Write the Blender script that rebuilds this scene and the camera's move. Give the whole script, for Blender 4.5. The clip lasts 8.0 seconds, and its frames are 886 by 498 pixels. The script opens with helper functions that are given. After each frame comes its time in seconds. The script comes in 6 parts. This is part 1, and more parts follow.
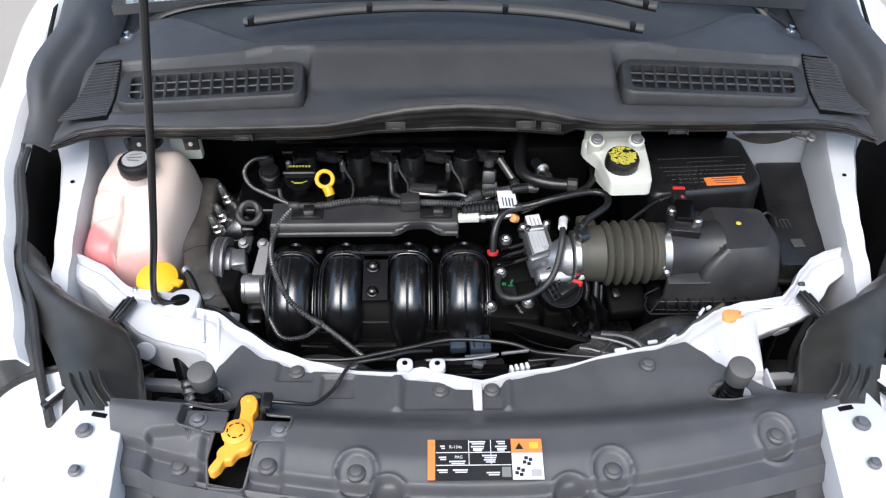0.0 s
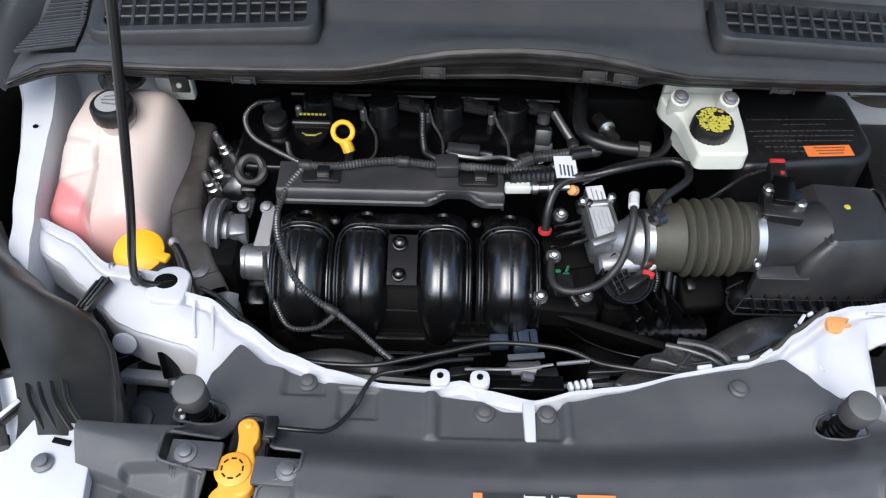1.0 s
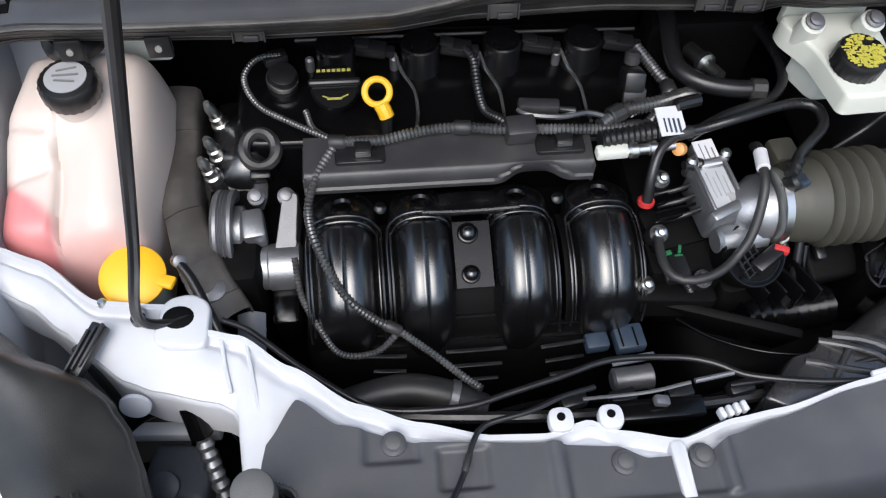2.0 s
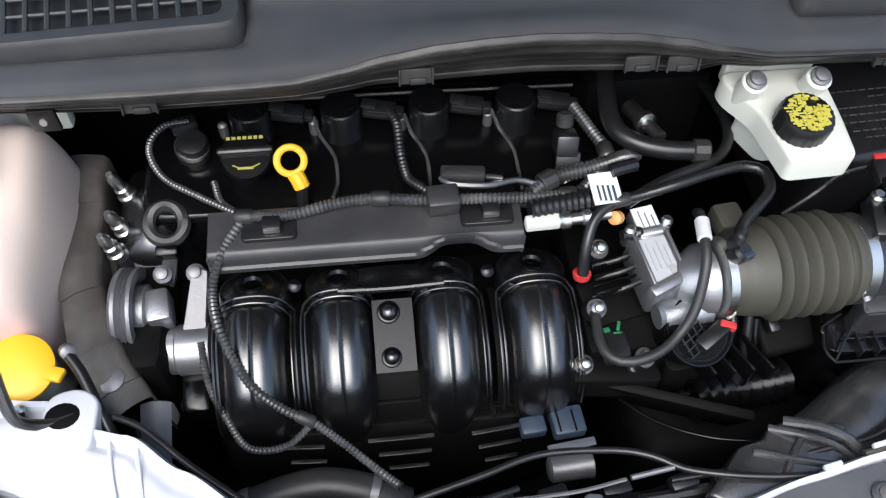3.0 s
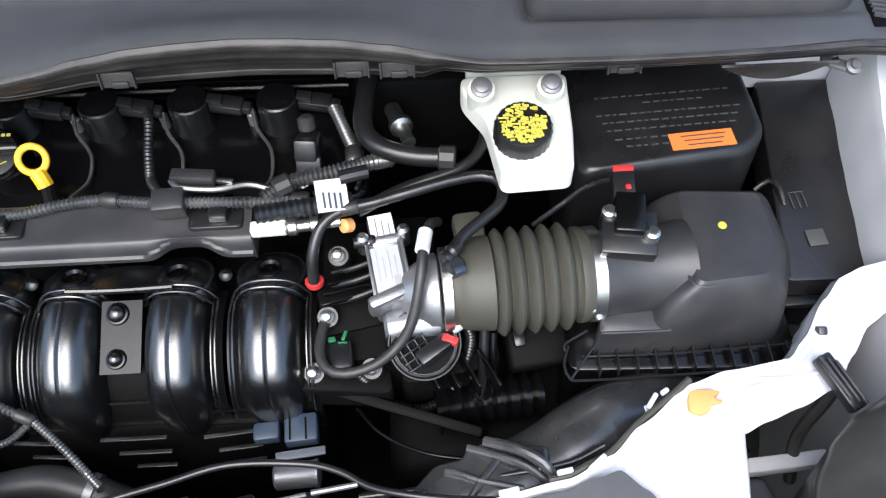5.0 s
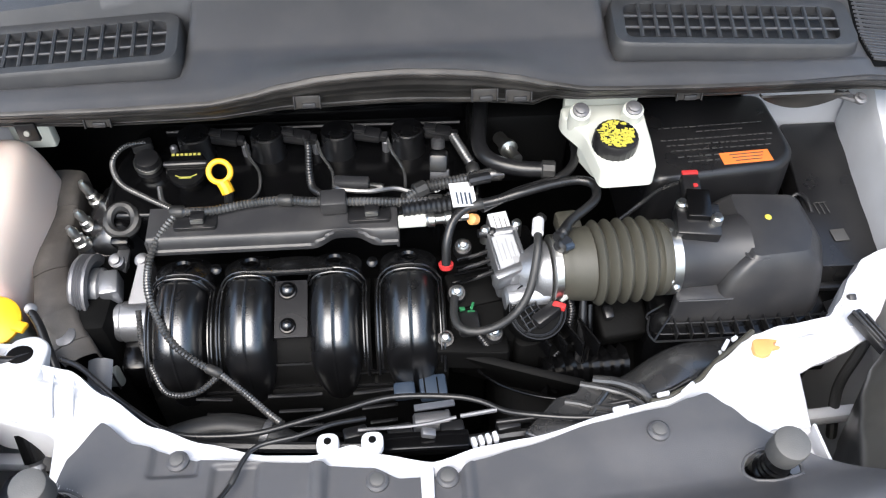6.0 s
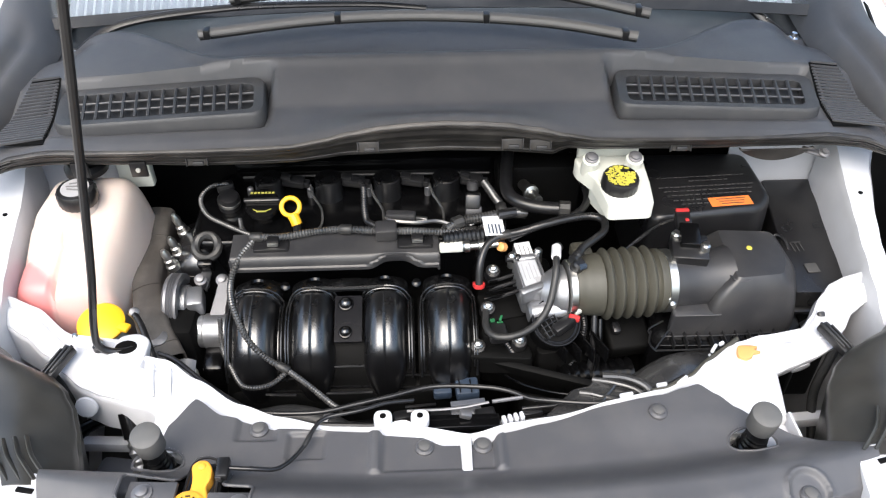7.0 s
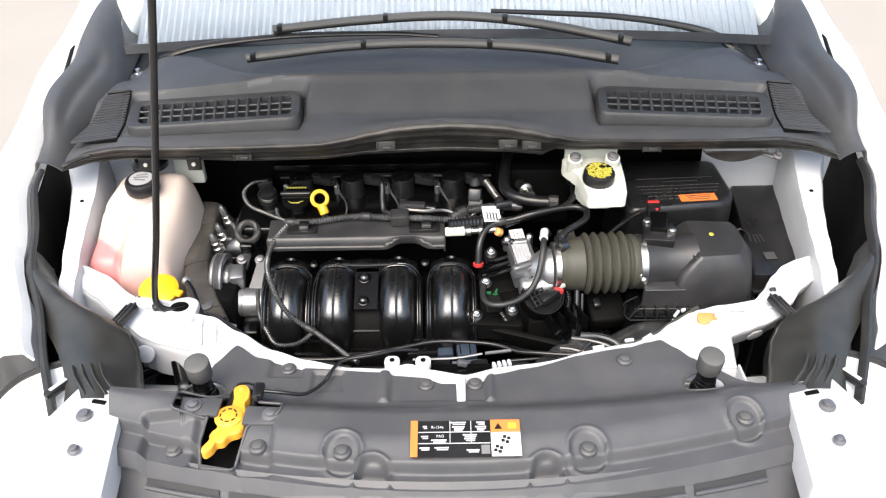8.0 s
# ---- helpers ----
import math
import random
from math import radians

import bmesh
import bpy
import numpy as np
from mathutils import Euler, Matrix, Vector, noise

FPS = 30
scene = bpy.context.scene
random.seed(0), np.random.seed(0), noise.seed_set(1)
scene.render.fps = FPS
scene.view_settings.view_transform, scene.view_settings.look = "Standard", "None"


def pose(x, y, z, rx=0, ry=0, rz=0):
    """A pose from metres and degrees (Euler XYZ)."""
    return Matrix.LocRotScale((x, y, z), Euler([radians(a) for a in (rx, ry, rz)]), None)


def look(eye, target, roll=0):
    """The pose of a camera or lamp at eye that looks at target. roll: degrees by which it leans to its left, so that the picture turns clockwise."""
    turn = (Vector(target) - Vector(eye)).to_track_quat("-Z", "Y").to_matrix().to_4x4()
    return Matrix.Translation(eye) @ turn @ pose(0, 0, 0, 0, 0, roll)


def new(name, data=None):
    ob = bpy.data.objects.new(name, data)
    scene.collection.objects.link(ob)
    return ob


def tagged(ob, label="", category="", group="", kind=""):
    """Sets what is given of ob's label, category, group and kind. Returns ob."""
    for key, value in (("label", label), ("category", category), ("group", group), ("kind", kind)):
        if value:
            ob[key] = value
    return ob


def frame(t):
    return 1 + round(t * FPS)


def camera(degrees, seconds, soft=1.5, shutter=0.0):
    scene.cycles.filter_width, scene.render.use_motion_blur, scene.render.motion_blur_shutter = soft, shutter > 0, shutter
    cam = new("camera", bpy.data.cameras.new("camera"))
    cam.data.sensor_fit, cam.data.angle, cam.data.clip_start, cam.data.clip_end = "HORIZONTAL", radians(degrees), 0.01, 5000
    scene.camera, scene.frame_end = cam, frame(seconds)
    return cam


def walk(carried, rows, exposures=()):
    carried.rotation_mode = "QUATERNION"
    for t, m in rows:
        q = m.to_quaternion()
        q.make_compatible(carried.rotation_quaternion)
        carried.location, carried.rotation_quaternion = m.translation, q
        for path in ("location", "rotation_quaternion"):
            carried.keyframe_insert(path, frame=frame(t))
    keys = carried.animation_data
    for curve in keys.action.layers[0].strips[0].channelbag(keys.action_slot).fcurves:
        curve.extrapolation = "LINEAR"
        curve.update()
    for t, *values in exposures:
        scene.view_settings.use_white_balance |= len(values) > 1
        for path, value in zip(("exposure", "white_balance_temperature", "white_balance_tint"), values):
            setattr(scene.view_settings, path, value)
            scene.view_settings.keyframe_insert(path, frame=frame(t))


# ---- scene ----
cam = camera(57.0, 8.0, soft=1.2)
PATH = [
    (0, (-0.0387, -0.009, 1.8857), (-0.0351, 1.3212, 0.6725), -0.4),
    (0.5, (-0.0504, 0.1071, 1.8479), (-0.0486, 1.3707, 0.5663), -0.7),
    (1, (-0.0945, 0.2304, 1.793), (-0.0918, 1.4139, 0.4367), 1.5),
    (1.5, (-0.1989, 0.3762, 1.7336), (-0.1341, 1.4328, 0.2774), 1.0),
    (1.7, (-0.2529, 0.4248, 1.7057), (-0.1386, 1.4094, 0.2036), 2.8),
    (2.8, (-0.2349, 0.5436, 1.6598), (-0.0639, 1.5453, 0.1739), 3.8),
    (3, (-0.1629, 0.5508, 1.6553), (-0.009, 1.5822, 0.1874), 2.6),
    (3.5, (0.0153, 0.5769, 1.6535), (0.1125, 1.5939, 0.1721), 0.1),
    (4, (0.1287, 0.585, 1.6481), (0.1683, 1.6047, 0.1649), -1.8),
    (4.2, (0.1647, 0.5841, 1.6436), (0.1971, 1.611, 0.1658), -1.8),
    (5.3, (0.1647, 0.5211, 1.6778), (0.1908, 1.5075, 0.173), -1.5),
    (5.5, (0.1161, 0.4563, 1.6886), (0.1611, 1.5048, 0.2261), -0.5),
    (6, (0.0054, 0.3204, 1.7417), (0.0729, 1.5228, 0.4043), -0.3),
    (6.5, (-0.0459, 0.2079, 1.7795), (0.0306, 1.5084, 0.5375), 0.7),
    (7, (-0.0414, 0.108, 1.8092), (0.0117, 1.4634, 0.6266), -0.1),
    (7.5, (-0.018, -0.0162, 1.8317), (0.0009, 1.3986, 0.7193), -0.5),
    (8, (-0.0081, -0.1359, 1.8416), (-0.0162, 1.3059, 0.7643), -1.0),
]
walk(cam, [(t, look(eye, target, roll)) for t, eye, target, roll in PATH],
     [(t, ev, k, 9) for t, ev, k in ((0, 0.84, 6060), (0.5, 0.79, 6010), (1.0, 0.63, 5960), (1.5, 0.64, 6010), (3.0, 0.90, 6010), (3.5, 1.44, 5910), (4.2, 1.39, 5910), (5.5, 1.32, 6060), (6.0, 1.38, 6210), (6.5, 1.33, 6310), (7.5, 1.34, 6560), (8.0, 1.31, 6660))])

# ---- light ----
world = bpy.data.worlds.new("sky")
scene.world = world
world.use_nodes = True
sky = world.node_tree.nodes.new("ShaderNodeTexSky")
sky.sky_type, sky.sun_disc = "NISHITA", False
sky.sun_elevation, sky.sun_rotation = radians(58), radians(200)
sky.air_density, sky.dust_density, sky.ozone_density = 1.5, 5.0, 2.0
world.node_tree.links.new(sky.outputs[0], world.node_tree.nodes["Background"].inputs[0])
world.node_tree.nodes["Background"].inputs[1].default_value = 0.15
sun = new("sun", bpy.data.lights.new("sun", "SUN"))
sun.data.energy, sun.data.angle, sun.data.color = 1.5, radians(55), (1.0, 0.98, 0.95)
sun.matrix_world = look((-0.9, -1.6, 5.2), (0, 1.0, 0.8))

# ---- plan units ----
# The plan is drawn with the intake runners 0.107 apart; SCALE brings it to their true 96 mm, LIFT to its height over the ground.
SCALE, LIFT = 0.9, 0.155
HOME = {}


def W(p):
    return Vector((p[0] * SCALE, p[1] * SCALE, p[2] * SCALE + LIFT))


def thing(name, at, label, category, group="", kind=""):
    """An empty at a thing's base."""
    ob = new(name)
    ob.location = HOME[ob] = W(at)
    ob.empty_display_size = 0.02
    return tagged(ob, label, category, group, kind)


def mesh_of(name, bm, material, angle=35):
    for v in bm.verts:
        v.co = W(v.co)
    bmesh.ops.recalc_face_normals(bm, faces=bm.faces[:])
    lo = Vector([min(v.co[i] for v in bm.verts) for i in range(3)])
    hi = Vector([max(v.co[i] for v in bm.verts) for i in range(3)])
    middle = (lo + hi) / 2
    for v in bm.verts:
        v.co -= middle
    me = bpy.data.meshes.new(name)
    bm.to_mesh(me)
    bm.free()
    me.polygons.foreach_set("use_smooth", [True] * len(me.polygons))
    me.set_sharp_from_angle(angle=radians(angle))
    me.materials.append(material)
    return me, middle


def part(name, bm, material, parent, label="", angle=35):
    """Links a bmesh as one mesh under a thing or a part."""
    me, middle = mesh_of(name, bm, material, angle)
    ob = new(name, me)
    ob.parent = parent
    ob.matrix_parent_inverse = Matrix.Translation(-HOME[parent])
    ob.location = HOME[ob] = middle
    return tagged(ob, label)


def solo(name, bm, material, label, category, group="", kind="", angle=35):
    """A thing that is one mesh."""
    me, middle = mesh_of(name, bm, material, angle)
    ob = new(name, me)
    ob.location = HOME[ob] = middle
    return tagged(ob, label, category, group, kind)


def rings(bm, loops, closed=True, cap=True):
    """Skins a row of vertex loops."""
    vs = [[bm.verts.new(p) for p in loop] for loop in loops]
    n = len(vs[0])
    for a, b in zip(vs, vs[1:]):
        for i in range(n if closed else n - 1):
            j = (i + 1) % n
            bm.faces.new((a[i], a[j], b[j], b[i]))
    if cap and closed:
        bm.faces.new(vs[0][::-1])
        bm.faces.new(vs[-1])
    return vs


def box(c, s, bevel=0.003, rot=(0, 0, 0), seg=2, bm=None):
    bm = bm or bmesh.new()
    made = bmesh.ops.create_cube(bm, size=1.0)["verts"]
    m = Matrix.Translation(c) @ Euler([radians(a) for a in rot]).to_matrix().to_4x4() @ Matrix.Diagonal((*s, 1))
    bmesh.ops.transform(bm, matrix=m, verts=made)
    if bevel:
        edges = list({e for v in made for e in v.link_edges})
        bmesh.ops.bevel(bm, geom=edges, offset=bevel, segments=seg, affect="EDGES", profile=0.5, clamp_overlap=True)
    return bm


def rounded(pts, r, n=4):
    """A polygon of the plan with its corners rounded."""
    out, k = [], len(pts)
    for i in range(k):
        p, a, b = (Vector(pts[j % k][:2]) for j in (i, i - 1, i + 1))
        u, v = (a - p), (b - p)
        d = min(r, u.length * 0.45, v.length * 0.45)
        s, e = p + u.normalized() * d, p + v.normalized() * d
        for q in range(n + 1):
            f = q / n
            out.append(tuple((s * (1 - f) + p * f) * (1 - f) + (p * (1 - f) + e * f) * f))
    return out


def prism(pts, z0, z1, bevel=0.004, grow=0.0, seg=2, bm=None):
    """A plan outline drawn up from z0 to z1 (numbers, or heights by x and y); grow widens its foot."""
    bm = bm or bmesh.new()
    c = sum((Vector(p[:2]) for p in pts), Vector((0, 0))) / len(pts)
    h = lambda z, p: z(p[0], p[1]) if callable(z) else z
    inset = lambda p, d: Vector(p[:2]) + (c - Vector(p[:2])).normalized() * d
    loops = [[(*inset(p, -grow), h(z0, p)) for p in pts]]
    for q in range(seg + 1):
        a = q / seg * math.pi / 2
        loops.append([(*inset(p, bevel * (1 - math.cos(a))), h(z1, p) - bevel + bevel * math.sin(a)) for p in pts])
    rings(bm, loops)
    return bm


def smooth_line(pts, step=0.008):
    """Points along a curve through the given ones."""
    P = [Vector(p) for p in pts]
    P = [P[0] * 2 - P[1]] + P + [P[-1] * 2 - P[-2]]
    out = []
    for i in range(1, len(P) - 2):
        n = max(2, int((P[i + 1] - P[i]).length / step))
        for k in range(n):
            t = k / n
            a, b, c, d = P[i - 1:i + 3]
            out.append(0.5 * (2 * b + (c - a) * t + (2 * a - 5 * b + 4 * c - d) * t * t + (3 * b - a - 3 * c + d) * t ** 3))
    return out + [P[-2]]


def tube(pts, r, seg=10, ribs=0.0, depth=0.0, step=0.008, bm=None, flat=1.0):
    """A hose or cable through points; ribs: the pitch of its corrugation; r: a radius or one by the share of its length."""
    bm = bm or bmesh.new()
    line = smooth_line(pts, ribs / 2 if ribs else step)
    loops, side = [], None
    for i, p in enumerate(line):
        d = (line[min(i + 1, len(line) - 1)] - line[max(i - 1, 0)]).normalized()
        if side is None:
            side = d.orthogonal().normalized()
        side = (side - d * side.dot(d)).normalized()
        up = d.cross(side)
        q = r(i / (len(line) - 1)) if callable(r) else r
        if ribs and i % 2:
            q -= depth
        loops.append([p + (side * math.cos(a) * q + up * math.sin(a) * q * flat) for a in (2 * math.pi * k / seg for k in range(seg))])
    rings(bm, loops)
    return bm


def lathe(profile, at, axis=(0, 0, 1), seg=28, bm=None, scallop=0, bite=0.0):
    """A turned body: (radius, height) pairs along an axis."""
    bm = bm or bmesh.new()
    m = Matrix.Translation(at) @ Vector(axis).normalized().to_track_quat("Z", "Y").to_matrix().to_4x4()
    loops = []
    for r, z in profile:
        loops.append([m @ Vector(((r - (bite if scallop and k % 2 else 0)) * math.cos(2 * math.pi * k / seg),
                                  (r - (bite if scallop and k % 2 else 0)) * math.sin(2 * math.pi * k / seg), z)) for k in range(seg)])
    rings(bm, loops)
    return bm


def inside(p, poly):
    hit = False
    for (ax, ay), (bx, by) in zip(poly, poly[1:] + poly[:1]):
        if (ay > p[1]) != (by > p[1]) and p[0] < ax + (p[1] - ay) / (by - ay) * (bx - ax):
            hit = not hit
    return hit


def sheet(fn, nu, nv, thick=0.003, bm=None, hole=None):
    """A pressed or moulded panel: fn(u, v) with u and v from 0 to 1."""
    bm = bm or bmesh.new()
    top = [[bm.verts.new(fn(i / nu, j / nv)) for j in range(nv + 1)] for i in range(nu + 1)]
    for i in range(nu):
        for j in range(nv):
            if not any(inside((top[i][j].co + top[i + 1][j + 1].co) / 2, h) for h in hole or ()):
                bm.faces.new((top[i][j], top[i + 1][j], top[i + 1][j + 1], top[i][j + 1]))
    if thick and not hole:
        bm.normal_update()
        low = [[bm.verts.new(v.co - v.normal * thick * (1 if v.normal.z > -0.2 else -1)) for v in row] for row in top]
        for i in range(nu):
            for j in range(nv):
                bm.faces.new((low[i][j], low[i][j + 1], low[i + 1][j + 1], low[i + 1][j]))
        for a, b in ((0, None), (nu, None), (None, 0), (None, nv)):
            if a is not None:
                for j in range(nv):
                    bm.faces.new((top[a][j], top[a][j + 1], low[a][j + 1], low[a][j]))
            else:
                for i in range(nu):
                    bm.faces.new((top[i][b], top[i + 1][b], low[i + 1][b], low[i][b]))
    return bm


def curve(xs, ys):
    """A smooth curve through pairs of numbers."""
    def f(x):
        if x <= xs[0]:
            return ys[0]
        if x >= xs[-1]:
            return ys[-1]
        i = max(k for k in range(len(xs) - 1) if xs[k] <= x)
        t = (x - xs[i]) / (xs[i + 1] - xs[i])
        t = t * t * (3 - 2 * t) * 0.5 + t * 0.5
        return ys[i] + (ys[i + 1] - ys[i]) * t
    return f


def ease(a, b, x):
    t = min(1, max(0, (x - a) / (b - a)))
    return t * t * (3 - 2 * t)


# ---- materials ----
def surface(name, colour, rough, metal=0.0, vary=0.15, grain=900.0, bump=0.1, coat=0.0, dust=0.0, dust_colour=(0.3, 0.28, 0.25), specular=0.5, patch=9.0):
    """A real surface: patches and grain in colour and gloss, fine relief, a film of dust in blotches."""
    m = bpy.data.materials.new(name)
    m.use_nodes = True
    nt = m.node_tree
    b = nt.nodes["Principled BSDF"]
    N = lambda kind: nt.nodes.new(kind)
    L = nt.links.new
    co = N("ShaderNodeTexCoord")
    big, fine = N("ShaderNodeTexNoise"), N("ShaderNodeTexNoise")
    big.inputs["Scale"].default_value, big.inputs["Detail"].default_value = patch, 6
    fine.inputs["Scale"].default_value, fine.inputs["Detail"].default_value = grain, 2
    for t in (big, fine):
        L(co.outputs["Object"], t.inputs["Vector"])
    mix = N("ShaderNodeMix")
    mix.data_type = "RGBA"
    lo = [c * (1 - vary) for c in colour]
    hi = [min(1, c * (1 + vary)) for c in colour]
    mix.inputs[6].default_value, mix.inputs[7].default_value = (*lo, 1), (*hi, 1)
    add = N("ShaderNodeMath")
    add.operation = "MULTIPLY_ADD"
    add.inputs[1].default_value = 0.35
    L(fine.outputs["Fac"], add.inputs[0])
    half = N("ShaderNodeMath")
    half.operation = "MULTIPLY_ADD"
    half.inputs[1].default_value, half.inputs[2].default_value = 0.75, -0.1
    L(big.outputs["Fac"], half.inputs[0])
    L(half.outputs[0], add.inputs[2])
    L(add.outputs[0], mix.inputs[0])
    out = mix.outputs[2]
    if dust:
        ramp = N("ShaderNodeMapRange")
        ramp.inputs[1].default_value, ramp.inputs[2].default_value = 0.42, 0.72
        ramp.inputs[4].default_value = dust
        blot = N("ShaderNodeTexNoise")
        blot.inputs["Scale"].default_value, blot.inputs["Detail"].default_value = patch * 2.7, 8
        L(co.outputs["Object"], blot.inputs["Vector"])
        L(blot.outputs["Fac"], ramp.inputs[0])
        film = N("ShaderNodeMix")
        film.data_type = "RGBA"
        film.inputs[7].default_value = (*dust_colour, 1)
        L(out, film.inputs[6])
        L(ramp.outputs[0], film.inputs[0])
        out = film.outputs[2]
    L(out, b.inputs["Base Color"])
    gloss = N("ShaderNodeMapRange")
    gloss.inputs[3].default_value, gloss.inputs[4].default_value = max(0.03, rough * 0.8), min(1, rough * 1.25)
    L(big.outputs["Fac"], gloss.inputs[0])
    L(gloss.outputs[0], b.inputs["Roughness"])
    b.inputs["Metallic"].default_value = metal
    b.inputs["Specular IOR Level"].default_value = specular
    b.inputs["Coat Weight"].default_value = coat
    b.inputs["Coat Roughness"].default_value = 0.08
    if bump:
        r = N("ShaderNodeBump")
        r.inputs["Strength"].default_value, r.inputs["Distance"].default_value = bump, 0.001
        L(fine.outputs["Fac"], r.inputs["Height"])
        L(r.outputs[0], b.inputs["Normal"])
    return m


WHITE = surface("white_paint", (0.8, 0.81, 0.83), 0.28, vary=0.02, bump=0.0, coat=0.6)
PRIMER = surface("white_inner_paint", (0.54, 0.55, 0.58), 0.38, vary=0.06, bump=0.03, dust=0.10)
COWL = surface("grey_grained_plastic", (0.058, 0.059, 0.064), 0.46, vary=0.12, grain=1800, bump=0.25, dust=0.05)
COVER = surface("grey_cover_plastic", (0.061, 0.062, 0.068), 0.44, vary=0.12, grain=1600, bump=0.25, dust=0.06)
SATIN = surface("black_satin_plastic", (0.010, 0.010, 0.011), 0.28, vary=0.3, grain=1400, bump=0.1, dust=0.02)
GREYPL = surface("dark_grey_plastic", (0.025, 0.025, 0.027), 0.36, vary=0.18, grain=1300, bump=0.18, dust=0.06)
GLOSS = surface("black_gloss_plastic", (0.0035, 0.0035, 0.004), 0.27, vary=0.2, grain=700, bump=0.02, coat=0.6, specular=1.0)
GLOSS.node_tree.nodes["Principled BSDF"].inputs["Coat Roughness"].default_value = 0.26
BLACK = surface("black_engine_plastic", (0.003, 0.003, 0.0033), 0.16, vary=0.3, grain=1200, bump=0.08, specular=0.35)
MESH = surface("dark_fine_mesh", (0.02, 0.02, 0.021), 0.6, vary=0.3, grain=1500, bump=0.4)
PLATE = surface("matt_black_plastic", (0.006, 0.006, 0.0075), 0.26, vary=0.3, grain=900, bump=0.06, specular=0.3)
RUBBER = surface("black_rubber", (0.018, 0.018, 0.018), 0.45, vary=0.2, grain=900, bump=0.15, dust=0.04)
HOSE = surface("olive_grey_rubber", (0.047, 0.045, 0.035), 0.55, vary=0.16, grain=900, bump=0.2, dust=0.12, dust_colour=(0.14, 0.13, 0.1))
# Besides dust, the strong pale film paints glints along the conduit ribs.
LOOM = surface("conduit_plastic", (0.034, 0.034, 0.034), 0.2, specular=0.9, vary=0.2, grain=900, bump=0.1, dust=0.4, dust_colour=(0.16, 0.155, 0.15))
ALLOY = surface("cast_aluminium", (0.33, 0.335, 0.35), 0.40, metal=0.85, vary=0.12, grain=500, bump=0.3)
STEEL = surface("zinc_steel", (0.6, 0.6, 0.58), 0.3, metal=1.0, vary=0.12, grain=700, bump=0.1)
DULL = surface("dull_steel", (0.2, 0.2, 0.21), 0.45, metal=0.7, vary=0.2, grain=500, bump=0.2, dust=0.1)
YELLOW = surface("yellow_plastic", (0.8, 0.44, 0.015), 0.4, vary=0.06, bump=0.08)
AMBER = surface("amber_yellow_plastic", (0.78, 0.36, 0.04), 0.42, vary=0.06, bump=0.08)
ORANGE = surface("orange_label", (0.74, 0.19, 0.04), 0.5, vary=0.05, bump=0.0)
CREAM = surface("cream_plastic", (0.60, 0.61, 0.55), 0.4, vary=0.03, bump=0.05)
TAG = surface("silver_label_film", (0.40, 0.41, 0.43), 0.3, vary=0.08, bump=0.02)
PAPER = surface("white_label", (0.58, 0.58, 0.60), 0.5, vary=0.03, bump=0.0)
RED = surface("red_plastic", (0.45, 0.03, 0.03), 0.4, vary=0.08, bump=0.0)
GREEN = surface("green_plastic", (0.02, 0.13, 0.05), 0.4, vary=0.08, bump=0.0)
BLUEGREY = surface("blue_grey_plastic", (0.028, 0.042, 0.066), 0.45, vary=0.1, bump=0.1)
DIMINK = surface("dim_yellow_print", (0.3, 0.27, 0.04), 0.6, vary=0.15, bump=0.0)
INK = surface("yellow_print", (0.5, 0.45, 0.06), 0.6, vary=0.15, bump=0.0)
FAINT = surface("faint_print", (0.05, 0.05, 0.05), 0.6, vary=0.15, bump=0.0)
TEXTGREY = surface("pale_print", (0.32, 0.32, 0.33), 0.6, vary=0.15, bump=0.0)
GREYINK = surface("grey_print", (0.16, 0.16, 0.16), 0.6, vary=0.15, bump=0.0)
CHROME = surface("bright_metal", (0.75, 0.75, 0.75), 0.15, metal=1.0, vary=0.05, bump=0.0)
STOPGREY = surface("grey_rubber", (0.075, 0.075, 0.075), 0.6, vary=0.12, grain=700, bump=0.2, dust=0.1)
WIPER = surface("weathered_grey_plastic", (0.11, 0.105, 0.10), 0.45, vary=0.15, grain=700, bump=0.1)
LINER = surface("grey_felt_liner", (0.012, 0.012, 0.012), 0.9, vary=0.2, grain=400, bump=0.4)
# Near-black for dark parts; also painted shade in holes, gaps and bay depths.
DARK = surface("dark_parts_and_shade", (0.0035, 0.0035, 0.0035), 0.6, vary=0.3, grain=300, bump=0.3, specular=0.08)
LIP = surface("brown_grey_seal", (0.023, 0.0212, 0.020), 0.45, vary=0.2, grain=900, bump=0.2, dust=0.12)
BROWN = surface("brown_grey_steel", (0.055, 0.049, 0.045), 0.5, metal=0.2, vary=0.2, grain=400, bump=0.2, dust=0.2)
VENT = surface("dark_grained_plastic", (0.036, 0.037, 0.040), 0.48, vary=0.12, grain=1800, bump=0.25, dust=0.05)
PUMP = surface("pale_blue_grey_plastic", (0.10, 0.107, 0.125), 0.4, vary=0.15, bump=0.1)
SHIELDPL = surface("dark_shield_plastic", (0.026, 0.0255, 0.0235), 0.32, vary=0.2, grain=900, bump=0.2, dust=0.15, dust_colour=(0.1, 0.098, 0.09))
# Pale blotches are dust and also paint the duct's broad soft sheen.
DUCT = surface("black_plastic_dust_and_sheen", (0.024, 0.024, 0.025), 0.24, vary=0.3, grain=900, bump=0.05, dust=0.35, dust_colour=(0.11, 0.107, 0.10), patch=7.0, specular=0.9)
TAPE = surface("copper_orange_tape", (0.62, 0.3, 0.1), 0.5, vary=0.1, bump=0.0)
SHIELD = surface("silver_sunshade", (0.33, 0.345, 0.39), 0.45, vary=0.06, bump=0.1)
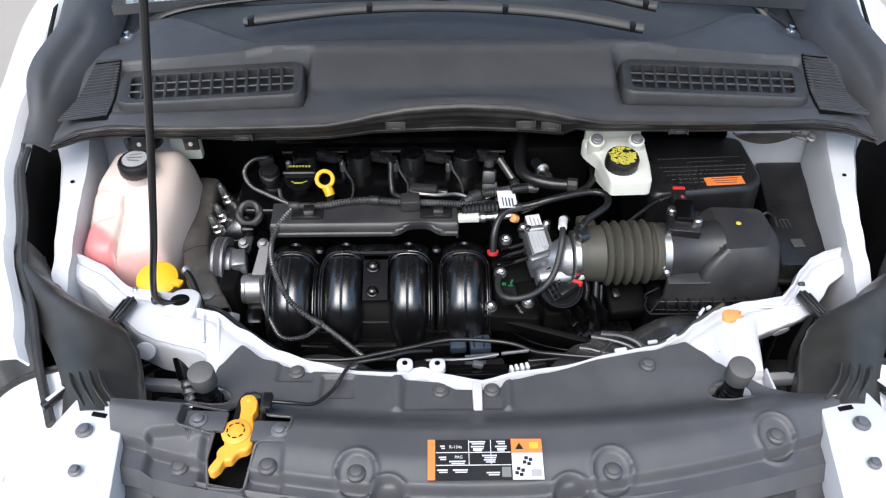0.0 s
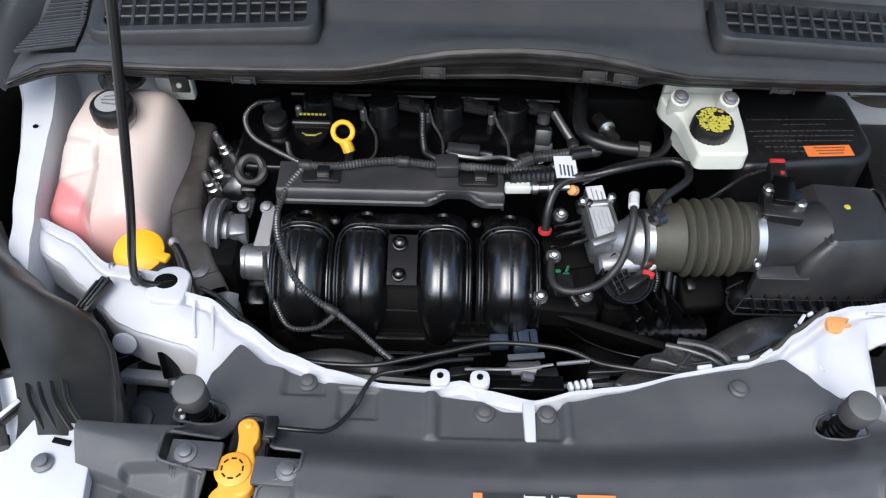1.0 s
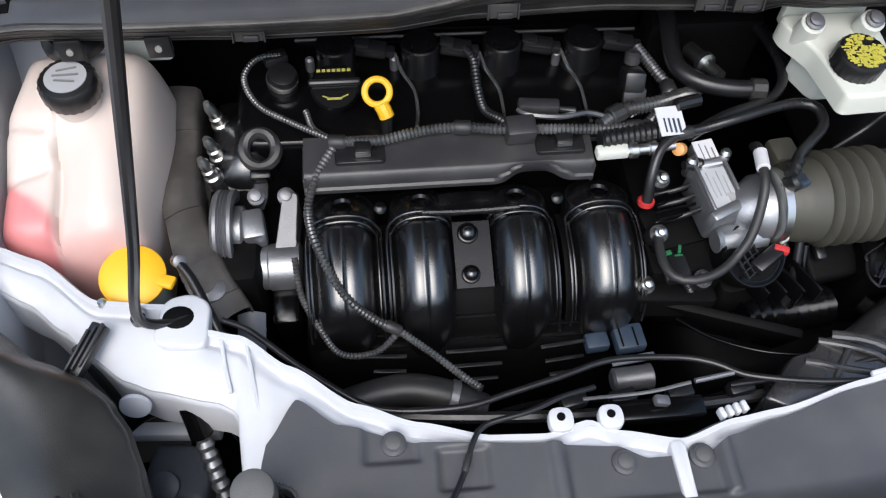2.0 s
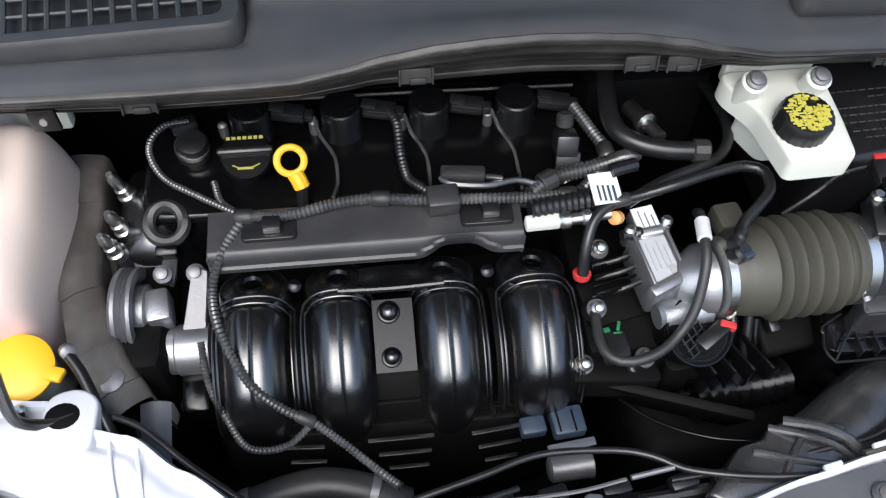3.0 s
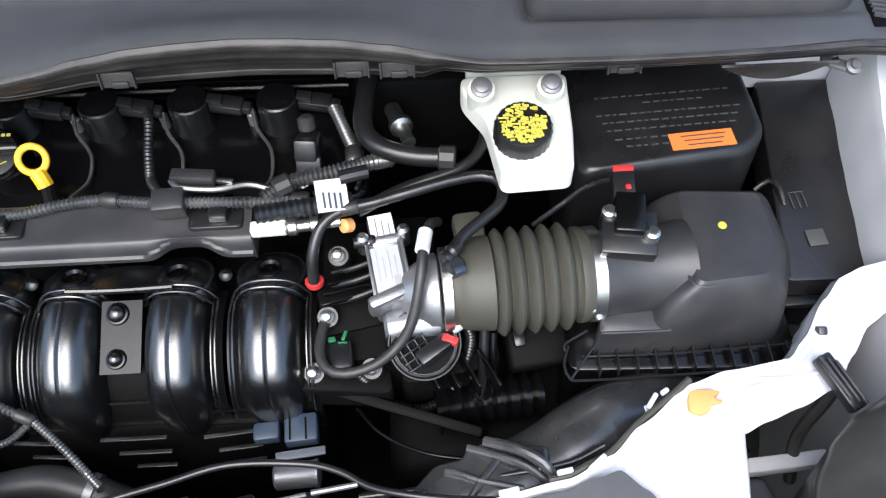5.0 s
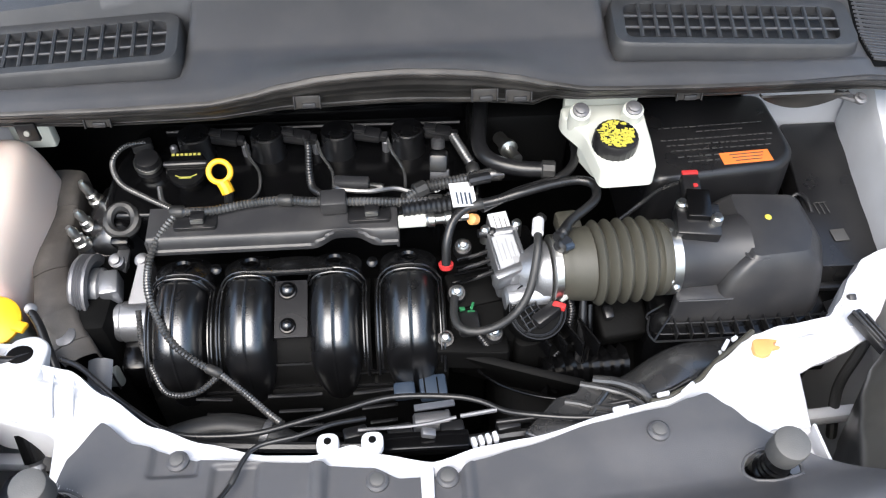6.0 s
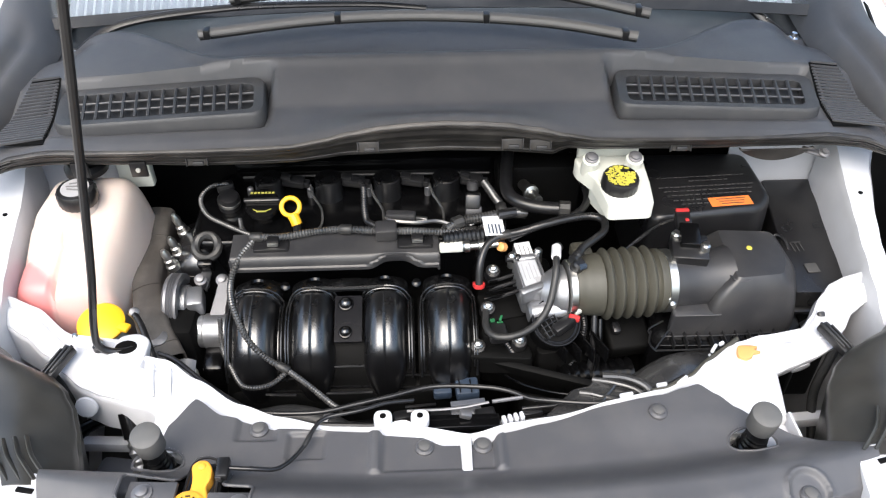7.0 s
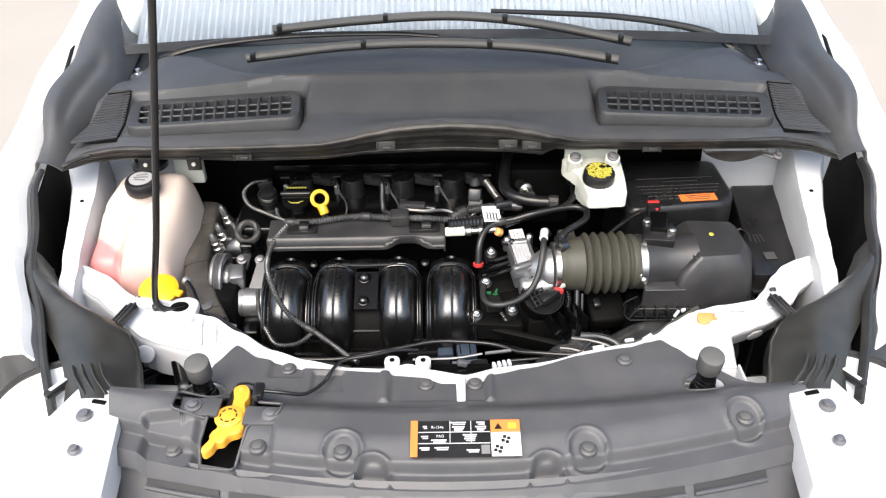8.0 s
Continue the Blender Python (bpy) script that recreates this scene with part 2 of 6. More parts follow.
CONCRETE = surface("pale_concrete", (0.30, 0.275, 0.245), 0.85, vary=0.12, grain=160, bump=0.35, dust=0.3, dust_colour=(0.26, 0.24, 0.21), patch=0.6)


def tank_plastic():
    """Milky plastic, pink where the coolant stands behind it."""
    m = surface("milky_tank_plastic", (0.57, 0.48, 0.43), 0.36, vary=0.04, bump=0.05)
    nt = m.node_tree
    b = nt.nodes["Principled BSDF"]
    geo = nt.nodes.new("ShaderNodeNewGeometry")
    sep = nt.nodes.new("ShaderNodeSeparateXYZ")
    nt.links.new(geo.outputs["Position"], sep.inputs[0])
    wob = nt.nodes.new("ShaderNodeTexNoise")
    wob.inputs["Scale"].default_value = 22
    nt.links.new(geo.outputs["Position"], wob.inputs["Vector"])

    def madd(a, k, c):
        n = nt.nodes.new("ShaderNodeMath")
        n.operation = "MULTIPLY_ADD"
        n.inputs[1].default_value = k
        nt.links.new(a, n.inputs[0])
        if isinstance(c, float):
            n.inputs[2].default_value = c
        else:
            nt.links.new(c, n.inputs[2])
        return n.outputs[0]

    def below(a, edge, soft, top):
        n = nt.nodes.new("ShaderNodeMapRange")
        n.interpolation_type = "SMOOTHSTEP"
        n.inputs[1].default_value, n.inputs[2].default_value = edge - soft, edge + soft
        n.inputs[3].default_value, n.inputs[4].default_value = top, 0.0
        nt.links.new(a, n.inputs[0])
        return n.outputs[0]

    wavy = madd(wob.outputs["Fac"], 0.02, sep.outputs["Y"])
    full = below(madd(sep.outputs["X"], 0.8, wavy), 0.545, 0.010, 0.85)
    chamber = below(sep.outputs["X"], -0.574, 0.006, 1.0)
    both = nt.nodes.new("ShaderNodeMath")
    both.operation = "MULTIPLY"
    nt.links.new(full, both.inputs[0])
    nt.links.new(chamber, both.inputs[1])
    rest = below(wavy, 0.985, 0.022, 0.5)
    most = nt.nodes.new("ShaderNodeMath")
    most.operation = "MAXIMUM"
    nt.links.new(both.outputs[0], most.inputs[0])
    nt.links.new(rest, most.inputs[1])
    mix = nt.nodes.new("ShaderNodeMix")
    mix.data_type = "RGBA"
    mix.inputs[7].default_value = (0.56, 0.16, 0.165, 1)
    nt.links.new(b.inputs["Base Color"].links[0].from_socket, mix.inputs[6])
    nt.links.new(most.outputs[0], mix.inputs[0])
    nt.links.new(mix.outputs[2], b.inputs["Base Color"])
    b.inputs["Subsurface Weight"].default_value = 0.25
    b.inputs["Subsurface Radius"].default_value = (0.03, 0.02, 0.015)
    b.inputs["Subsurface Scale"].default_value = 0.4
    return m


TANK = tank_plastic()
GLASS = bpy.data.materials.new("windscreen_glass")
GLASS.use_nodes = True
GLASS.node_tree.nodes["Principled BSDF"].inputs["Transmission Weight"].default_value = 1.0
GLASS.node_tree.nodes["Principled BSDF"].inputs["Roughness"].default_value = 0.02
GLASS.node_tree.nodes["Principled BSDF"].inputs["IOR"].default_value = 1.3
GLASS.node_tree.nodes["Principled BSDF"].inputs["Base Color"].default_value = (0.85, 0.9, 0.9, 1)

# ---- ground ----
G = -LIFT / SCALE
bm = bmesh.new()
for q in ((-70, -70, G), (70, -70, G), (70, 70, G), (-70, 70, G)):
    bm.verts.new(q)
bm.faces.new(bm.verts[:])
solo("ground", bm, CONCRETE, "pale dusty concrete yard under the car", "ground", kind="structure")

# ---- car body ----
body = thing("car_body", (0, 1.2, 0.6), "white painted car body with its engine bay open", "car")
edge_x = curve([0.6, 0.72, 0.85, 1.04, 1.22, 1.38, 1.75, 2.3], [0.60, 0.632, 0.70, 0.778, 0.832, 0.852, 0.890, 0.93])
edge_z = curve([0.6, 0.72, 0.85, 1.04, 1.22, 1.38, 1.75, 2.3], [0.93, 0.95, 0.972, 1.0, 1.035, 1.06, 1.10, 1.14])
roll_x = curve([0, 0.12, 0.3, 0.5, 0.65, 0.8, 1.0], [0, 0.012, 0.05, 0.095, 0.125, 0.14, 0.13])
roll_z = curve([0, 0.12, 0.3, 0.5, 0.65, 0.8, 1.0], [-0.012, 0.004, 0.0, -0.035, -0.12, -0.35, -0.75])


def fender(s):
    def f(u, v):
        y = 0.8 + u * 1.5
        return (s * (edge_x(y) + roll_x(v)), y, edge_z(y) + roll_z(v))
    return sheet(f, 40, 24, 0.004)


for s in (-1, 1):
    part("fender", fender(s), WHITE, body, "glossy white painted fender")
    line = [(s * (edge_x(y) - 0.014), y, edge_z(y) - 0.012) for y in (0.70, 0.8, 0.9, 1.0, 1.1, 1.2, 1.26)]
    part("fender_seal", tube(line, 0.009, 8, flat=0.7), RUBBER, body, "black rubber strip along the fender edge")
    # inner wing behind the seal; near-black puts the bay's shade into its colour
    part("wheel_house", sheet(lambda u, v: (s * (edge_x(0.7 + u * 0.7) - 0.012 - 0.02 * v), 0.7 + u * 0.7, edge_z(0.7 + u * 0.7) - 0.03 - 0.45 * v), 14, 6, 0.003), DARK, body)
    # upper rail: a white pressed rail with a lavender outer face
    rail_x = curve([0.95, 1.03, 1.11, 1.18, 1.25, 1.33, 1.40], [0.695, 0.708, 0.722, 0.731, 0.741, 0.762, 0.78] if s < 0 else [0.676, 0.690, 0.700, 0.711, 0.725, 0.745, 0.76])
    rail_w = curve([0.95, 1.03, 1.11, 1.18, 1.25, 1.33, 1.40], [0.034, 0.036, 0.040, 0.046, 0.056, 0.074, 0.085])
    prof = [(0.5, -0.16), (0.5, -0.012), (0.42, 0.0), (-0.4, 0.0), (-0.5, -0.008), (-0.54, -0.028), (-1.15, -0.12), (-1.2, -0.32)]
    bmr = bmesh.new()
    loops = []
    for k in range(25):
        y = 0.945 + k * 0.018
        z = 0.925 + (y - 0.945) * 0.22 + 0.0015 * math.sin(k * 1.9)
        x, w = rail_x(y), rail_w(y) * (1 + 0.015 * math.sin(k * 0.9))
        loops.append([(s * (x - (a * w if a > -1 else a * 0.044 * (0.55 + 0.45 * ease(1.0, 1.2, y)))), y, z + b) for a, b in prof])
    rings(bmr, loops, closed=False, cap=False)
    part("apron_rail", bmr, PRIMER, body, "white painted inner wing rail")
    part("rail_hole", lathe([(0.004, 0), (0.004, 0.0015)], (s * rail_x(1.215), 1.215, 0.985), seg=10), DARK, body)
    # rear corner of the bay
    if s > 0:
        part("bay_corner", sheet(lambda u, v: (0.552 + 0.225 * u, 1.388 - 0.010 * u + 0.02 * v, 0.880 + 0.160 * v), 14, 6, 0.004), PRIMER, body, "white painted rear corner of the bay")
    else:
        part("bay_corner", sheet(lambda u, v: (-0.60 - 0.19 * u, 1.36 + 0.12 * v - 0.02 * u, 0.90 + 0.12 * v), 10, 6, 0.004), PRIMER, body, "white painted rear corner of the bay")
    # headlight mounting panel with its bolts
    tab = [(s * x, y) for x, y in ((0.502, 0.715), (0.574, 0.735), (0.606, 0.66), (0.575, 0.53), (0.48, 0.53))]
    part("headlight_panel", prism(rounded(tab, 0.01), 0.90, lambda x, y: 0.962 - 0.12 * max(0, 0.6 - y), 0.004), PRIMER, body, "white painted headlight mounting panel")
    for x, y, r in ((0.548, 0.67, 0.012), (0.540, 0.605, 0.009)):
        part("panel_bolt", lathe([(r, 0), (r, 0.003), (r * 0.6, 0.004), (r * 0.6, 0.009), (r * 0.3, 0.0095)], (s * x, y, 0.962), seg=12), DULL, body, "grey hexagon bolt")
    part("panel_slot", box((s * 0.535, 0.697, 0.9625), (0.022, 0.007, 0.003), 0.001, (0, 0, s * 12)), DARK, body)
    # windscreen pillar
    part("windscreen_pillar", tube([(s * 0.80, 1.72, 1.12), (s * 0.77, 1.9, 1.22), (s * 0.70, 2.5, 1.62)], 0.055, 14), WHITE, body)

# front cross member that carries lock, prop rod and lamps
back_y = curve([-0.70, -0.65, -0.586, -0.513, -0.473, -0.432, -0.378, -0.31, -0.249, -0.175, -0.118, -0.074, -0.045, 0.019, 0.078, 0.131, 0.224, 0.303, 0.348, 0.38, 0.443, 0.48, 0.548, 0.566, 0.60, 0.626, 0.65, 0.70],
               [1.07, 1.055, 1.005, 0.999, 0.966, 0.955, 0.914, 0.866, 0.841, 0.821, 0.818, 0.829, 0.815, 0.801, 0.818, 0.825, 0.846, 0.861, 0.882, 0.910, 0.955, 0.967, 0.975, 0.994, 1.038, 1.064, 1.072, 1.075])
front_y = curve([-0.70, -0.66, -0.62, -0.59, -0.55, -0.52, -0.456, -0.434, -0.424, -0.40, -0.34, -0.2, 0.0, 0.2, 0.34, 0.40, 0.43, 0.455, 0.480, 0.488, 0.516, 0.553, 0.595, 0.618, 0.646, 0.67, 0.70],
                [1.03, 1.01, 0.978, 0.947, 0.917, 0.905, 0.888, 0.876, 0.80, 0.80, 0.80, 0.77, 0.75, 0.77, 0.80, 0.80, 0.829, 0.829, 0.829, 0.905, 0.917, 0.929, 0.947, 0.978, 1.012, 1.025, 1.035])
beam_z = curve([-0.70, -0.62, -0.5, 0.5, 0.62, 0.70], [0.93, 0.908, 0.896, 0.896, 0.908, 0.93])


def beam(u, v):
    x = -0.70 + 1.40 * u
    yb, yf, z = back_y(x), front_y(x), beam_z(x)
    lift = 0.009 * ease(0.17, 0.25, x) * (1 - ease(0.40, 0.45, x))
    if v < 0.12:
        return (x, yb + 0.003, z - 0.055 + (0.055 + lift) * v / 0.12)
    if v < 0.2:
        return (x, yb - 0.005 * (v - 0.12) / 0.08, z + 0.007 + lift)
    if v < 0.28:
        return (x, yb - 0.006 - 0.007 * (v - 0.2) / 0.08, z + 0.007 + lift - 0.012 * math.sin((v - 0.2) / 0.08 * math.pi / 2))
    if v < 0.8:
        f = (v - 0.28) / 0.52
        press = 0.005 * math.exp(-((abs(x) - 0.47) / 0.02) ** 2) + 0.004 * math.exp(-((abs(x) - 0.40) / 0.012) ** 2)
        return (x, yb - 0.013 + (yf - yb + 0.013) * f, z - 0.005 * (1 - ease(0, 0.15, f)) + lift * (1 - ease(0.1, 0.5, f)) + press * math.sin(f * math.pi) - 0.012 * f * f)
    f = (v - 0.8) / 0.2
    if x > 0.484:
        return (x, yf + 0.026 * f, z - 0.012 - 0.052 * f)
    return (x, yf - 0.004 * f, z - 0.012 - 0.07 * f)


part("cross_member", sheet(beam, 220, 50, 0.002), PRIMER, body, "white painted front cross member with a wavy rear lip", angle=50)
for x, y in ((-0.103, 0.829), (-0.051, 0.828)):
    part("eyelet", prism(rounded([(x - 0.013, y - 0.012), (x + 0.013, y - 0.012), (x + 0.013, y + 0.014), (x - 0.013, y + 0.014)], 0.011), 0.898, 0.909, 0.002), PRIMER, body)
    part("eyelet_hole", lathe([(0.0045, 0), (0.0045, 0.001)], (x, y + 0.003, 0.909), seg=12), DARK, body)
for k in range(4):
    part("lip_fold", box((0.068 + k * 0.0085, 0.825 + k * 0.002, 0.898), (0.006, 0.012, 0.012), 0.002, (0, 0, 14)), PRIMER, body)
for x, y, a, l in ((0.30, 0.868, 10, 0.016), (0.245, 0.852, 10, 0.020), (0.332, 0.875, 38, 0.022), (0.396, 0.9345, 52, 0.018), (0.410, 0.9435, 30, 0.009)):
    part("lip_tag", box((x, y, 0.913), (l, 0.005, 0.006), 0.0015, (0, 0, a)), PRIMER, body)
# Olive grey strip just behind the rear lip.
part("lip_strip", tube([(x, back_y(x) + 0.0045, 0.906) for x in (0.285, 0.303, 0.325, 0.348, 0.38, 0.41, 0.44)], 0.0038, 8), HOSE, body, "olive grey strip along the lip")
part("lock_tongue", prism(rounded([(0.003, 0.80), (0.019, 0.80), (0.018, 0.735), (0.004, 0.735)], 0.007), 0.89, 0.905, 0.003), PRIMER, body)
part("oval_plug", lathe([(0.017, 0), (0.016, 0.004), (0.010, 0.005)], (-0.545, 0.900, 0.866), (0, -1, 0.35), 20), PRIMER, body)
part("oval_plug", lathe([(0.016, -0.002), (0.015, 0.003), (0.010, 0.004)], (0.549, 0.944, 0.852), (0.25, -0.9, -0.35), 20), PRIMER, body)
for s in (-1, 1):
    part("lower_rail", box((s * 0.55, 0.912, 0.757), (0.15, 0.018, 0.022), 0.004, (0, 0, s * 4)), PRIMER, body, "white painted lower rail")
part("support_brace", sheet(lambda u, v: (-0.424 - 0.012 * v + 0.006 * u, 0.868 - 0.07 * u, 0.884 - 0.004 * u - 0.05 * v), 8, 6, 0.003), PRIMER, body)
part("plate_step", box((0.452, 0.800, 0.862), (0.062, 0.062, 0.004), 0.001), PRIMER, body)
part("step_flange", box((0.4815, 0.806, 0.876), (0.004, 0.050, 0.026), 0.001, (0, 0, 2)), PRIMER, body)
part("step_flange", box((0.4340, 0.818, 0.873), (0.003, 0.022, 0.020), 0.001, (0, 0, -6)), PRIMER, body)
for p in ([(0.392, 0.935, 0.899), (0.398, 0.90, 0.898), (0.412, 0.862, 0.895)], [(-0.452, 0.955, 0.899), (-0.447, 0.925, 0.898), (-0.440, 0.893, 0.893)], [(-0.425, 0.945, 0.899), (-0.418, 0.91, 0.898), (-0.41, 0.87, 0.894)], [(0.50, 0.958, 0.8985), (0.55, 0.957, 0.900), (0.60, 0.965, 0.906)]):
    part("pressing", tube(p, 0.0022, 6), PRIMER, body)
part("prop_tab", prism(rounded([(-0.526, 0.950), (-0.466, 0.940), (-0.464, 0.998), (-0.485, 1.012), (-0.515, 1.006)], 0.018, 6), 0.88, 0.905, 0.004, seg=3), PRIMER, body, "raised white tab with the rod hole")
part("prop_hole", prism([(-0.498 + 0.017 * math.cos(k * 0.393), 0.981 + 0.014 * math.sin(k * 0.393)) for k in range(16)], 0.90, 0.9056, 0.0004), DARK, body)
# Firewall, tray and carrier in near-black: shade of the bay as their colour.
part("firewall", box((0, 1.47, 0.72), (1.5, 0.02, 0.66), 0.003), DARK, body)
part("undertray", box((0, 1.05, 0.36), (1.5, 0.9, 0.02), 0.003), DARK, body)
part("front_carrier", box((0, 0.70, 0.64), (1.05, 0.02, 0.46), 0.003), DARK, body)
for s in (-1, 1):
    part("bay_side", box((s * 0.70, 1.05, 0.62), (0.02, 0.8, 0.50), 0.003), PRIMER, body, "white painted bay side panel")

# ---- windscreen ----
screen = thing("windscreen", (0, 1.7, 1.12), "curved windscreen glass above the cowl", "windscreen")


def screen_at(u, v, d=0.0):
    x = (u - 0.5) * 1.52
    return (x, 1.70 + 0.72 * v - 0.07 * (x / 0.76) ** 2 + d, 1.128 + 0.46 * v - d)


glass = part("pane", sheet(lambda u, v: screen_at(u, v), 24, 12, 0.004), GLASS, screen, "clear windscreen glass")
glass.visible_shadow = False
part("screen_band", sheet(lambda u, v: screen_at(u, v * 0.03 - 0.02, -0.003), 24, 3, 0.002), RUBBER, screen, "black edge band")
shade = thing("sunshade", (0, 1.8, 1.15), "pleated silver sunshade lying behind the windscreen", "sunshade")
bm = bmesh.new()
loops = []
for k in range(181):
    u = 0.02 + 0.96 * k / 180
    loops.append([Vector(screen_at(u, v, 0.022 + (0.006 if k % 2 else 0.0))) for v in (0.02, 0.5, 1.0)])
rings(bm, loops, closed=False, cap=False)
part("pleats", bm, SHIELD, shade, angle=10)

# ---- cowl panel ----
cowl = thing("cowl_panel", (0, 1.4, 1.1), "dark grey grained plastic cowl panel with two air grilles", "cowl")
rim_z = curve([0, 0.05, 0.1, 0.15, 0.2, 0.25, 0.3, 0.4, 0.5, 0.63, 0.70, 0.78], [1.137, 1.135, 1.131, 1.122, 1.112, 1.105, 1.103, 1.101, 1.098, 1.093, 1.084, 1.062])
lip_z = curve([-0.78, -0.70, -0.6, -0.5, -0.4, -0.3, -0.15, 0, 0.1, 0.185, 0.205, 0.3, 0.5, 0.7, 0.78], [1.05, 1.056, 1.060, 1.060, 1.056, 1.056, 1.059, 1.063, 1.059, 1.052, 1.074, 1.076, 1.072, 1.06, 1.05])
rim_y = curve([0, 0.15, 0.25, 0.4, 0.5, 0.66, 0.70, 0.75, 0.78], [1.233, 1.232, 1.224, 1.224, 1.228, 1.240, 1.238, 1.222, 1.215])


def cowl_z(x, y):
    a = abs(x)
    z = rim_z(a) + 0.004 * ease(1.225, 1.245, y)
    z += (1.112 - 0.014 * ease(0.25, 0.66, a) - z) * ease(1.240, 1.315, y) * (1 - ease(0.64, 0.72, a))
    rise = 0.042 - 0.014 * ease(0.3, 0.7, a)
    z += rise * min(1, max(0, (y - 1.326) / 0.085))
    under = ease(0.285, 0.305, a) * (1 - ease(0.645, 0.665, a)) * ease(1.27, 1.285, y) * (1 - ease(1.40, 1.414, y))
    z += (min(z, 1.092) - z) * under
    z -= 0.030 * math.exp(-(((a - 0.705) / 0.045) ** 2 + ((y - 1.575) / 0.06) ** 2))
    ridge = 1.432 + 0.155 * ease(0.36, 0.62, a)
    z += 0.006 * math.exp(-((y - ridge + 0.012) / 0.012) ** 2) - 0.052 * ease(ridge, ridge + 0.07, y)
    return z


def cowl_top(u, v):
    x = (u - 0.5) * 1.50
    y = rim_y(abs(x)) + v * (1.84 - 0.07 * (x / 0.76) ** 2 - rim_y(abs(x)))
    return (x, y, cowl_z(x, y))


part("panel", sheet(cowl_top, 200, 100, 0.003), COWL, cowl, angle=60)


def cowl_front(u, v):
    x = (u - 0.5) * 1.52
    a = abs(x)
    z0, z1 = rim_z(a) + 0.001, lip_z(x)
    back = 0.034 * min(1, (z0 - z1) / 0.06)
    bead = 0.0022 * (math.exp(-((v - 0.34) / 0.05) ** 2) + math.exp(-((v - 0.62) / 0.05) ** 2)) + 0.0035 * math.exp(-((v - 0.97) / 0.04) ** 2)
    roll = -0.005 * math.sin(min(1, v / 0.16) * math.pi)
    return (x, rim_y(a) - 0.001 + roll + back * ease(0.08, 1.0, v) - bead, z0 + (z1 - z0) * v + bead * 0.5)


part("front_lip", sheet(cowl_front, 140, 40, 0.003), LIP, cowl, "dark folded front lip of the cowl", angle=60)


def grille(s):
    """One raised air inlet of the cowl with its lattice."""
    hole = [(s * x, y) for x, y in ((0.314, 1.304), (0.622, 1.306), (0.640, 1.388), (0.324, 1.388))]
    top = [(s * x, y) for x, y in ((0.296, 1.286), (0.641, 1.288), (0.660, 1.404), (0.308, 1.404))]
    wall = [(s * x, y) for x, y in ((0.291, 1.281), (0.646, 1.283), (0.665, 1.409), (0.303, 1.409))]
    foot = [(s * x, y) for x, y in ((0.287, 1.277), (0.650, 1.279), (0.670, 1.413), (0.299, 1.413))]
    zt = lambda x: 1.128 - 0.018 * ease(0.3, 0.66, abs(x))
    R = lambda p, r: rounded(p, r, 5)
    bmv = bmesh.new()
    foot, wall, t0, h0 = R(foot, 0.034), R(wall, 0.032), R(top, 0.028), R(hole, 0.016)
    at = lambda ring, dz: [(x, y, zt(x) + dz) for x, y in ring]
    mix = lambda a, b, f: [(p[0] + (q[0] - p[0]) * f, p[1] + (q[1] - p[1]) * f) for p, q in zip(a, b)]
    # flange at the foot, upright wall, rounded top ring, inner wall down to the mesh
    rings(bmv, [at(foot, -0.06), at(foot, -0.0315), at(mix(foot, wall, 0.6), -0.0295), at(wall, -0.0295), at(mix(wall, t0, 0.4), -0.006), at(mix(wall, t0, 0.7), -0.002), at(t0, 0),
                at(mix(t0, h0, 0.8), -0.001), at(h0, -0.003), at(h0, -0.016)], cap=False)
    g = part("air_grille", bmv, VENT, cowl, "raised plastic air inlet with a lattice", angle=40)
    bmf = bmesh.new()
    bmf.faces.new([bmf.verts.new((x, y, zt(x) - 0.016)) for x, y in h0])
    part("grille_screen", bmf, MESH, g, "dark mesh behind the lattice")
    (ax, ay), (bx, by), (cx, cy), (dx, dy) = hole
    for k in range(1, 14):
        f = k / 14
        p, q = Vector((ax + (bx - ax) * f, ay + (by - ay) * f, 0)), Vector((dx + (cx - dx) * f, dy + (cy - dy) * f, 0))
        p.z, q.z = zt(p.x) - 0.004, zt(q.x) - 0.004
        part("lattice_bar", tube([p, (p + q) / 2, q], 0.0030, 6, step=0.2), VENT, g)
    for k in (1, 2):
        f = k / 3
        p, q = Vector((ax + (dx - ax) * f, ay + (dy - ay) * f, 0)), Vector((bx + (cx - bx) * f, by + (cy - by) * f, 0))
        p.z, q.z = zt(p.x) - 0.005, zt(q.x) - 0.005
        part("lattice_bar", tube([p, (p + q) / 2, q], 0.0020, 6, step=0.2), COWL, g)


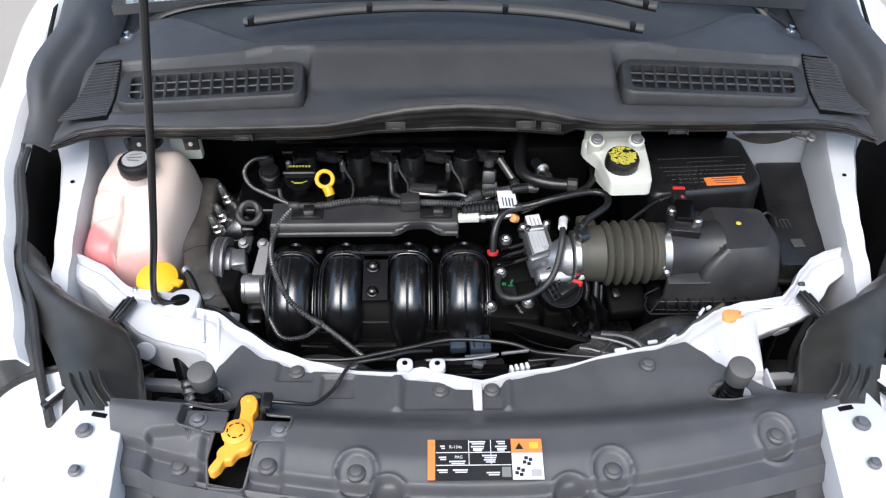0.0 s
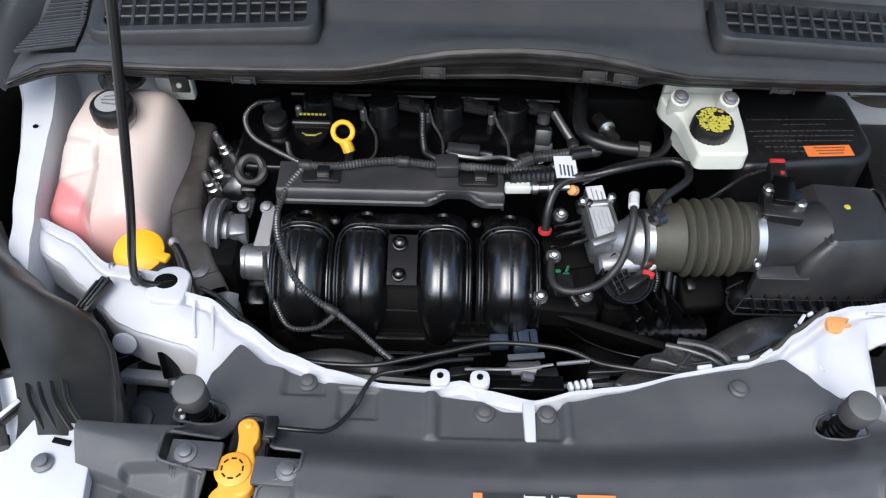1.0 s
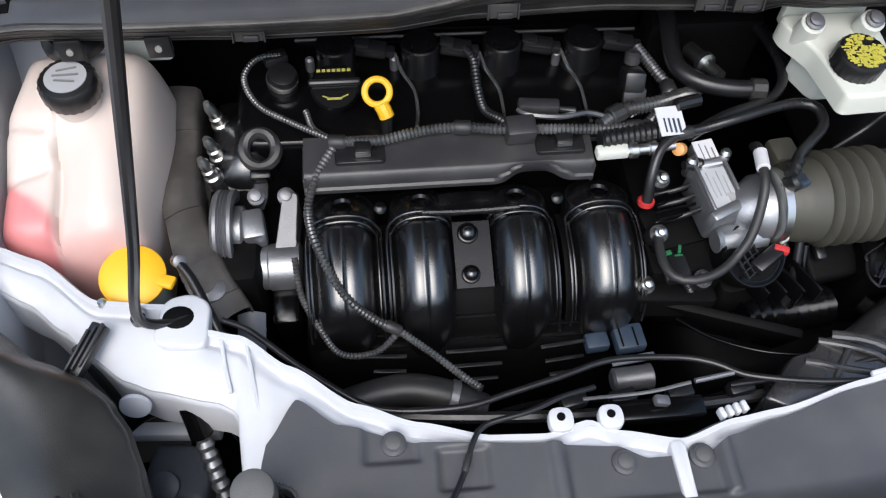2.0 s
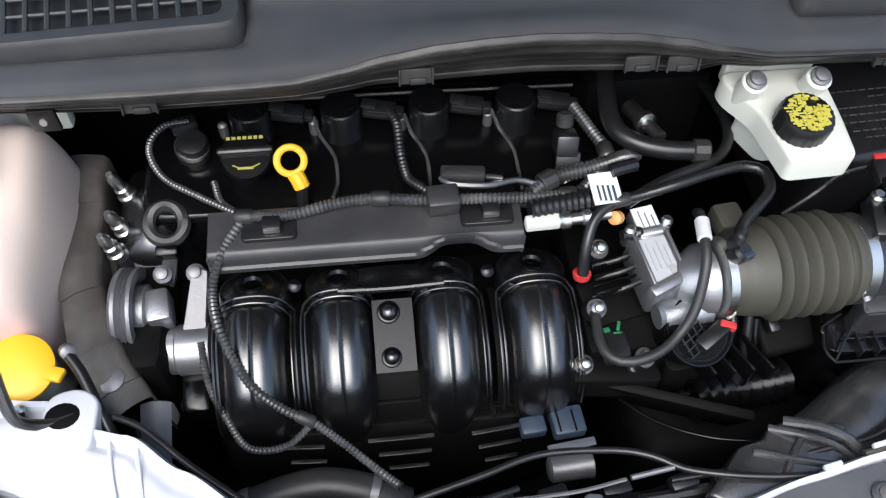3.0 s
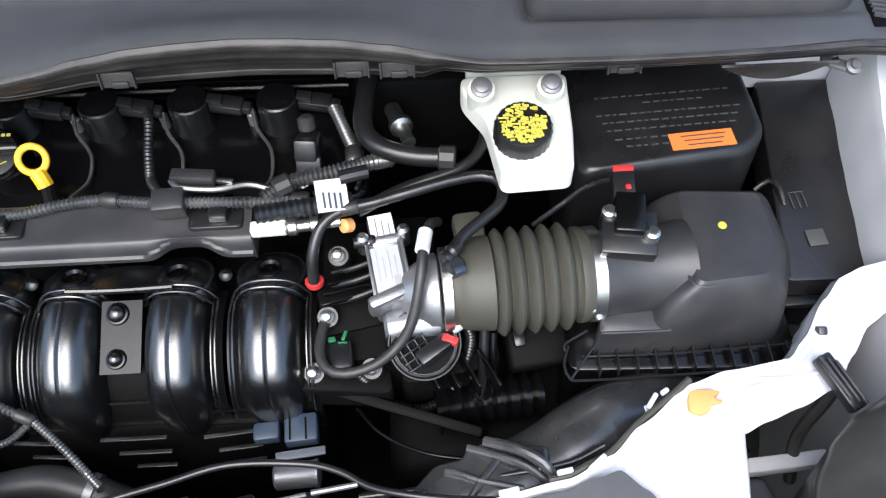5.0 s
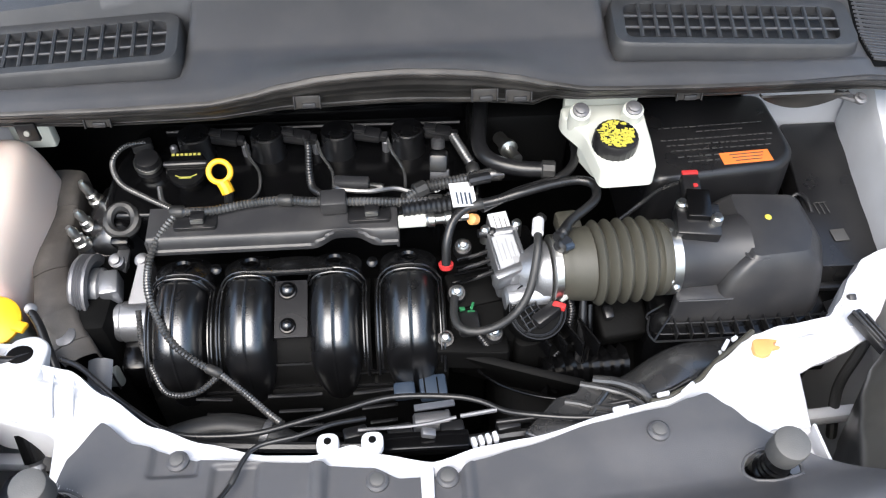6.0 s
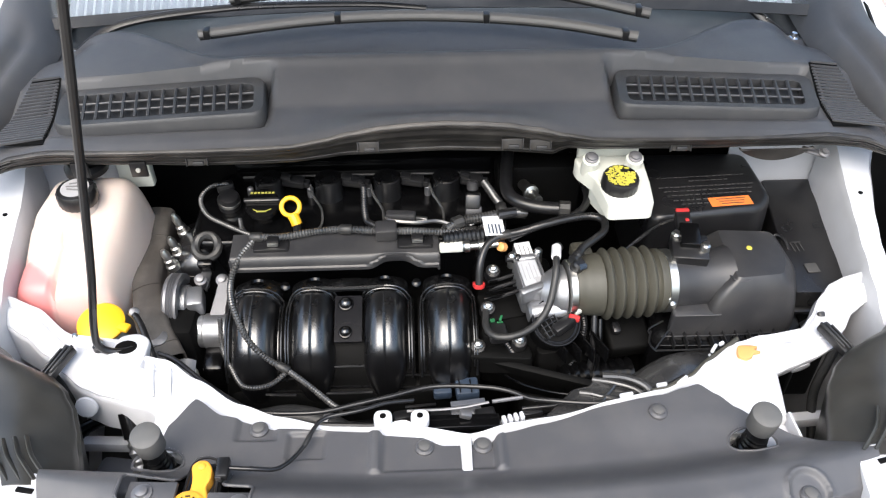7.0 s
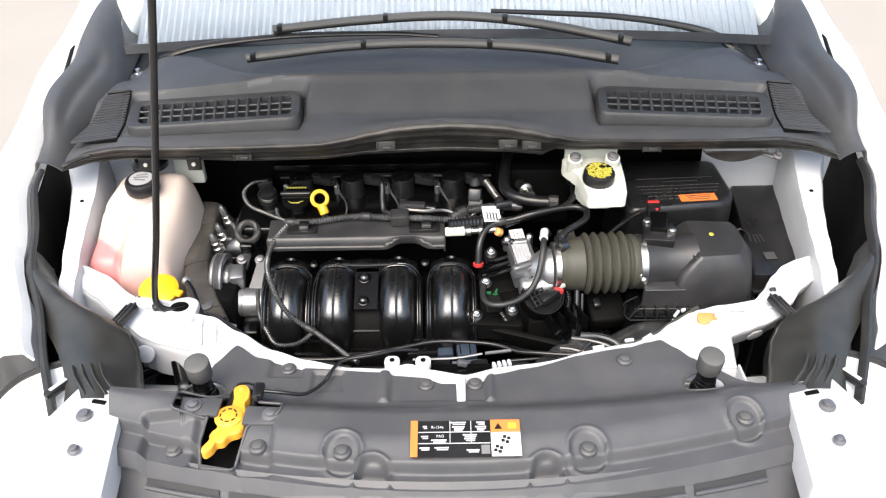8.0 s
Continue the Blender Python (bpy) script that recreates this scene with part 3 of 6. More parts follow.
for s in (-1, 1):
    grille(s)
    # fine slatted drain beside the inlet
    over = lambda y: max(cowl_z(x, y) for x in (0.655, 0.68, 0.705, 0.735))
    d = part("drain_screen", sheet(lambda u, v: (s * (0.652 + 0.088 * u + 0.010 * v * (1 - u) - 0.030 * v * u), 1.256 + 0.16 * v, over(1.256 + 0.16 * v) + 0.002), 6, 12, 0.002), DARK, cowl, "finely slatted drain screen")
    for k in range(22):
        f = k / 21
        y = 1.260 + 0.152 * f
        x0, x1 = 0.654 + 0.010 * f, 0.740 - 0.030 * f
        part("slat", box((s * (x0 + x1) / 2, y, over(y) + 0.004), (x1 - x0, 0.0034, 0.004), 0, (0, 0, -s * 14)), COWL, d)
    # corner moulding along the fender, rising towards the windscreen

    def moulding(u, v, s=s):
        y = 1.205 + 0.60 * u
        xi = 0.748 - 0.03 * ease(1.25, 1.5, y) + 0.02 * ease(1.5, 1.8, y)
        w = 0.055 + 0.055 * ease(1.25, 1.42, y) - 0.02 * ease(1.6, 1.8, y)
        h = 0.02 + 0.045 * ease(1.2, 1.36, y) + 0.05 * ease(1.5, 1.75, y)
        z0 = 1.062 + 0.03 * ease(1.2, 1.5, y)
        hump = math.sin(min(1, v * 1.15) * math.pi * 0.62) ** 0.8 if v > 0 else 0
        crease = -0.012 * math.exp(-((v - 0.42) / 0.10) ** 2) * ease(1.28, 1.36, y) * (1 - ease(1.50, 1.6, y))
        return (s * (xi + w * v), y, z0 + h * hump + crease - 0.02 * ease(0.85, 1, v))

    part("corner_moulding", sheet(moulding, 40, 20, 0.003), COWL, cowl, "soft dark plastic corner moulding", angle=60)
    part("gap_strip", sheet(lambda u, v: (s * (0.835 + 0.04 * u + 0.012 * v), 1.42 + 0.25 * u, 1.085 + 0.04 * u - 0.01 * v), 8, 3, 0.003), DARK, cowl)
    # tower for the wiper spindle
    part("spindle_well", lathe([(0.05, -0.01), (0.045, 0.012), (0.036, 0.014), (0.030, 0.004), (0.030, -0.02)], (s * 0.705, 1.578, 1.068), seg=28), GREYPL, cowl)
    part("well_floor", lathe([(0.030, 0), (0.030, 0.001)], (s * 0.705, 1.578, 1.074), seg=24), DARK, cowl)
for x, z in ((-0.404, 1.072), (-0.124, 1.090), (0.112, 1.090), (0.158, 1.087), (0.392, 1.078)):
    c = part("cowl_clip", box((x, 1.236, z), (0.034, 0.006, 0.018), 0.002, (-12, 0, 0)), LIP, cowl, "black plastic retaining clip")
    part("clip_tongue", box((x + 0.002, 1.232, z - 0.004), (0.018, 0.005, 0.008), 0.002, (-12, 0, 0)), GREYPL, c)
    for e in (-1, 1):
        part("clip_ear", box((x + e * 0.017, 1.233, z + 0.001), (0.0022, 0.005, 0.019), 0.0008, (-12, 0, 0)), GREYPL, c)
for x in (-0.505, -0.60):
    part("hanging_tab", box((x, 1.243, 1.052), (0.028, 0.006, 0.03), 0.002), SATIN, cowl)
    part("tab_rivet", lathe([(0.0045, 0), (0.004, 0.002)], (x, 1.2395, 1.052), (0, -1, 0.3), 10), STEEL, cowl)
part("hanging_flap", sheet(lambda u, v: (0.500 + 0.125 * u, 1.244 + 0.006 * v, 1.062 - (0.026 * math.sin(u * math.pi) ** 0.7) * v), 14, 4, 0.003), LIP, cowl, "brown grey flap hanging under the cowl")

part("scuttle_floor", sheet(lambda u, v: ((u - 0.5) * 1.66, 1.50 + 0.42 * v, 1.040 + 0.05 * v + 0.05 * ease(0.70, 0.80, abs(u - 0.5) * 1.66)), 24, 8, 0.004), VENT, cowl, "dark scuttle floor under the windscreen")
for s in (-1, 1):
    part("scuttle_side", sheet(lambda u, v: (s * (0.742 + 0.05 * u), 1.52 + 0.36 * u, 1.04 + (0.075 + 0.09 * u) * v), 12, 4, 0.004), COWL, cowl)

# ---- wipers ----
def wiper(blade, arm, label):
    w = thing("wiper", blade[0], label, "wiper", "windscreen wipers")
    b = part("blade_cover", tube(blade, lambda f: 0.0100 - 0.002 * abs(f - 0.5), 10, flat=0.8), WIPER, w, "long grey plastic blade cover")
    part("rubber_edge", tube([(x, y + 0.004, z - 0.011) for x, y, z in blade], 0.004, 6), RUBBER, w, "black rubber wiping edge")
    n = len(blade)
    for f in (0.02, 0.32, 0.66, 0.98):
        p = smooth_line(blade)[int(f * (len(smooth_line(blade)) - 1))]
        part("clamp", box(p, (0.012, 0.021, 0.019), 0.002), SATIN, b)
    a = part("arm", tube(arm, lambda f: 0.010 - 0.005 * f, 8, flat=0.7), SATIN, w, "black painted arm")
    part("spindle_nut", lathe([(0.011, -0.01), (0.011, 0.004), (0.006, 0.006), (0.006, 0.014), (0.003, 0.015)], (arm[0][0], arm[0][1], arm[0][2] + 0.01), seg=12), CHROME, a, "bright spindle nut")


wiper([(-0.445, 1.545, 1.142), (-0.22, 1.565, 1.158), (-0.016, 1.565, 1.162), (0.195, 1.535, 1.16), (0.362, 1.473, 1.157)],
      [(-0.705, 1.578, 1.080), (-0.62, 1.64, 1.118), (-0.40, 1.65, 1.145), (-0.15, 1.60, 1.17), (-0.02, 1.575, 1.172)], "long grey wiper with its arm pivoting at the far cowl corner")
wiper([(-0.400, 1.648, 1.165), (-0.198, 1.664, 1.178), (0.011, 1.668, 1.184), (0.202, 1.63, 1.178), (0.402, 1.55, 1.165)],
      [(0.705, 1.580, 1.080), (0.668, 1.632, 1.10), (0.600, 1.668, 1.135), (0.40, 1.69, 1.165), (0.10, 1.675, 1.19)], "grey wiper blade resting on the windscreen, arm bent")

# ---- radiator cover ----
cover = thing("radiator_cover", (0, 0.72, 0.9), "dark grey moulded plastic cover over the radiator support", "cover")
cover_back = curve([-0.525, -0.415, -0.40, -0.371, -0.329, -0.244, -0.127, -0.05, -0.02, 0.04, 0.07, 0.12, 0.21, 0.297, 0.330, 0.352, 0.374, 0.394, 0.412, 0.466, 0.535],
                   [0.728, 0.742, 0.83, 0.874, 0.843, 0.818, 0.808, 0.800, 0.785, 0.785, 0.800, 0.812, 0.836, 0.849, 0.860, 0.866, 0.846, 0.822, 0.808, 0.775, 0.733])


def plate(x, y, x0, x1, y0, y1, soft=0.004):
    """1 inside a rectangle of the plan, 0 outside it."""
    return ease(x0 - soft, x0 + soft, x) * (1 - ease(x1 - soft, x1 + soft, x)) * ease(y0 - soft, y0 + soft, y) * (1 - ease(y1 - soft, y1 + soft, y))


BOSSES = ((-0.161, 0.603), (0.187, 0.603), (0.425, 0.657))
ARCHES = (-0.118, 0.128)


def cover_z(x, y):
    z = 0.905 + 0.003 * ease(0.12, 0.35, abs(x))
    step = 0.738 + 0.16 * x * x
    z += 0.060 * (1 - ease(step - 0.078, step + 0.004, y))
    front = 0.574 + 0.34 * x * x
    z -= 0.018 * (1 - ease(front, front + 0.010, y)) + 0.012 * (1 - ease(front, front + 0.05, y))
    z -= 0.030 * x * x * (1 - ease(0.66, 0.74, y))
    z += 0.007 * ease(0.15, 0.26, x) * ease(0.76, 0.82, y)
    # sunken lock bay with a rib each side
    z -= 0.0055 * plate(x, y, -0.104, 0.050, 0.745, 0.9)
    z += 0.006 * (plate(x, y, -0.120, -0.106, 0.742, 0.9, 0.003) + plate(x, y, 0.052, 0.064, 0.742, 0.9, 0.003))
    # shallow pockets round the rear clips
    z -= 0.006 * (plate(x, y, -0.304, -0.250, 0.800, 0.9) + plate(x, y, -0.232, -0.182, 0.768, 0.810, 0.003))
    # raised block beside the lever and the lower pads each side of it
    z += 0.011 * plate(x, y, -0.56, -0.380, 0.58, 0.726, 0.006)
    z -= 0.015 * plate(x, y, -0.456, -0.368, 0.596, 0.668, 0.005) + 0.008 * plate(x, y, -0.312, -0.264, 0.580, 0.664, 0.005)
    for bx, by in BOSSES:
        r = math.hypot(x - bx, (y - by) * 0.9)
        z += 0.0032 * math.exp(-((r - 0.028) / 0.0035) ** 2) - 0.004 * (1 - ease(0.022, 0.028, r))
    for ax in ARCHES:
        r = math.hypot(x - ax, max(0, y - 0.572))
        z += 0.0035 * math.exp(-((r - 0.026) / 0.003) ** 2) - 0.012 * (1 - ease(0.019, 0.024, r)) * ease(0.560, 0.575, y)
    return z


def cover_top(u, v):
    x = -0.522 + 1.054 * u
    y0 = 0.548 + 0.30 * x * x
    y = y0 + (cover_back(x) - y0) * v
    x *= 1 - 0.055 * (1 - ease(0.58, 0.73, y))
    return (x, y, cover_z(x, y))


HOLE = [(-0.354, 0.744), (-0.300, 0.744), (-0.298, 0.702), (-0.258, 0.698), (-0.258, 0.668), (-0.303, 0.652), (-0.316, 0.588), (-0.366, 0.594), (-0.374, 0.640), (-0.362, 0.666), (-0.418, 0.672), (-0.418, 0.712), (-0.358, 0.716)]
STOPS = [[(e * x, y) for x, y in ((0.366, 0.764), (0.372, 0.780), (0.392, 0.790), (0.418, 0.788), (0.436, 0.772), (0.432, 0.756), (0.400, 0.748), (0.376, 0.752))] for e in (-1, 1)]
part("panel", sheet(cover_top, 330, 140, 0.003, hole=(HOLE, STOPS[0], STOPS[1])), COVER, cover, angle=60)
part("recess_rim", tube([(x, y, cover_z(x, y) + 0.001) for x, y in rounded(HOLE, 0.008) + [rounded(HOLE, 0.008)[0]]], 0.0022, 8), COVER, cover)
for h in STOPS:
    part("stop_hole_rim", tube([(x, y, cover_z(x, y)) for x, y in rounded(h, 0.008) + [rounded(h, 0.008)[0]]], 0.002, 6), COVER, cover)
    # Near-black fill: shade inside the stop hole, put into colour.
    part("stop_shade", prism(rounded([(x * 1.0, y - 0.002) for x, y in h], 0.008), 0.80, 0.884, 0.002), DARK, cover, "near-black fill painting the shade under the bonnet stop")
# Recess closed with a near-black box that paints its shade.
part("recess_shade", box((-0.332, 0.668, 0.89), (0.18, 0.15, 0.02), 0.002), DARK, cover, "near-black fill painting the shade in the release recess")


def cover_front(u, v):
    p = Vector(cover_top(u, 0.0))
    return p + Vector((0, -0.016 * v, -0.020 * v))


part("front_edge", sheet(cover_front, 80, 4, 0.003), COVER, cover)
for x, y in BOSSES + ((-0.275, 0.820), (0.282, 0.818), (-0.046, 0.782), (0.034, 0.782), (-0.284, 0.618), (-0.412, 0.630)):
    z = cover_z(x, y) + 0.005
    c = thing("push_clip", (x, y, z), "black round push clip in the radiator cover", "clip", "push clips")
    part("rim", lathe([(0.0130, -0.006), (0.0130, 0.0005), (0.010, 0.003), (0.008, 0.003)], (x, y, z - 0.002), seg=20), COVER, c)
    part("centre", lathe([(0.0078, 0), (0.0078, 0.0045), (0.005, 0.0055)], (x, y, z - 0.002), seg=16), STOPGREY, c)

# ---- grille below the cover ----
gr = thing("front_grille", (0, 0.5, 0.85), "dark plastic front grille with long slots", "grille")
bow = lambda x: 0.28 * x * x


def nose(x, k):
    """A point on the nose of the grille, k along it from the cover down."""
    return (x * 0.93, 0.560 + bow(x) - 0.16 * k, 0.941 - 0.02 * (x / 0.55) ** 2 - 0.10 * k - 0.10 * k * k)


part("nose_panel", sheet(lambda u, v: nose((u - 0.5) * 1.08, v), 60, 16, 0.003), COVER, gr, "grey plastic grille nose")
for k, (a, w) in enumerate(((0.16, 0.040), (0.34, 0.05), (0.53, 0.05), (0.72, 0.05), (0.89, 0.05))):
    for x0, x1 in ((-0.48, -0.36), (-0.345, -0.20), (-0.185, -0.01), (0.01, 0.185), (0.20, 0.345), (0.36, 0.48)):
        part("slot", sheet(lambda u, v: (Vector(nose(x0 + (x1 - x0) * u, a + w * v)) + Vector((0, -0.0015, 0.0025))), 6, 2, 0.001), MESH, gr, "dark grille slot")
        part("slat", tube([Vector(nose(x0 + (x1 - x0) * f, a + w + 0.02)) + Vector((0, -0.002, 0.003)) for f in (0, 0.5, 1)], 0.004, 6), COVER, gr)
for s in (-1, 1):
    hl = thing("headlight", (s * 0.70, 0.66, 0.88), "clear headlight set into the white front corner", "headlight", "headlights")
    part("lens", sheet(lambda u, v: (s * (0.59 + 0.24 * u), 0.80 - 0.02 * u - 0.27 * v, 0.945 - 0.03 * u - 0.16 * u ** 3 - 0.06 * v - 0.20 * v ** 3), 20, 20, 0.003), WHITE, hl, "glaring white lens")
    part("lens_rim", tube([(s * (0.59 + 0.24 * u), 0.805 - 0.02 * u, 0.948 - 0.03 * u - 0.16 * u ** 3) for u in (0, 0.25, 0.5, 0.75, 1)], 0.006, 8), RUBBER, hl)
    part("bumper_corner", sheet(lambda u, v: (s * (0.50 + 0.36 * u), 0.56 - 0.06 * v + 0.14 * u * u, 0.90 - 0.05 * u - 0.35 * v), 16, 10, 0.004), WHITE, hl, "white bumper skin below the lamp")

for s in (-1, 1):
    part("wheel", tube([(s * 0.60 + s * 0.17 * k, 1.30, G + 0.345) for k in (0, 0.5, 1)], 0.345, 32, step=0.1), RUBBER, body, "black front tyre under the fender")

# ---- bonnet, propped open above the bay ----
bonnet = thing("bonnet", (0, 1.62, 1.32), "white car bonnet propped open over the engine bay", "bonnet")


def lid(u, v, d=0.0):
    x = (u - 0.5) * (1.56 - 0.20 * v * v)
    return (x, 1.62 - 0.79 * v - 0.02 * math.sin(v * 3) - d * 0.7, 1.33 + 0.75 * v + 0.03 * (1 - (2 * u - 1) ** 2) - d)


part("skin", sheet(lambda u, v: lid(u, v), 20, 16, 0.004), WHITE, bonnet, "white painted outer skin")
part("liner", sheet(lambda u, v: lid(0.04 + 0.92 * u, 0.03 + 0.92 * v, 0.03), 20, 16, 0.006), LINER, bonnet, "dark felt liner under the bonnet")

# ---- engine ----
engine = thing("engine", (-0.15, 1.2, 0.5), "black four-cylinder engine lying across the bay", "engine")
# Block and timing case are near-black, with the deep shade painted in.
part("block", box((-0.16, 1.24, 0.62), (0.56, 0.30, 0.36), 0.02), DARK, engine)
vc = rounded([(-0.445, 1.215), (0.115, 1.205), (0.115, 1.385), (-0.405, 1.395), (-0.445, 1.33)], 0.03)
part("valve_cover", prism(vc, 0.80, lambda x, y: 0.912 + 0.012 * ease(1.22, 1.26, y) + 0.012 * ease(1.35, 1.38, y), 0.012, seg=4), BLACK, engine, "black moulded valve cover")
part("cover_flange", box((-0.125, 1.206, 0.906), (0.46, 0.013, 0.008), 0.003, (-12, 0, -0.5)), GREYPL, engine)
part("rear_edge", tube([(-0.37, 1.372, 0.936), (-0.13, 1.370, 0.938), (0.09, 1.366, 0.938)], 0.0025, 6), GREYPL, engine)
part("timing_cover", box((-0.434, 1.244, 0.846), (0.078, 0.110, 0.110), 0.034, (10, -24, 0), 6), GLOSS, engine, "smooth black timing cover shoulder")
part("timing_case", box((-0.455, 1.20, 0.68), (0.07, 0.30, 0.36), 0.02), DARK, engine)
for x in (-0.25, -0.14, -0.03, 0.06):
    part("cover_bolt", lathe([(0.008, -0.03), (0.008, 0.0), (0.005, 0.001), (0.005, 0.006)], (x - 0.02, 1.212, 0.913), seg=10), BLACK, engine)
    part("cover_stay", box((x, 1.203, 0.895), (0.012, 0.02, 0.03), 0.002), SATIN, engine)
part("seal_shield", box((-0.14, 1.41, 0.90), (0.50, 0.02, 0.10), 0.006), BLACK, engine)


def coil(x, y):
    c = thing("ignition_coil", (x, y, 0.90), "black ignition coil with a grey plug on the valve cover", "coil", "ignition coils")
    part("boot", lathe([(0.030, 0.0), (0.029, 0.02), (0.026, 0.028), (0.0255, 0.056), (0.0248, 0.0585), (0.0225, 0.060), (0.020, 0.0595), (0.010, 0.0605)], (x, y, 0.905), seg=28), GLOSS, c, "black domed coil body")
    part("collar", lathe([(0.034, 0), (0.034, 0.006), (0.030, 0.008)], (x, y - 0.004, 0.915), seg=24), BLACK, c)
    part("foot", box((x + 0.004, y - 0.036, 0.9105), (0.034, 0.016, 0.006), 0.002, (20, 0, 3)), GREYPL, c, "grey foot of the coil")
    p = part("plug", box((x + 0.046, y - 0.004, 0.957), (0.040, 0.020, 0.016), 0.003, (12, 6, -8)), SATIN, c, "grey electrical plug")
    part("plug_latch", box((x + 0.034, y - 0.004, 0.968), (0.018, 0.012, 0.006), 0.001, (12, 6, -8)), SATIN, p)
    part("plug_boot", box((x + 0.070, y - 0.008, 0.954), (0.012, 0.014, 0.013), 0.003, (12, 6, -8)), SATIN, p)
    part("screw", lathe([(0.006, -0.02), (0.006, 0), (0.003, 0.003)], (x - 0.034, y - 0.006, 0.945), seg=10), DULL, c, "small steel screw")
    part("lead", tube([(x + 0.076, y - 0.010, 0.953), (x + 0.083, y - 0.035, 0.945), (x + 0.098, y - 0.055, 0.930), (x + 0.10, y - 0.09, 0.925), (x + 0.095, y - 0.13, 0.945)], 0.0024, 6), LOOM, c)


for x, y in ((-0.316, 1.332), (-0.207, 1.328), (-0.100, 1.327), (0.007, 1.325)):
    coil(x, y)

cap = thing("oil_filler_cap", (-0.315, 1.262, 0.93), "black oil filler cap with yellow printing", "cap")
AX = Vector((0, -0.5, 1)).normalized()
O = Vector((-0.318, 1.268, 0.948))
tilt = lambda x, y, z: O + Vector((x, 0, 0)) + Vector((0, AX.z, -AX.y)) * y + AX * z
part("neck", lathe([(0.026, -0.05), (0.026, 0.0)], O, AX, 24), BLACK, cap)
part("disc", lathe([(0.028, -0.006), (0.030, 0.0), (0.0305, 0.008), (0.028, 0.012)], O, AX, 32), BLACK, cap)
part("grip", box(tilt(0, 0.004, 0.016), (0.064, 0.008, 0.010), 0.003, (26, 0, 0)), SATIN, cap)
for k in range(7):
    part("print", box(tilt(-0.019 + 0.0062 * k, 0.020, 0.0128), (0.0045, 0.0036, 0.001), 0, (26, 0, 0)), DIMINK, cap)
part("print", box(tilt(-0.001, -0.016, 0.0128), (0.018, 0.0028, 0.001), 0, (26, 0, 0)), DIMINK, cap)
part("print", box(tilt(0.011, -0.0135, 0.0128), (0.011, 0.0016, 0.001), 0, (26, 0, 30)), DIMINK, cap)
part("print", box(tilt(-0.012, -0.0135, 0.0128), (0.008, 0.0016, 0.001), 0, (26, 0, -30)), DIMINK, cap)

sol = thing("cam_solenoid", (-0.39, 1.30, 0.90), "black cam solenoid with a bright top", "sensor")
part("case", lathe([(0.020, -0.05), (0.020, 0.01), (0.017, 0.018), (0.010, 0.02)], (-0.385, 1.30, 0.935), (0.1, -0.25, 1), 20), SATIN, sol)
part("band", lathe([(0.0205, 0), (0.0205, 0.006)], (-0.385, 1.298, 0.938), (0.1, -0.25, 1), 20), STEEL, sol, "bright metal band")
part("plug", box((-0.392, 1.318, 0.957), (0.030, 0.018, 0.014), 0.003, (0, 0, 20)), SATIN, sol)

dip = thing("dipstick", (-0.265, 1.235, 0.92), "yellow plastic ring handle of the oil dipstick", "dipstick")
m = Matrix.Translation((-0.2665, 1.2445, 0.964)) @ Euler((radians(48), 0, radians(8))).to_matrix().to_4x4()
bm = bmesh.new()
loops = []
for k in range(29):
    a = 2 * math.pi * k / 28
    loops.append([m @ Vector(((0.0154 + 0.0042 * math.cos(b)) * math.cos(a), (0.0154 + 0.0042 * math.cos(b)) * math.sin(a), 0.0036 * math.sin(b))) for b in (2 * math.pi * j / 10 for j in range(10))])
rings(bm, loops, cap=False)
part("ring", bm, YELLOW, dip)
part("stem", tube([(-0.263, 1.234, 0.953), (-0.259, 1.229, 0.947), (-0.256, 1.224, 0.940)], 0.0095, 10), YELLOW, dip)
part("tube", tube([(-0.256, 1.225, 0.940), (-0.258, 1.207, 0.905), (-0.258, 1.19, 0.88)], 0.007, 8), SATIN, dip, "black dipstick tube")

# ---- intake manifold ----
man = thing("intake_manifold", (-0.16, 1.0, 0.65), "glossy black plastic intake manifold with four curved runners", "manifold")
CY, CZ, R0 = 1.085, 0.770, 0.090
RUN = ((-0.318, 0.037), (-0.223, 0.036), (-0.105, 0.036), (-0.001, 0.038))
HIGH = 0.045


def bent(x, th, r):
    """A point on the bend of the runners: th degrees from straight up towards the front."""
    reach = r * math.sin(radians(th))
    if 0.08 < reach and r < 0.3:
        reach = 0.08 + 0.03 * (1 - math.exp((0.08 - reach) / 0.03))
    return Vector((x, CY - reach, CZ + r * math.cos(radians(th))))


def crown(q):
    return HIGH * (1 - abs(q) ** 2.8) ** 0.6 if abs(q) < 1 else 0.0


def runner(x, w):
    def f(u, v):
        th = -6 + 122 * u
        q = v * 2 - 1
        end = min(1, 0.35 + u / 0.03)
        slim = 1 - 0.45 * ease(0.45, 1.0, u)
        ridge = 0.0020 * math.exp(-(q / 0.035) ** 2) - 0.0008 * math.exp(-(q / 0.2) ** 2)
        return bent(x + w * q * slim, th, R0 + (crown(q) + ridge) * end - 0.030 * ease(0.55, 1.0, u))
    return sheet(f, 60, 56, 0)


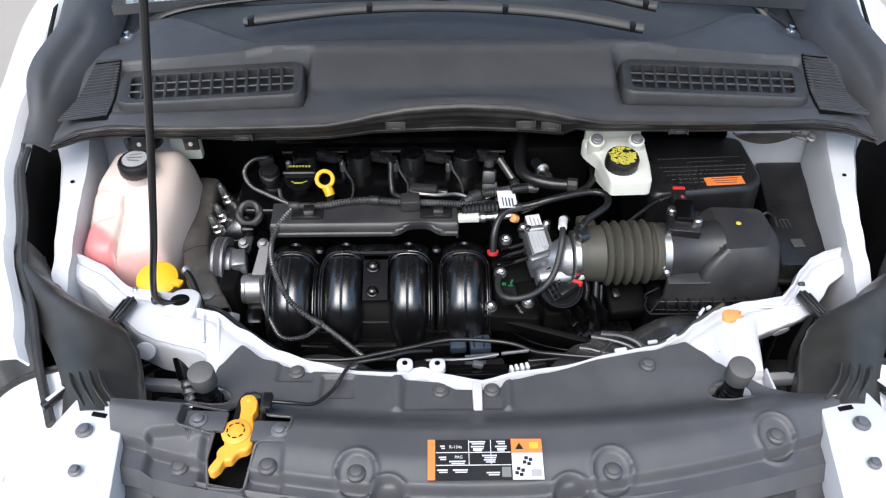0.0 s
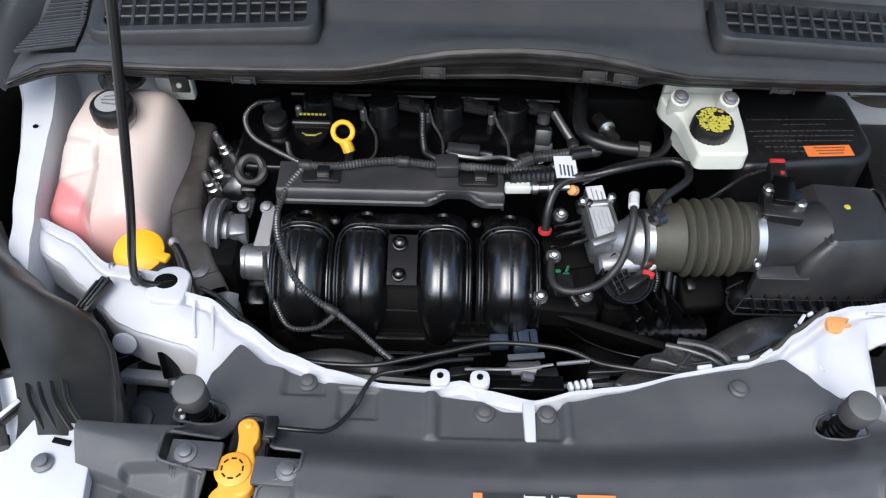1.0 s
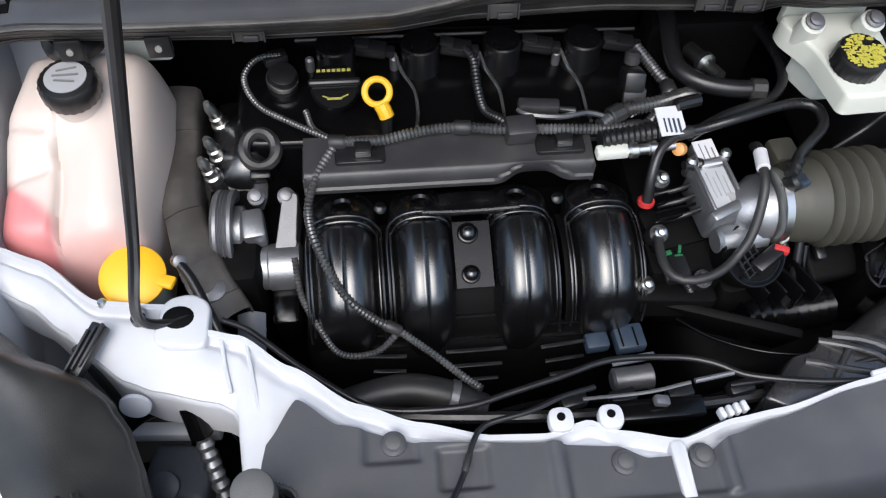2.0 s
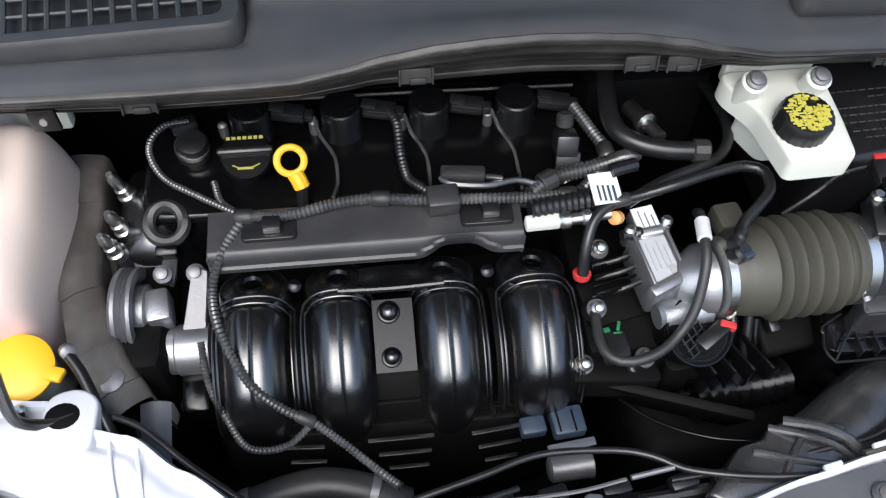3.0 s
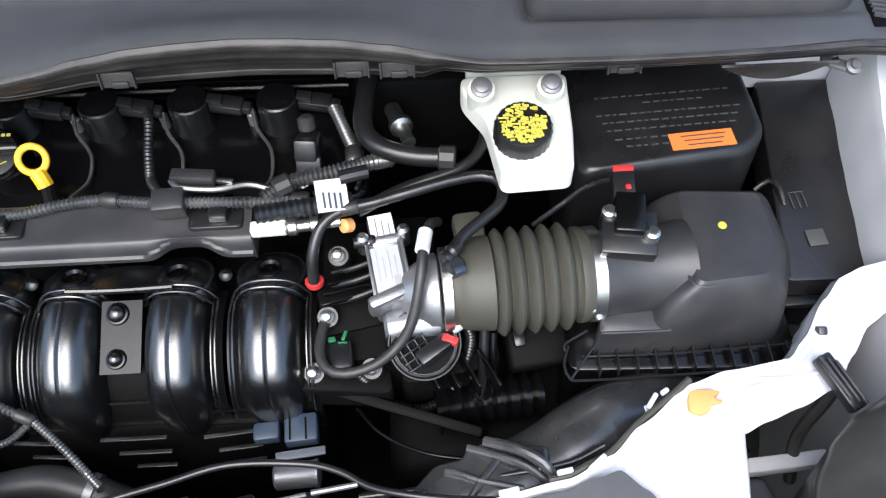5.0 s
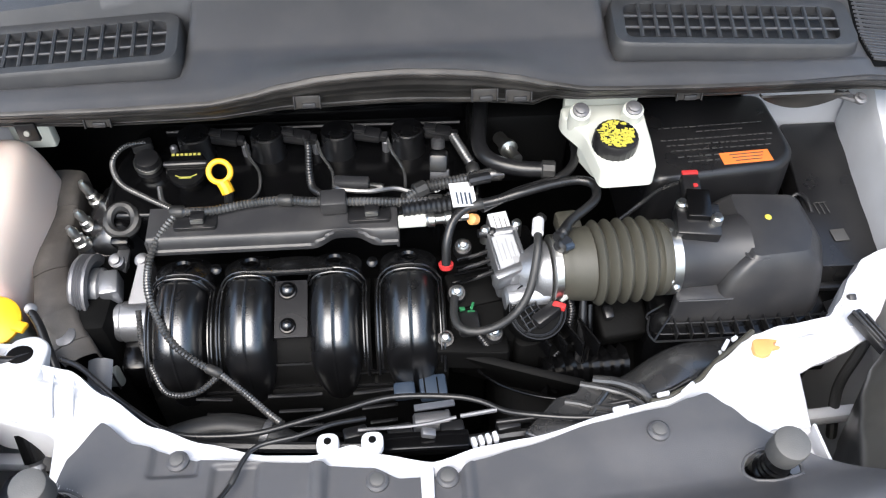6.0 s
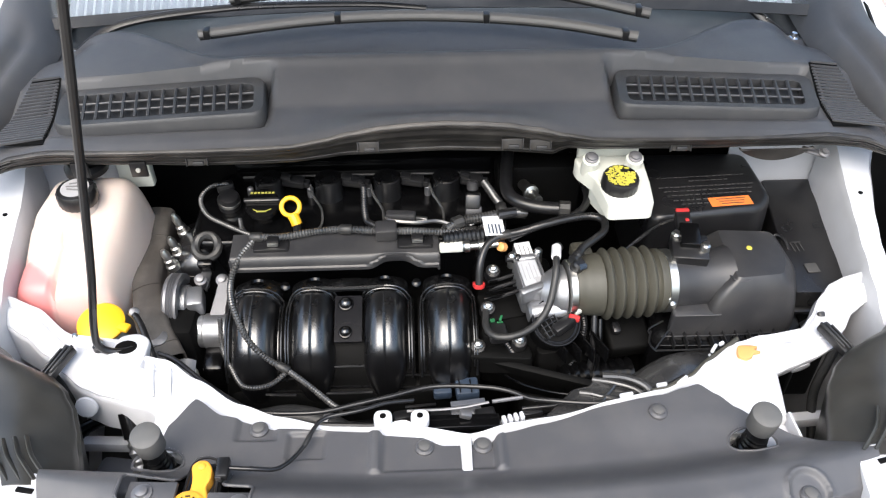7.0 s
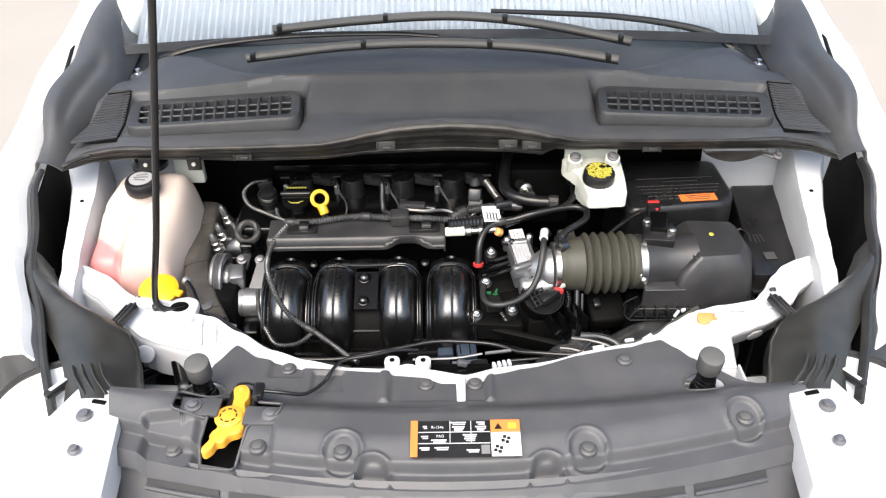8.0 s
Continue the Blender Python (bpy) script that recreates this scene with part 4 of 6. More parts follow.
for x, w in RUN:
    part("runner", runner(x, w), GLOSS, man, "glossy black curved runner", angle=50)
for group in (RUN[:1], RUN[1:3], RUN[3:]):
    x0, x1 = group[0][0] - group[0][1], group[-1][0] + group[-1][1]
    for d, r, th0, lift, low in ((0.003, 0.0015, -4, 0.0012, 66), (0.0075, 0.0017, -9, -0.002, 72)):
        line = [bent(x0 - d, th, R0 + 0.016) for th in range(low, -8, -10)]
        for x, w in group:
            line += [bent(x + (w + d) * q, th0, R0 + crown(q * 0.95) + lift) for q in (-0.95, -0.8, -0.5, 0.0, 0.5, 0.8, 0.95)]
        line += [bent(x1 + d, th, R0 + 0.016) for th in range(-8, low + 1, 10)]
        part("rim", tube(line, r, 8, step=0.006), GLOSS, man)
    part("runner_bed", sheet(lambda u, v: bent(x0 - 0.012 + (x1 - x0 + 0.024) * v, -26 + 136 * u, R0 + 0.001), 20, 6, 0.004), DARK, man)
    for x, w in group:
        dome = lathe([(w + 0.004, -0.03), (w + 0.003, 0.009), (w + 0.0015, 0.0125), (w - 0.002, 0.0125), (w - 0.005, 0.0145), (w - 0.010, 0.018), (w * 0.5, 0.021), (0.004, 0.022)], bent(x, -21, R0 + 0.018), bent(x, -21, 1) - bent(x, -21, 0), 30)
        part("rear_lobe", dome, GLOSS, man)
        part("lobe_ring", lathe([(0.014, 0.0), (0.015, 0.003), (0.012, 0.004), (0.010, 0.0)], bent(x, -18, R0 + 0.040), bent(x, -18, 1) - bent(x, -18, 0), 20), BLACK, man)
part("lobe_panel", sheet(lambda u, v: bent(-0.205 + 0.082 * u, -8 - 20 * v, R0 + 0.036 + 0.003 * math.sin(u * math.pi)), 16, 6, 0.004), GLOSS, man, "black panel joining the rear lobes")
part("bridge", tube([bent(-0.223, -7, R0 + 0.045), bent(-0.164, -7, R0 + 0.043), bent(-0.105, -7, R0 + 0.045)], 0.0035, 8), GLOSS, man)
P0, P1 = bent(0, -5, R0 + 0.030), bent(0, 36, R0 + 0.021)
part("centre_plate", sheet(lambda u, v: P0.lerp(P1, u) + Vector((-0.187 + 0.045 * v, 0, 0)), 4, 4, 0.004), PLATE, man, "black plate between the middle runners")
FACE = (P1 - P0).cross(Vector((1, 0, 0))).normalized()
FACE = FACE if FACE.z > 0 else -FACE
for f, r in ((0.18, 0.0110), (0.80, 0.0095)):
    p = P0.lerp(P1, f) + Vector((-0.169, 0, 0)) + FACE * 0.001
    b = part("boss", lathe([(r + 0.002, 0), (r + 0.001, 0.002), (r - 0.001, 0.0025), (r - 0.002, 0.0005)], p, FACE, 24), BLACK, man)
    part("boss_dome", lathe([(r * 0.85, 0.0), (r * 0.8, 0.005), (r * 0.55, 0.0085), (r * 0.2, 0.0098)], p, FACE, 20), GLOSS, b)
for x in (-0.272, -0.052):
    part("flange_bolt", lathe([(0.008, -0.01), (0.008, 0.004), (0.005, 0.006)], (x, 1.125, 0.886), (0, -0.5, 1), 12), BLACK, man, "black flange bolt")
for th, w in ((58, 0.07), (84, 0.09)):
    part("web", sheet(lambda u, v: bent(-0.164 + (u - 0.5) * w, th, R0 + 0.006 * v), 4, 3, 0.003), GLOSS, man)
for x, w in ((-0.270, 0.05), (-0.052, 0.06)):
    for th in (70, 88, 100):
        part("web", sheet(lambda u, v: bent(x + (u - 0.5) * w, th, R0 + 0.008 * v), 4, 3, 0.003), GLOSS, man)
part("plenum", box((-0.165, 1.055, 0.66), (0.42, 0.14, 0.24), 0.03, seg=4), DARK, man)
for k in range(3):
    for x, w, tip in ((-0.276, 0.050, -4), (-0.165, 0.075, 0), (-0.054, 0.062, 5)):
        part("rib", box((x + 0.004 * k, 0.972 - 0.004 * k, 0.790 - 0.034 * k), (w * (1 - 0.18 * k), 0.005, 0.0024), 0.0006, (0, 0, tip)), SATIN, man)

# ---- fuel rail cover ----
rail = thing("fuel_rail_cover", (-0.185, 1.155, 0.92), "long dark grey plastic cover over the fuel rail", "cover")


def rail_top(u, v):
    x = -0.358 + 0.345 * u
    arch = 0.012 * math.exp(-((x + 0.085) / 0.032) ** 4)
    if v < 0.55:
        f = v / 0.55
        return (x, 1.186 - 0.046 * f, 0.952 - 0.008 * f)
    f = (v - 0.55) / 0.45
    return (x, 1.140 - 0.011 * math.sin(f * math.pi / 2) + arch * f, 0.944 - 0.024 * (1 - math.cos(f * math.pi / 2)) + arch * 0.6 * f)


part("panel", sheet(rail_top, 70, 16, 0.003), GREYPL, rail, angle=50)
for e, x in ((-1, -0.358), (1, -0.013)):
    part("end", box((x, 1.157, 0.925), (0.004, 0.052, 0.030), 0.001), GREYPL, rail)
for x in (-0.292, -0.052):
    p = part("pad", prism(rounded([(x - 0.030, 1.146), (x + 0.030, 1.146), (x + 0.030, 1.178), (x - 0.030, 1.178)], 0.006), 0.93, 0.951, 0.002), SATIN, rail)
    part("clip_stud", box((x + 0.004, 1.153, 0.956), (0.018, 0.004, 0.006), 0.001), STEEL, p, "bright clip bar")
    part("clip_body", box((x + 0.004, 1.162, 0.957), (0.020, 0.016, 0.010), 0.002), SATIN, p)

# ---- throttle body ----
tb = thing("throttle_body", (0.155, 1.05, 0.86), "cast aluminium throttle body with a printed label", "throttle body")
M = lambda p: Matrix.Translation((0.136, 1.099, 0.900)) @ Euler((radians(6), 0, radians(9))).to_matrix().to_4x4() @ Vector(p)
turn = (6, 0, 9)
part("housing", box(M((0, 0, 0)), (0.042, 0.078, 0.056), 0.006, turn, 3), ALLOY, tb)
part("label", box(M((-0.001, 0.0, 0.0286)), (0.031, 0.054, 0.0016), 0, turn), TAG, tb, "silver grey printed label")
for k in range(4):
    part("label_print", box(M((-0.011 + 0.0065 * k, 0.004 - 0.003 * (k % 2), 0.0298)), (0.0011, 0.036 - 0.009 * (k % 2), 0.0008), 0, turn), TEXTGREY, tb)
part("label_code", box(M((0.008, -0.016, 0.0298)), (0.008, 0.011, 0.0008), 0, turn), TEXTGREY, tb)
for a in (-0.0195, 0.0195):
    part("edge_rib", box(M((a, 0, 0.029)), (0.004, 0.074, 0.006), 0.0015, turn), ALLOY, tb)
part("top_bar", box(M((0.002, 0.037, 0.026)), (0.046, 0.010, 0.012), 0.003, turn), ALLOY, tb)
part("lower_bar", box((0.144, 1.069, 0.914), (0.066, 0.015, 0.032), 0.005, (8, 0, 25)), ALLOY, tb)
part("bar_lug", lathe([(0.009, -0.02), (0.009, 0.004), (0.006, 0.007)], (0.170, 1.082, 0.928), seg=14), ALLOY, tb)
part("motor_barrel", lathe([(0.014, 0), (0.019, 0.004), (0.020, 0.030), (0.021, 0.034), (0.021, 0.060), (0.016, 0.064)], (0.128, 1.046, 0.886), (1, 0.12, 0.0), 28), ALLOY, tb, "silver motor barrel")
for a, b in ((-0.022, 0.040), (0.024, 0.042), (0.024, -0.030)):
    part("screw", lathe([(0.007, -0.02), (0.007, 0.006), (0.004, 0.010)], M((a, b, 0.028)), seg=10), STEEL, tb)
part("bore_flange", lathe([(0.020, -0.036), (0.026, -0.030), (0.034, -0.016), (0.041, -0.006), (0.042, 0.004), (0.038, 0.006)], (0.184, 1.078, 0.906), (1, 0.06, -0.01), 36), ALLOY, tb)
cap_at, cap_axis = Vector((0.171, 1.026, 0.884)), Vector((0.12, -0.50, 0.85)).normalized()
part("motor", lathe([(0.040, -0.03), (0.041, 0.0), (0.0395, 0.0035), (0.037, 0.0035), (0.036, 0.001), (0.033, 0.001), (0.032, 0.003), (0.008, 0.003)], cap_at, cap_axis, 36), DARK, tb, "black round motor cap with rings", angle=25)
part("motor_ring", lathe([(0.0405, 0.002), (0.0400, 0.0045), (0.0385, 0.0045), (0.038, 0.002)], cap_at, cap_axis, 36), BLACK, tb)
part("motor_ring", lathe([(0.0345, 0.001), (0.034, 0.003), (0.033, 0.003), (0.0325, 0.001)], cap_at, cap_axis, 36), BLACK, tb)
grid = Euler((radians(32), 0, radians(35))).to_matrix()
for k in range(4):
    part("motor_rib", box(cap_at + cap_axis * 0.007 + grid @ Vector((-0.014, -0.016 + 0.009 * k, 0)), (0.034, 0.0018, 0.005), 0.0006, (32, 0, 35)), SATIN, tb)
    part("motor_rib", box(cap_at + cap_axis * 0.006 + grid @ Vector((-0.028 + 0.010 * k, -0.003, 0)), (0.0018, 0.030, 0.005), 0.0006, (32, 0, 35)), SATIN, tb)
part("motor_plug", box((0.182, 1.014, 0.890), (0.040, 0.018, 0.016), 0.003, (0, -12, 32)), SATIN, tb)
part("plug_wire_guard", box((0.186, 1.020, 0.894), (0.030, 0.005, 0.004), 0.001, (0, -12, 32)), STEEL, tb)
part("plug_lock", box((0.199, 1.021, 0.898), (0.018, 0.009, 0.009), 0.002, (0, 0, -24)), RED, tb, "red plug lock")
part("plug_tip", box((0.207, 1.037, 0.898), (0.013, 0.010, 0.010), 0.002, (0, 0, 30)), CREAM, tb)
part("sensor_body", box((0.130, 1.143, 0.925), (0.030, 0.040, 0.020), 0.004, (10, 0, 10)), ALLOY, tb)
part("sensor_tag", box((0.130, 1.143, 0.9364), (0.027, 0.036, 0.001), 0, (10, 0, 10)), PAPER, tb, "white sensor tag")
for k in range(3):
    part("tag_print", box((0.124 + 0.007 * k, 1.143, 0.9370 + 0.0002 * k), (0.0014, 0.026 - 0.006 * k, 0.0008), 0, (10, 0, 10)), GREYINK, tb)
part("sensor_nose", lathe([(0.007, 0), (0.008, 0.004), (0.006, 0.008), (0.008, 0.012), (0.006, 0.016), (0.006, 0.024)], (0.122, 1.132, 0.930), (-1, -0.15, 0.1), 14), SATIN, tb)
part("sensor_cap", lathe([(0.008, 0), (0.008, 0.010), (0.005, 0.012)], (0.096, 1.145, 0.944), (-0.7, -0.5, 0.6), 12), TAPE, tb, "orange plastic cap")
for y, z in ((1.122, 0.905), (1.106, 0.903), (1.086, 0.90)):
    part("side_pipe", tube([(0.118, y, z), (0.095, y - 0.006, z - 0.004), (0.070, y - 0.004, z - 0.015)], 0.0032, 8), SATIN, tb)

# ---- intake hose ----
hose = thing("intake_hose", (0.28, 1.085, 0.86), "olive grey rubber intake hose with bellows", "hose")
prof = [(0.040, 0.0), (0.043, 0.004), (0.043, 0.012), (0.047, 0.016), (0.050, 0.030), (0.052, 0.050)]
for k in range(5):
    a = 0.052 + 0.0172 * k
    prof += [(0.047, a), (0.055, a + 0.0022), (0.0595, a + 0.0070), (0.0585, a + 0.0090), (0.053, a + 0.0130), (0.046, a + 0.0150)]
prof += [(0.048, 0.140), (0.053, 0.142), (0.053, 0.150), (0.050, 0.154), (0.050, 0.168)]
part("bellows", lathe(prof, (0.196, 1.076, 0.916), (1, 0.06, -0.01), 40), HOSE, hose, angle=60)
part("hose_clamp", lathe([(0.0505, 0), (0.0525, 0.0005), (0.0525, 0.013), (0.0505, 0.0135)], (0.350, 1.085, 0.914), (1, 0.06, -0.01), 40), STEEL, hose, "bright steel hose clamp")
part("clamp_screw", lathe([(0.007, 0), (0.007, 0.020), (0.004, 0.022)], (0.353, 1.047, 0.922), (0.3, -0.6, -0.7), 12), STEEL, hose)
part("clamp_screw", box((0.352, 1.044, 0.916), (0.012, 0.012, 0.020), 0.002, (40, 0, 0)), STEEL, hose)
part("throttle_clamp", lathe([(0.045, 0), (0.046, 0.0005), (0.046, 0.010), (0.044, 0.011)], (0.192, 1.074, 0.915), (1, 0.06, -0.01), 36), STEEL, hose, "bright clamp at the throttle body")
part("side_port", box((0.226, 1.140, 0.930), (0.034, 0.036, 0.026), 0.006, (0, 0, 6)), HOSE, hose)
part("breather_stub", lathe([(0.011, -0.012), (0.011, 0.006), (0.008, 0.010)], (0.206, 1.070, 0.966), (0.3, -0.3, 1), 14), SATIN, hose)
part("stub_clip", box((0.212, 1.062, 0.971), (0.012, 0.006, 0.008), 0.001, (0, 0, 20)), BLUEGREY, hose)

# ---- air filter box ----
ab = thing("air_filter_box", (0.48, 1.08, 0.78), "dark grey plastic air filter box", "air filter")
part("outlet", lathe([(0.049, -0.01), (0.049, 0.005), (0.047, 0.01), (0.047, 0.07), (0.052, 0.10)], (0.360, 1.085, 0.914), (1, 0.06, 0.0), 36), GREYPL, ab, "round outlet pipe")


lo = rounded([(0.412, 1.016), (0.566, 1.024), (0.590, 1.10), (0.578, 1.184), (0.418, 1.178)], 0.018, 5)
hi = rounded([(0.455, 1.040), (0.536, 1.047), (0.553, 1.085), (0.550, 1.158), (0.456, 1.166)], 0.010, 5)
mid = rounded([(0.428, 1.026), (0.556, 1.034), (0.577, 1.095), (0.570, 1.178), (0.432, 1.173)], 0.016, 5)
fade = lambda a, b, f, z: [(p[0] + (q[0] - p[0]) * f, p[1] + (q[1] - p[1]) * f, z) for p, q in zip(a, b)]
bm = bmesh.new()
rings(bm, [fade(lo, lo, 0, 0.80), fade(lo, lo, 0, 0.86), fade(lo, mid, 0.5, 0.898), fade(mid, mid, 0, 0.924), fade(mid, hi, 0.5, 0.940), fade(hi, hi, 0, 0.951), [(x * 0.94 + 0.030, y * 0.94 + 0.066, 0.9545) for x, y in hi], [(x * 0.5 + 0.25, y * 0.5 + 0.55, 0.9555) for x, y in hi]])
part("lid", bm, GREYPL, ab, angle=24)
part("lid_edge", tube([(0.449, 1.095, 0.945), (0.455, 1.044, 0.9495), (0.500, 1.048, 0.9505), (0.533, 1.053, 0.9500)], 0.0018, 6), GREYPL, ab)
part("shoulder", prism(rounded([(0.358, 1.022), (0.435, 1.020), (0.448, 1.046), (0.366, 1.050)], 0.008), 0.83, lambda x, y: 0.895 + 0.1 * (y - 1.02), 0.004), GREYPL, ab)
part("lower_tray", prism(rounded([(0.325, 1.002), (0.585, 0.992), (0.59, 1.17), (0.36, 1.17)], 0.02), 0.66, 0.848, 0.003), BLACK, ab, "black lower tray of the filter box")
for k in range(11):
    x = 0.362 + 0.021 * k
    part("tray_rib", box((x, 1.006, 0.853), (0.0018, 0.026, 0.016), 0.0005), SATIN, ab)
part("tray_lip", tube([(0.332, 1.03, 0.852), (0.324, 1.007, 0.852), (0.329, 0.990, 0.852), (0.345, 0.987, 0.852), (0.45, 0.988, 0.852), (0.585, 0.992, 0.852)], 0.0016, 6), SATIN, ab)
part("tray_line", tube([(0.345, 1.014, 0.856), (0.45, 1.012, 0.857), (0.58, 1.016, 0.858)], 0.0012, 6), SATIN, ab)
for p in ([(0.354, 1.043, 0.862), (0.328, 1.030, 0.858), (0.327, 1.022, 0.856)], [(0.329, 0.988, 0.855), (0.347, 1.010, 0.858), (0.366, 1.032, 0.862)]):
    part("tray_brace", tube(p, 0.0014, 6), SATIN, ab)
# Thin tubes added along the shoulder to draw its bevel highlights.
for p in ([(0.360, 1.047, 0.898), (0.40, 1.047, 0.8985), (0.442, 1.044, 0.8985)], [(0.362, 1.022, 0.8945), (0.40, 1.021, 0.895), (0.436, 1.021, 0.895)], [(0.436, 1.021, 0.895), (0.446, 1.044, 0.898)]):
    part("shoulder_highlight", tube(p, 0.0016, 6), GREYPL, ab)
part("paint_dot", lathe([(0.005, 0), (0.004, 0.0012)], (0.497, 1.112, 0.9565), seg=12), INK, ab, "yellow paint dot")
part("tray_strut", box((0.592, 1.035, 0.85), (0.010, 0.014, 0.13), 0.002, (30, 0, 0)), GREYPL, ab)

maf = thing("airflow_sensor", (0.392, 1.10, 0.96), "black airflow sensor screwed to the filter outlet", "sensor")
part("base", box((0.390, 1.096, 0.968), (0.058, 0.050, 0.026), 0.003, (12, 0, -8)), SATIN, maf)
part("case", box((0.392, 1.112, 0.984), (0.032, 0.046, 0.020), 0.003, (10, 0, -8)), BLACK, maf)
part("plug", box((0.390, 1.146, 0.988), (0.024, 0.034, 0.018), 0.003, (10, 0, -4)), SATIN, maf)
part("plug_lock", box((0.391, 1.162, 0.999), (0.022, 0.007, 0.005), 0.001), RED, maf, "red plug lock")
part("plug_lock", box((0.393, 1.138, 0.9985), (0.006, 0.006, 0.003), 0.001), RED, maf)
for x, y in ((0.371, 1.116), (0.411, 1.086)):
    part("screw", lathe([(0.008, -0.01), (0.008, 0.002), (0.005, 0.004), (0.005, 0.007)], (x, y, 0.986), seg=12), STEEL, maf, "bright screw")
part("lead", tube([(0.388, 1.162, 0.985), (0.36, 1.168, 0.965), (0.33, 1.155, 0.95), (0.30, 1.15, 0.92)], 0.0032, 8), SATIN, maf)

# ---- battery and fuse box ----
bat = thing("battery_cover", (0.46, 1.28, 0.80), "black plastic battery cover with faint printing", "battery")
part("lid", prism(rounded([(0.350, 1.183), (0.545, 1.203), (0.578, 1.235), (0.570, 1.375), (0.350, 1.375)], 0.022, 5), 0.80, 0.967, 0.014, 0.006, 4), SATIN, bat)
for r, (y, x0, x1) in enumerate(((1.298, 0.385, 0.54), (1.286, 0.44, 0.51), (1.270, 0.382, 0.55), (1.258, 0.388, 0.548), (1.246, 0.392, 0.545), (1.232, 0.398, 0.455), (1.221, 0.41, 0.452))):
    x, k = x0, 0
    while x < x1:
        w = 0.005 + 0.006 * ((k * 7 + r * 3) % 4) / 3
        part("print", box((x + w / 2, y + 0.05 * (x - 0.45), 0.9674), (w * 0.8, 0.0018, 0.0008), 0, (0, 0, 3)), FAINT, bat)
        x += w + 0.0022
        k += 1
part("warning_label", box((0.498, 1.224, 0.9676), (0.074, 0.024, 0.001), 0, (0, 0, 4)), ORANGE, bat, "orange warning label")
for k in range(3):
    part("label_print", box((0.500, 1.2305 - 0.0065 * k, 0.9684), (0.052 - 0.006 * k, 0.0014, 0.0006), 0, (0, 0, 4)), BROWN, bat)

fb = thing("fuse_box", (0.66, 1.26, 0.72), "black plastic fuse box with a flat lid", "fuse box")
part("lid", prism(rounded([(0.586, 1.084), (0.698, 1.082), (0.712, 1.24), (0.725, 1.38), (0.622, 1.38)], 0.008), 0.84, lambda x, y: 0.880 + 0.06 * (y - 1.11), 0.005), SATIN, fb)
part("base", prism(rounded([(0.592, 1.090), (0.690, 1.088), (0.718, 1.37), (0.636, 1.37)], 0.008), 0.60, 0.838, 0.003), BLACK, fb)
part("ledge", box((0.640, 1.076, 0.842), (0.118, 0.014, 0.008), 0.003, (0, 0, -1)), SATIN, fb)
for k in range(3):
    part("lid_mark", box((0.618 + 0.008 * k, 1.190 + 0.001 * k, 0.8868), (0.0014, 0.024, 0.0012), 0.0003, (0, 0, 3)), FAINT, fb)
part("lid_mark", box((0.627, 1.202, 0.8876), (0.018, 0.0014, 0.0012), 0.0003, (0, 0, 3)), FAINT, fb)
part("lid_mark", box((0.634, 1.138, 0.8834), (0.022, 0.022, 0.0012), 0.0004, (3, 0, 4)), FAINT, fb)
part("lid_latch", tube([(0.582, 1.214, 0.880), (0.596, 1.218, 0.892), (0.606, 1.206, 0.892), (0.609, 1.185, 0.884)], 0.0034, 8), SATIN, fb)

# ---- coolant tank ----
tank = thing("coolant_tank", (-0.60, 1.2, 0.82), "milky plastic coolant tank, pink coolant showing low in it", "tank")


def tank_top(u, v):
    a, b = math.sin((u - 0.5) * math.pi), math.sin((v - 0.5) * math.pi)
    y = 1.185 + 0.132 * b
    xl = -0.712 + 0.018 * ease(1.2, 1.3, y) + 0.010 * (1 - ease(1.055, 1.085, y))
    xr = -0.534 + 0.012 * ease(1.1, 1.25, y)
    x = (xl + xr) / 2 + (xr - xl) / 2 * a
    # the front edge runs askew, lower lobes bulge over it
    y += -0.008 * math.sin((x + 0.535) / 0.18 * math.pi) * (1 - ease(1.06, 1.10, y)) + 0.012 * ease(-0.60, -0.535, x) * (1 - ease(1.06, 1.12, y)) + 0.016 * ease(-0.66, -0.71, x) * (1 - ease(1.06, 1.12, y))
    top = 0.908 + 0.40 * (y - 1.03) + 0.010 * math.exp(-((x + 0.612) ** 2 + (y - 1.228) ** 2) / 0.002)
    seam = -0.007 * math.exp(-((x + 0.636 - 0.004 * math.sin(y * 40)) / 0.006) ** 2) * (1 - ease(1.17, 1.21, y))
    cross = -0.005 * (math.exp(-((y - 1.152 - 0.25 * (x + 0.67)) / 0.006) ** 2) + math.exp(-((y - 1.203 + 0.2 * (x + 0.67)) / 0.007) ** 2)) * (1 - ease(-0.655, -0.635, x))
    lobe = 0.006 * math.cos((x + 0.585) / 0.05 * math.pi) * (x > -0.636) * (1 - ease(1.16, 1.22, y)) + 0.004 * math.sin(y * 48) * (x < -0.636)
    fall = (1 - abs(a) ** 8) ** 0.45 * (1 - abs(b) ** 10) ** 0.45
    return (x, y, 0.79 + (top - 0.79) * fall + (seam + cross + lobe) * fall)


